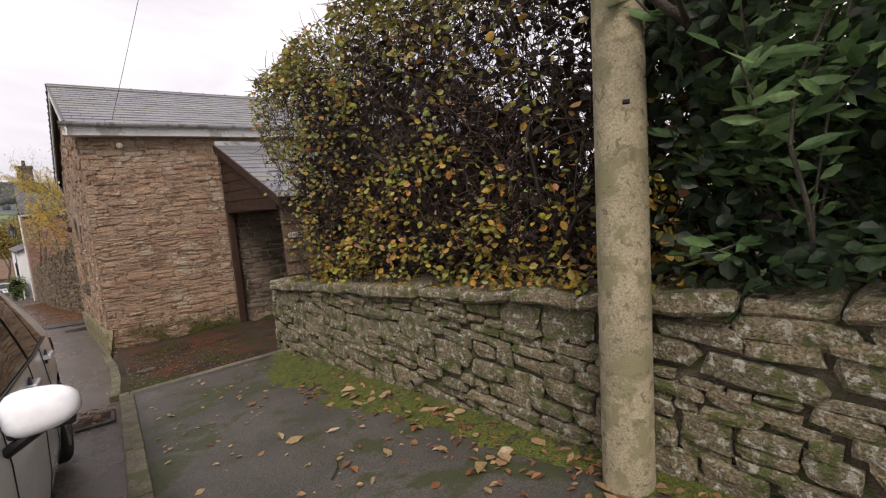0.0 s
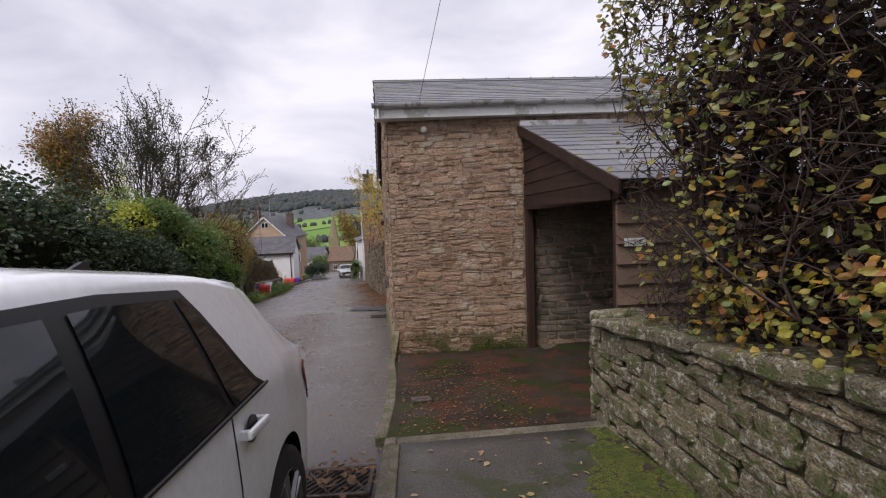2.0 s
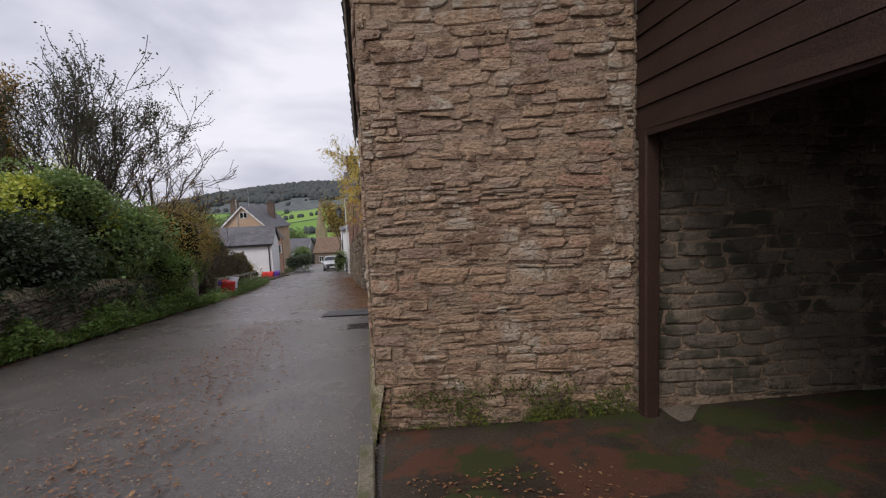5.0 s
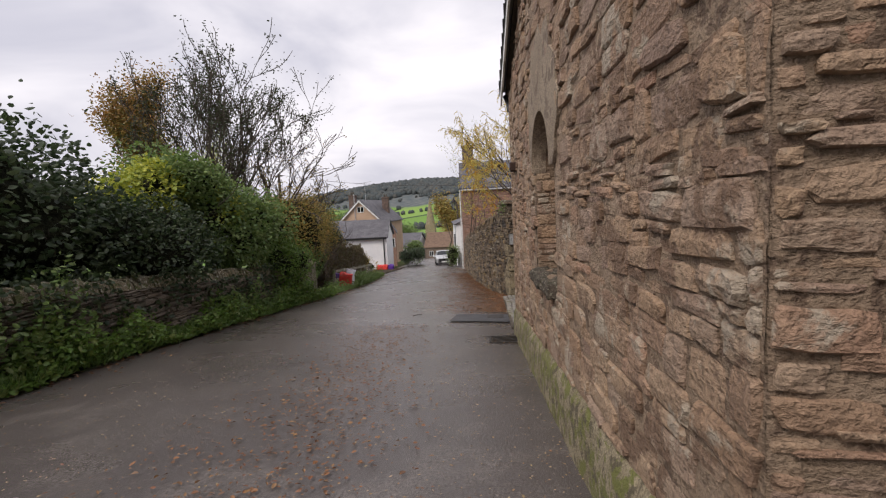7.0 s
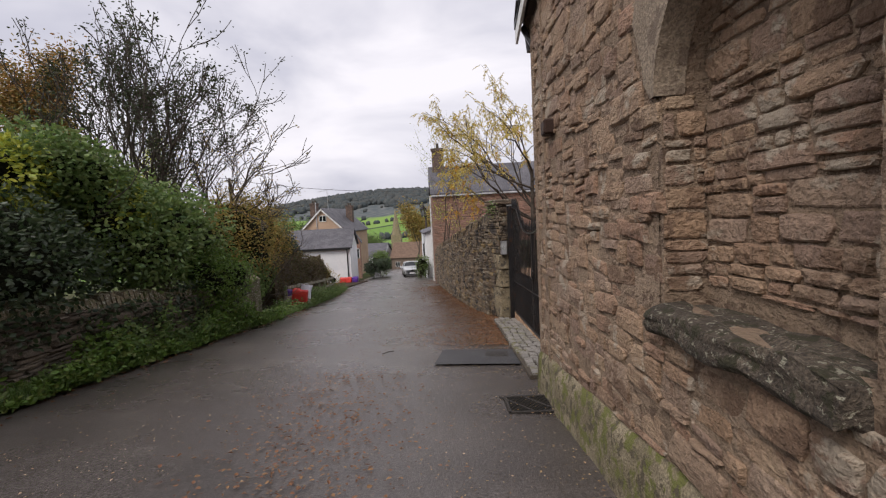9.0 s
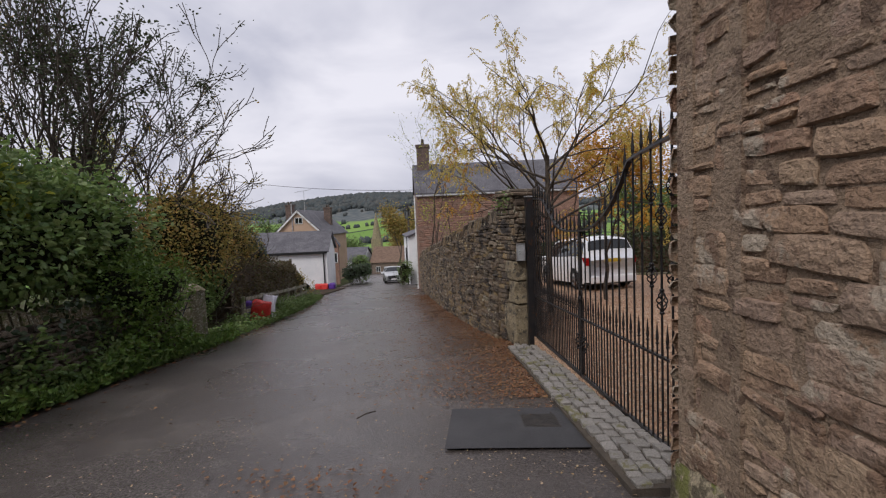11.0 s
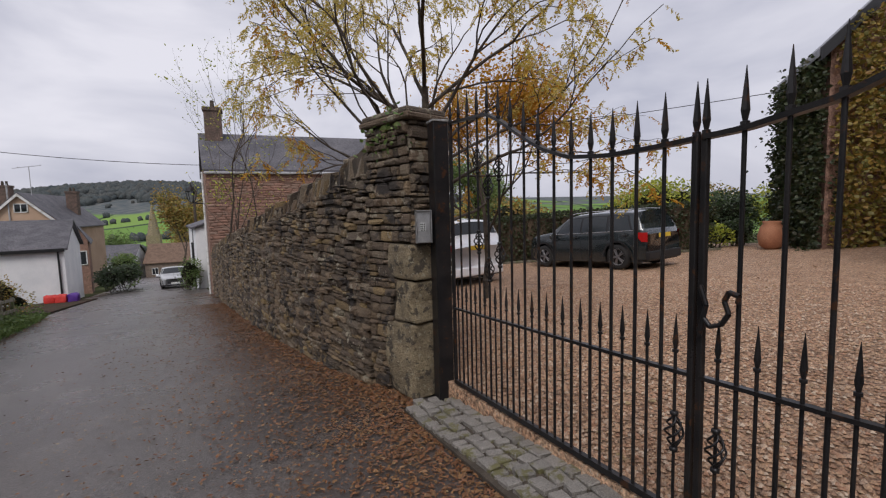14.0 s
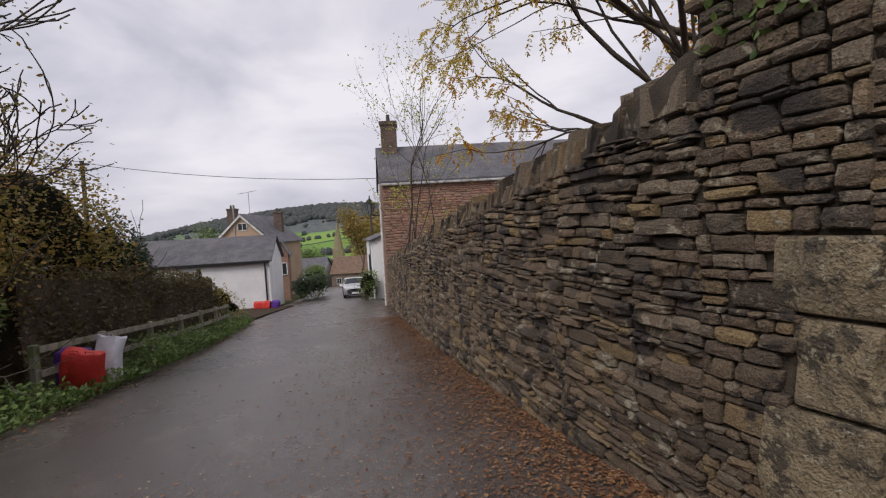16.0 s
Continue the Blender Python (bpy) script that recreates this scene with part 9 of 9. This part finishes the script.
tree("valley_tree", "tree behind the gabled house", (-33, 90, -8), np.random.default_rng(189), 1, 3.2, 0.2, 4, GREEN_LEAF, 0.35, 3500, BARK, jit=0.7)
# clumps of far trees on the hill
rw2 = np.random.default_rng(191)
n = 15000
az = np.radians(rw2.uniform(-48, 30, n))
dd = rw2.uniform(280, 1750, n) ** 1.0
X, Y = dd * np.sin(az), dd * np.cos(az)
hz = np.array([far_z(a, b) for a, b in zip(X, Y)])
el = np.degrees(np.arctan2(hz - 1, dd))
crest = np.interp(np.degrees(az), [-34, -30, -26, -21, -16, -11, -6, 0, 8, 20, 40], [-0.3, 0.3, 1.2, 2.15, 2.75, 3.2, 3.1, 2.6, 1.9, 1.2, 0.9])
wood = el > crest * 0.42 + 0.25 * np.sin(np.degrees(az) * 0.9) + 0.1
hedge_l = (np.abs(np.sin(X * 0.017 + Y * 0.006)) < 0.035) | (np.abs(np.sin(Y * 0.011 - X * 0.004)) < 0.03) | (rw2.random(n) < 0.012)
keep = wood | (hedge_l & (dd < 1500))
X, Y, hz, dd, wd = X[keep], Y[keep], hz[keep], dd[keep], wood[keep]
R = np.where(wd, rw2.uniform(5, 10, len(X)), rw2.uniform(2.5, 5.5, len(X)))
ico = bmesh.new()
bmesh.ops.create_icosphere(ico, subdivisions=2, radius=1.0)
iv = np.array([v.co[:] for v in ico.verts])
ifc = np.array([[v.index for v in f.verts] for f in ico.faces])
ico.free()
low = iv[:, 2] < -0.3
V = iv[None] * R[:, None, None] * rw2.uniform(0.72, 1.18, (len(X), len(iv), 1)) * np.array([1, 1, 1.15]) + np.stack([X, Y, hz + R * 0.55], 1)[:, None]
Fc = (ifc[None] + (np.arange(len(X)) * len(iv))[:, None, None]).reshape(-1, 3)
# grey-blue tree colour carries the distance haze
FARWOOD = mk("haze_tinted_woodland", [(0.06, 0.073, 0.08), (0.088, 0.097, 0.097)], size=60, grain=1.5, grain_amt=0.3, rough=1.0, bump=0.0, rnd="isle", rndcols=[(0.05, 0.063, 0.066), (0.085, 0.087, 0.078), (0.062, 0.075, 0.078), (0.095, 0.086, 0.07)], rnd_amt=0.6, spec=0.1)
put("far_woods", mesh_np("far_woods", V.reshape(-1, 3), Fc), FARWOOD, label="mixed woodland and hedgerow trees on the hill, haze put into their colour", category="woodland", kind="stuff")
# satellite dish and gable behind the barn
dish = thing("satellite_dish", "grey satellite dish on a pole over the barn roof", "satellite dish", m=Matrix.Translation((6.15, 12.4, 4.1)) @ Matrix.Scale(0.75, 4))
V, F = lathe([(0.0, 0.0), (0.12, 0.012), (0.24, 0.045), (0.33, 0.09)], 20)
put("dish", mesh_np("dish", V, F), LEADGREY, dish, m=Matrix.Rotation(math.radians(-75), 4, "Y") @ Matrix.Diagonal((1.1, 0.9, 1, 1)))
part("mast", cyl((0.25, 0, -0.9), (0.25, 0, 0.0), 0.02, n=6), LEADGREY, dish)
part("feed_arm", join(cyl((0.05, 0, -0.25), (-0.35, 0, -0.15), 0.012, n=5), box((-0.4, -0.03, -0.18), (-0.33, 0.03, -0.1))), LEADGREY, dish)
eh, _ = house("stone_house_east", "stone house gable behind the barn", [(8.2, 14.0), (13.5, 13.0), (14.5, 20.0), (9.2, 21.0)], -2.5, 3.4, 5.4, STONE_J, axis=1, over=0.2)
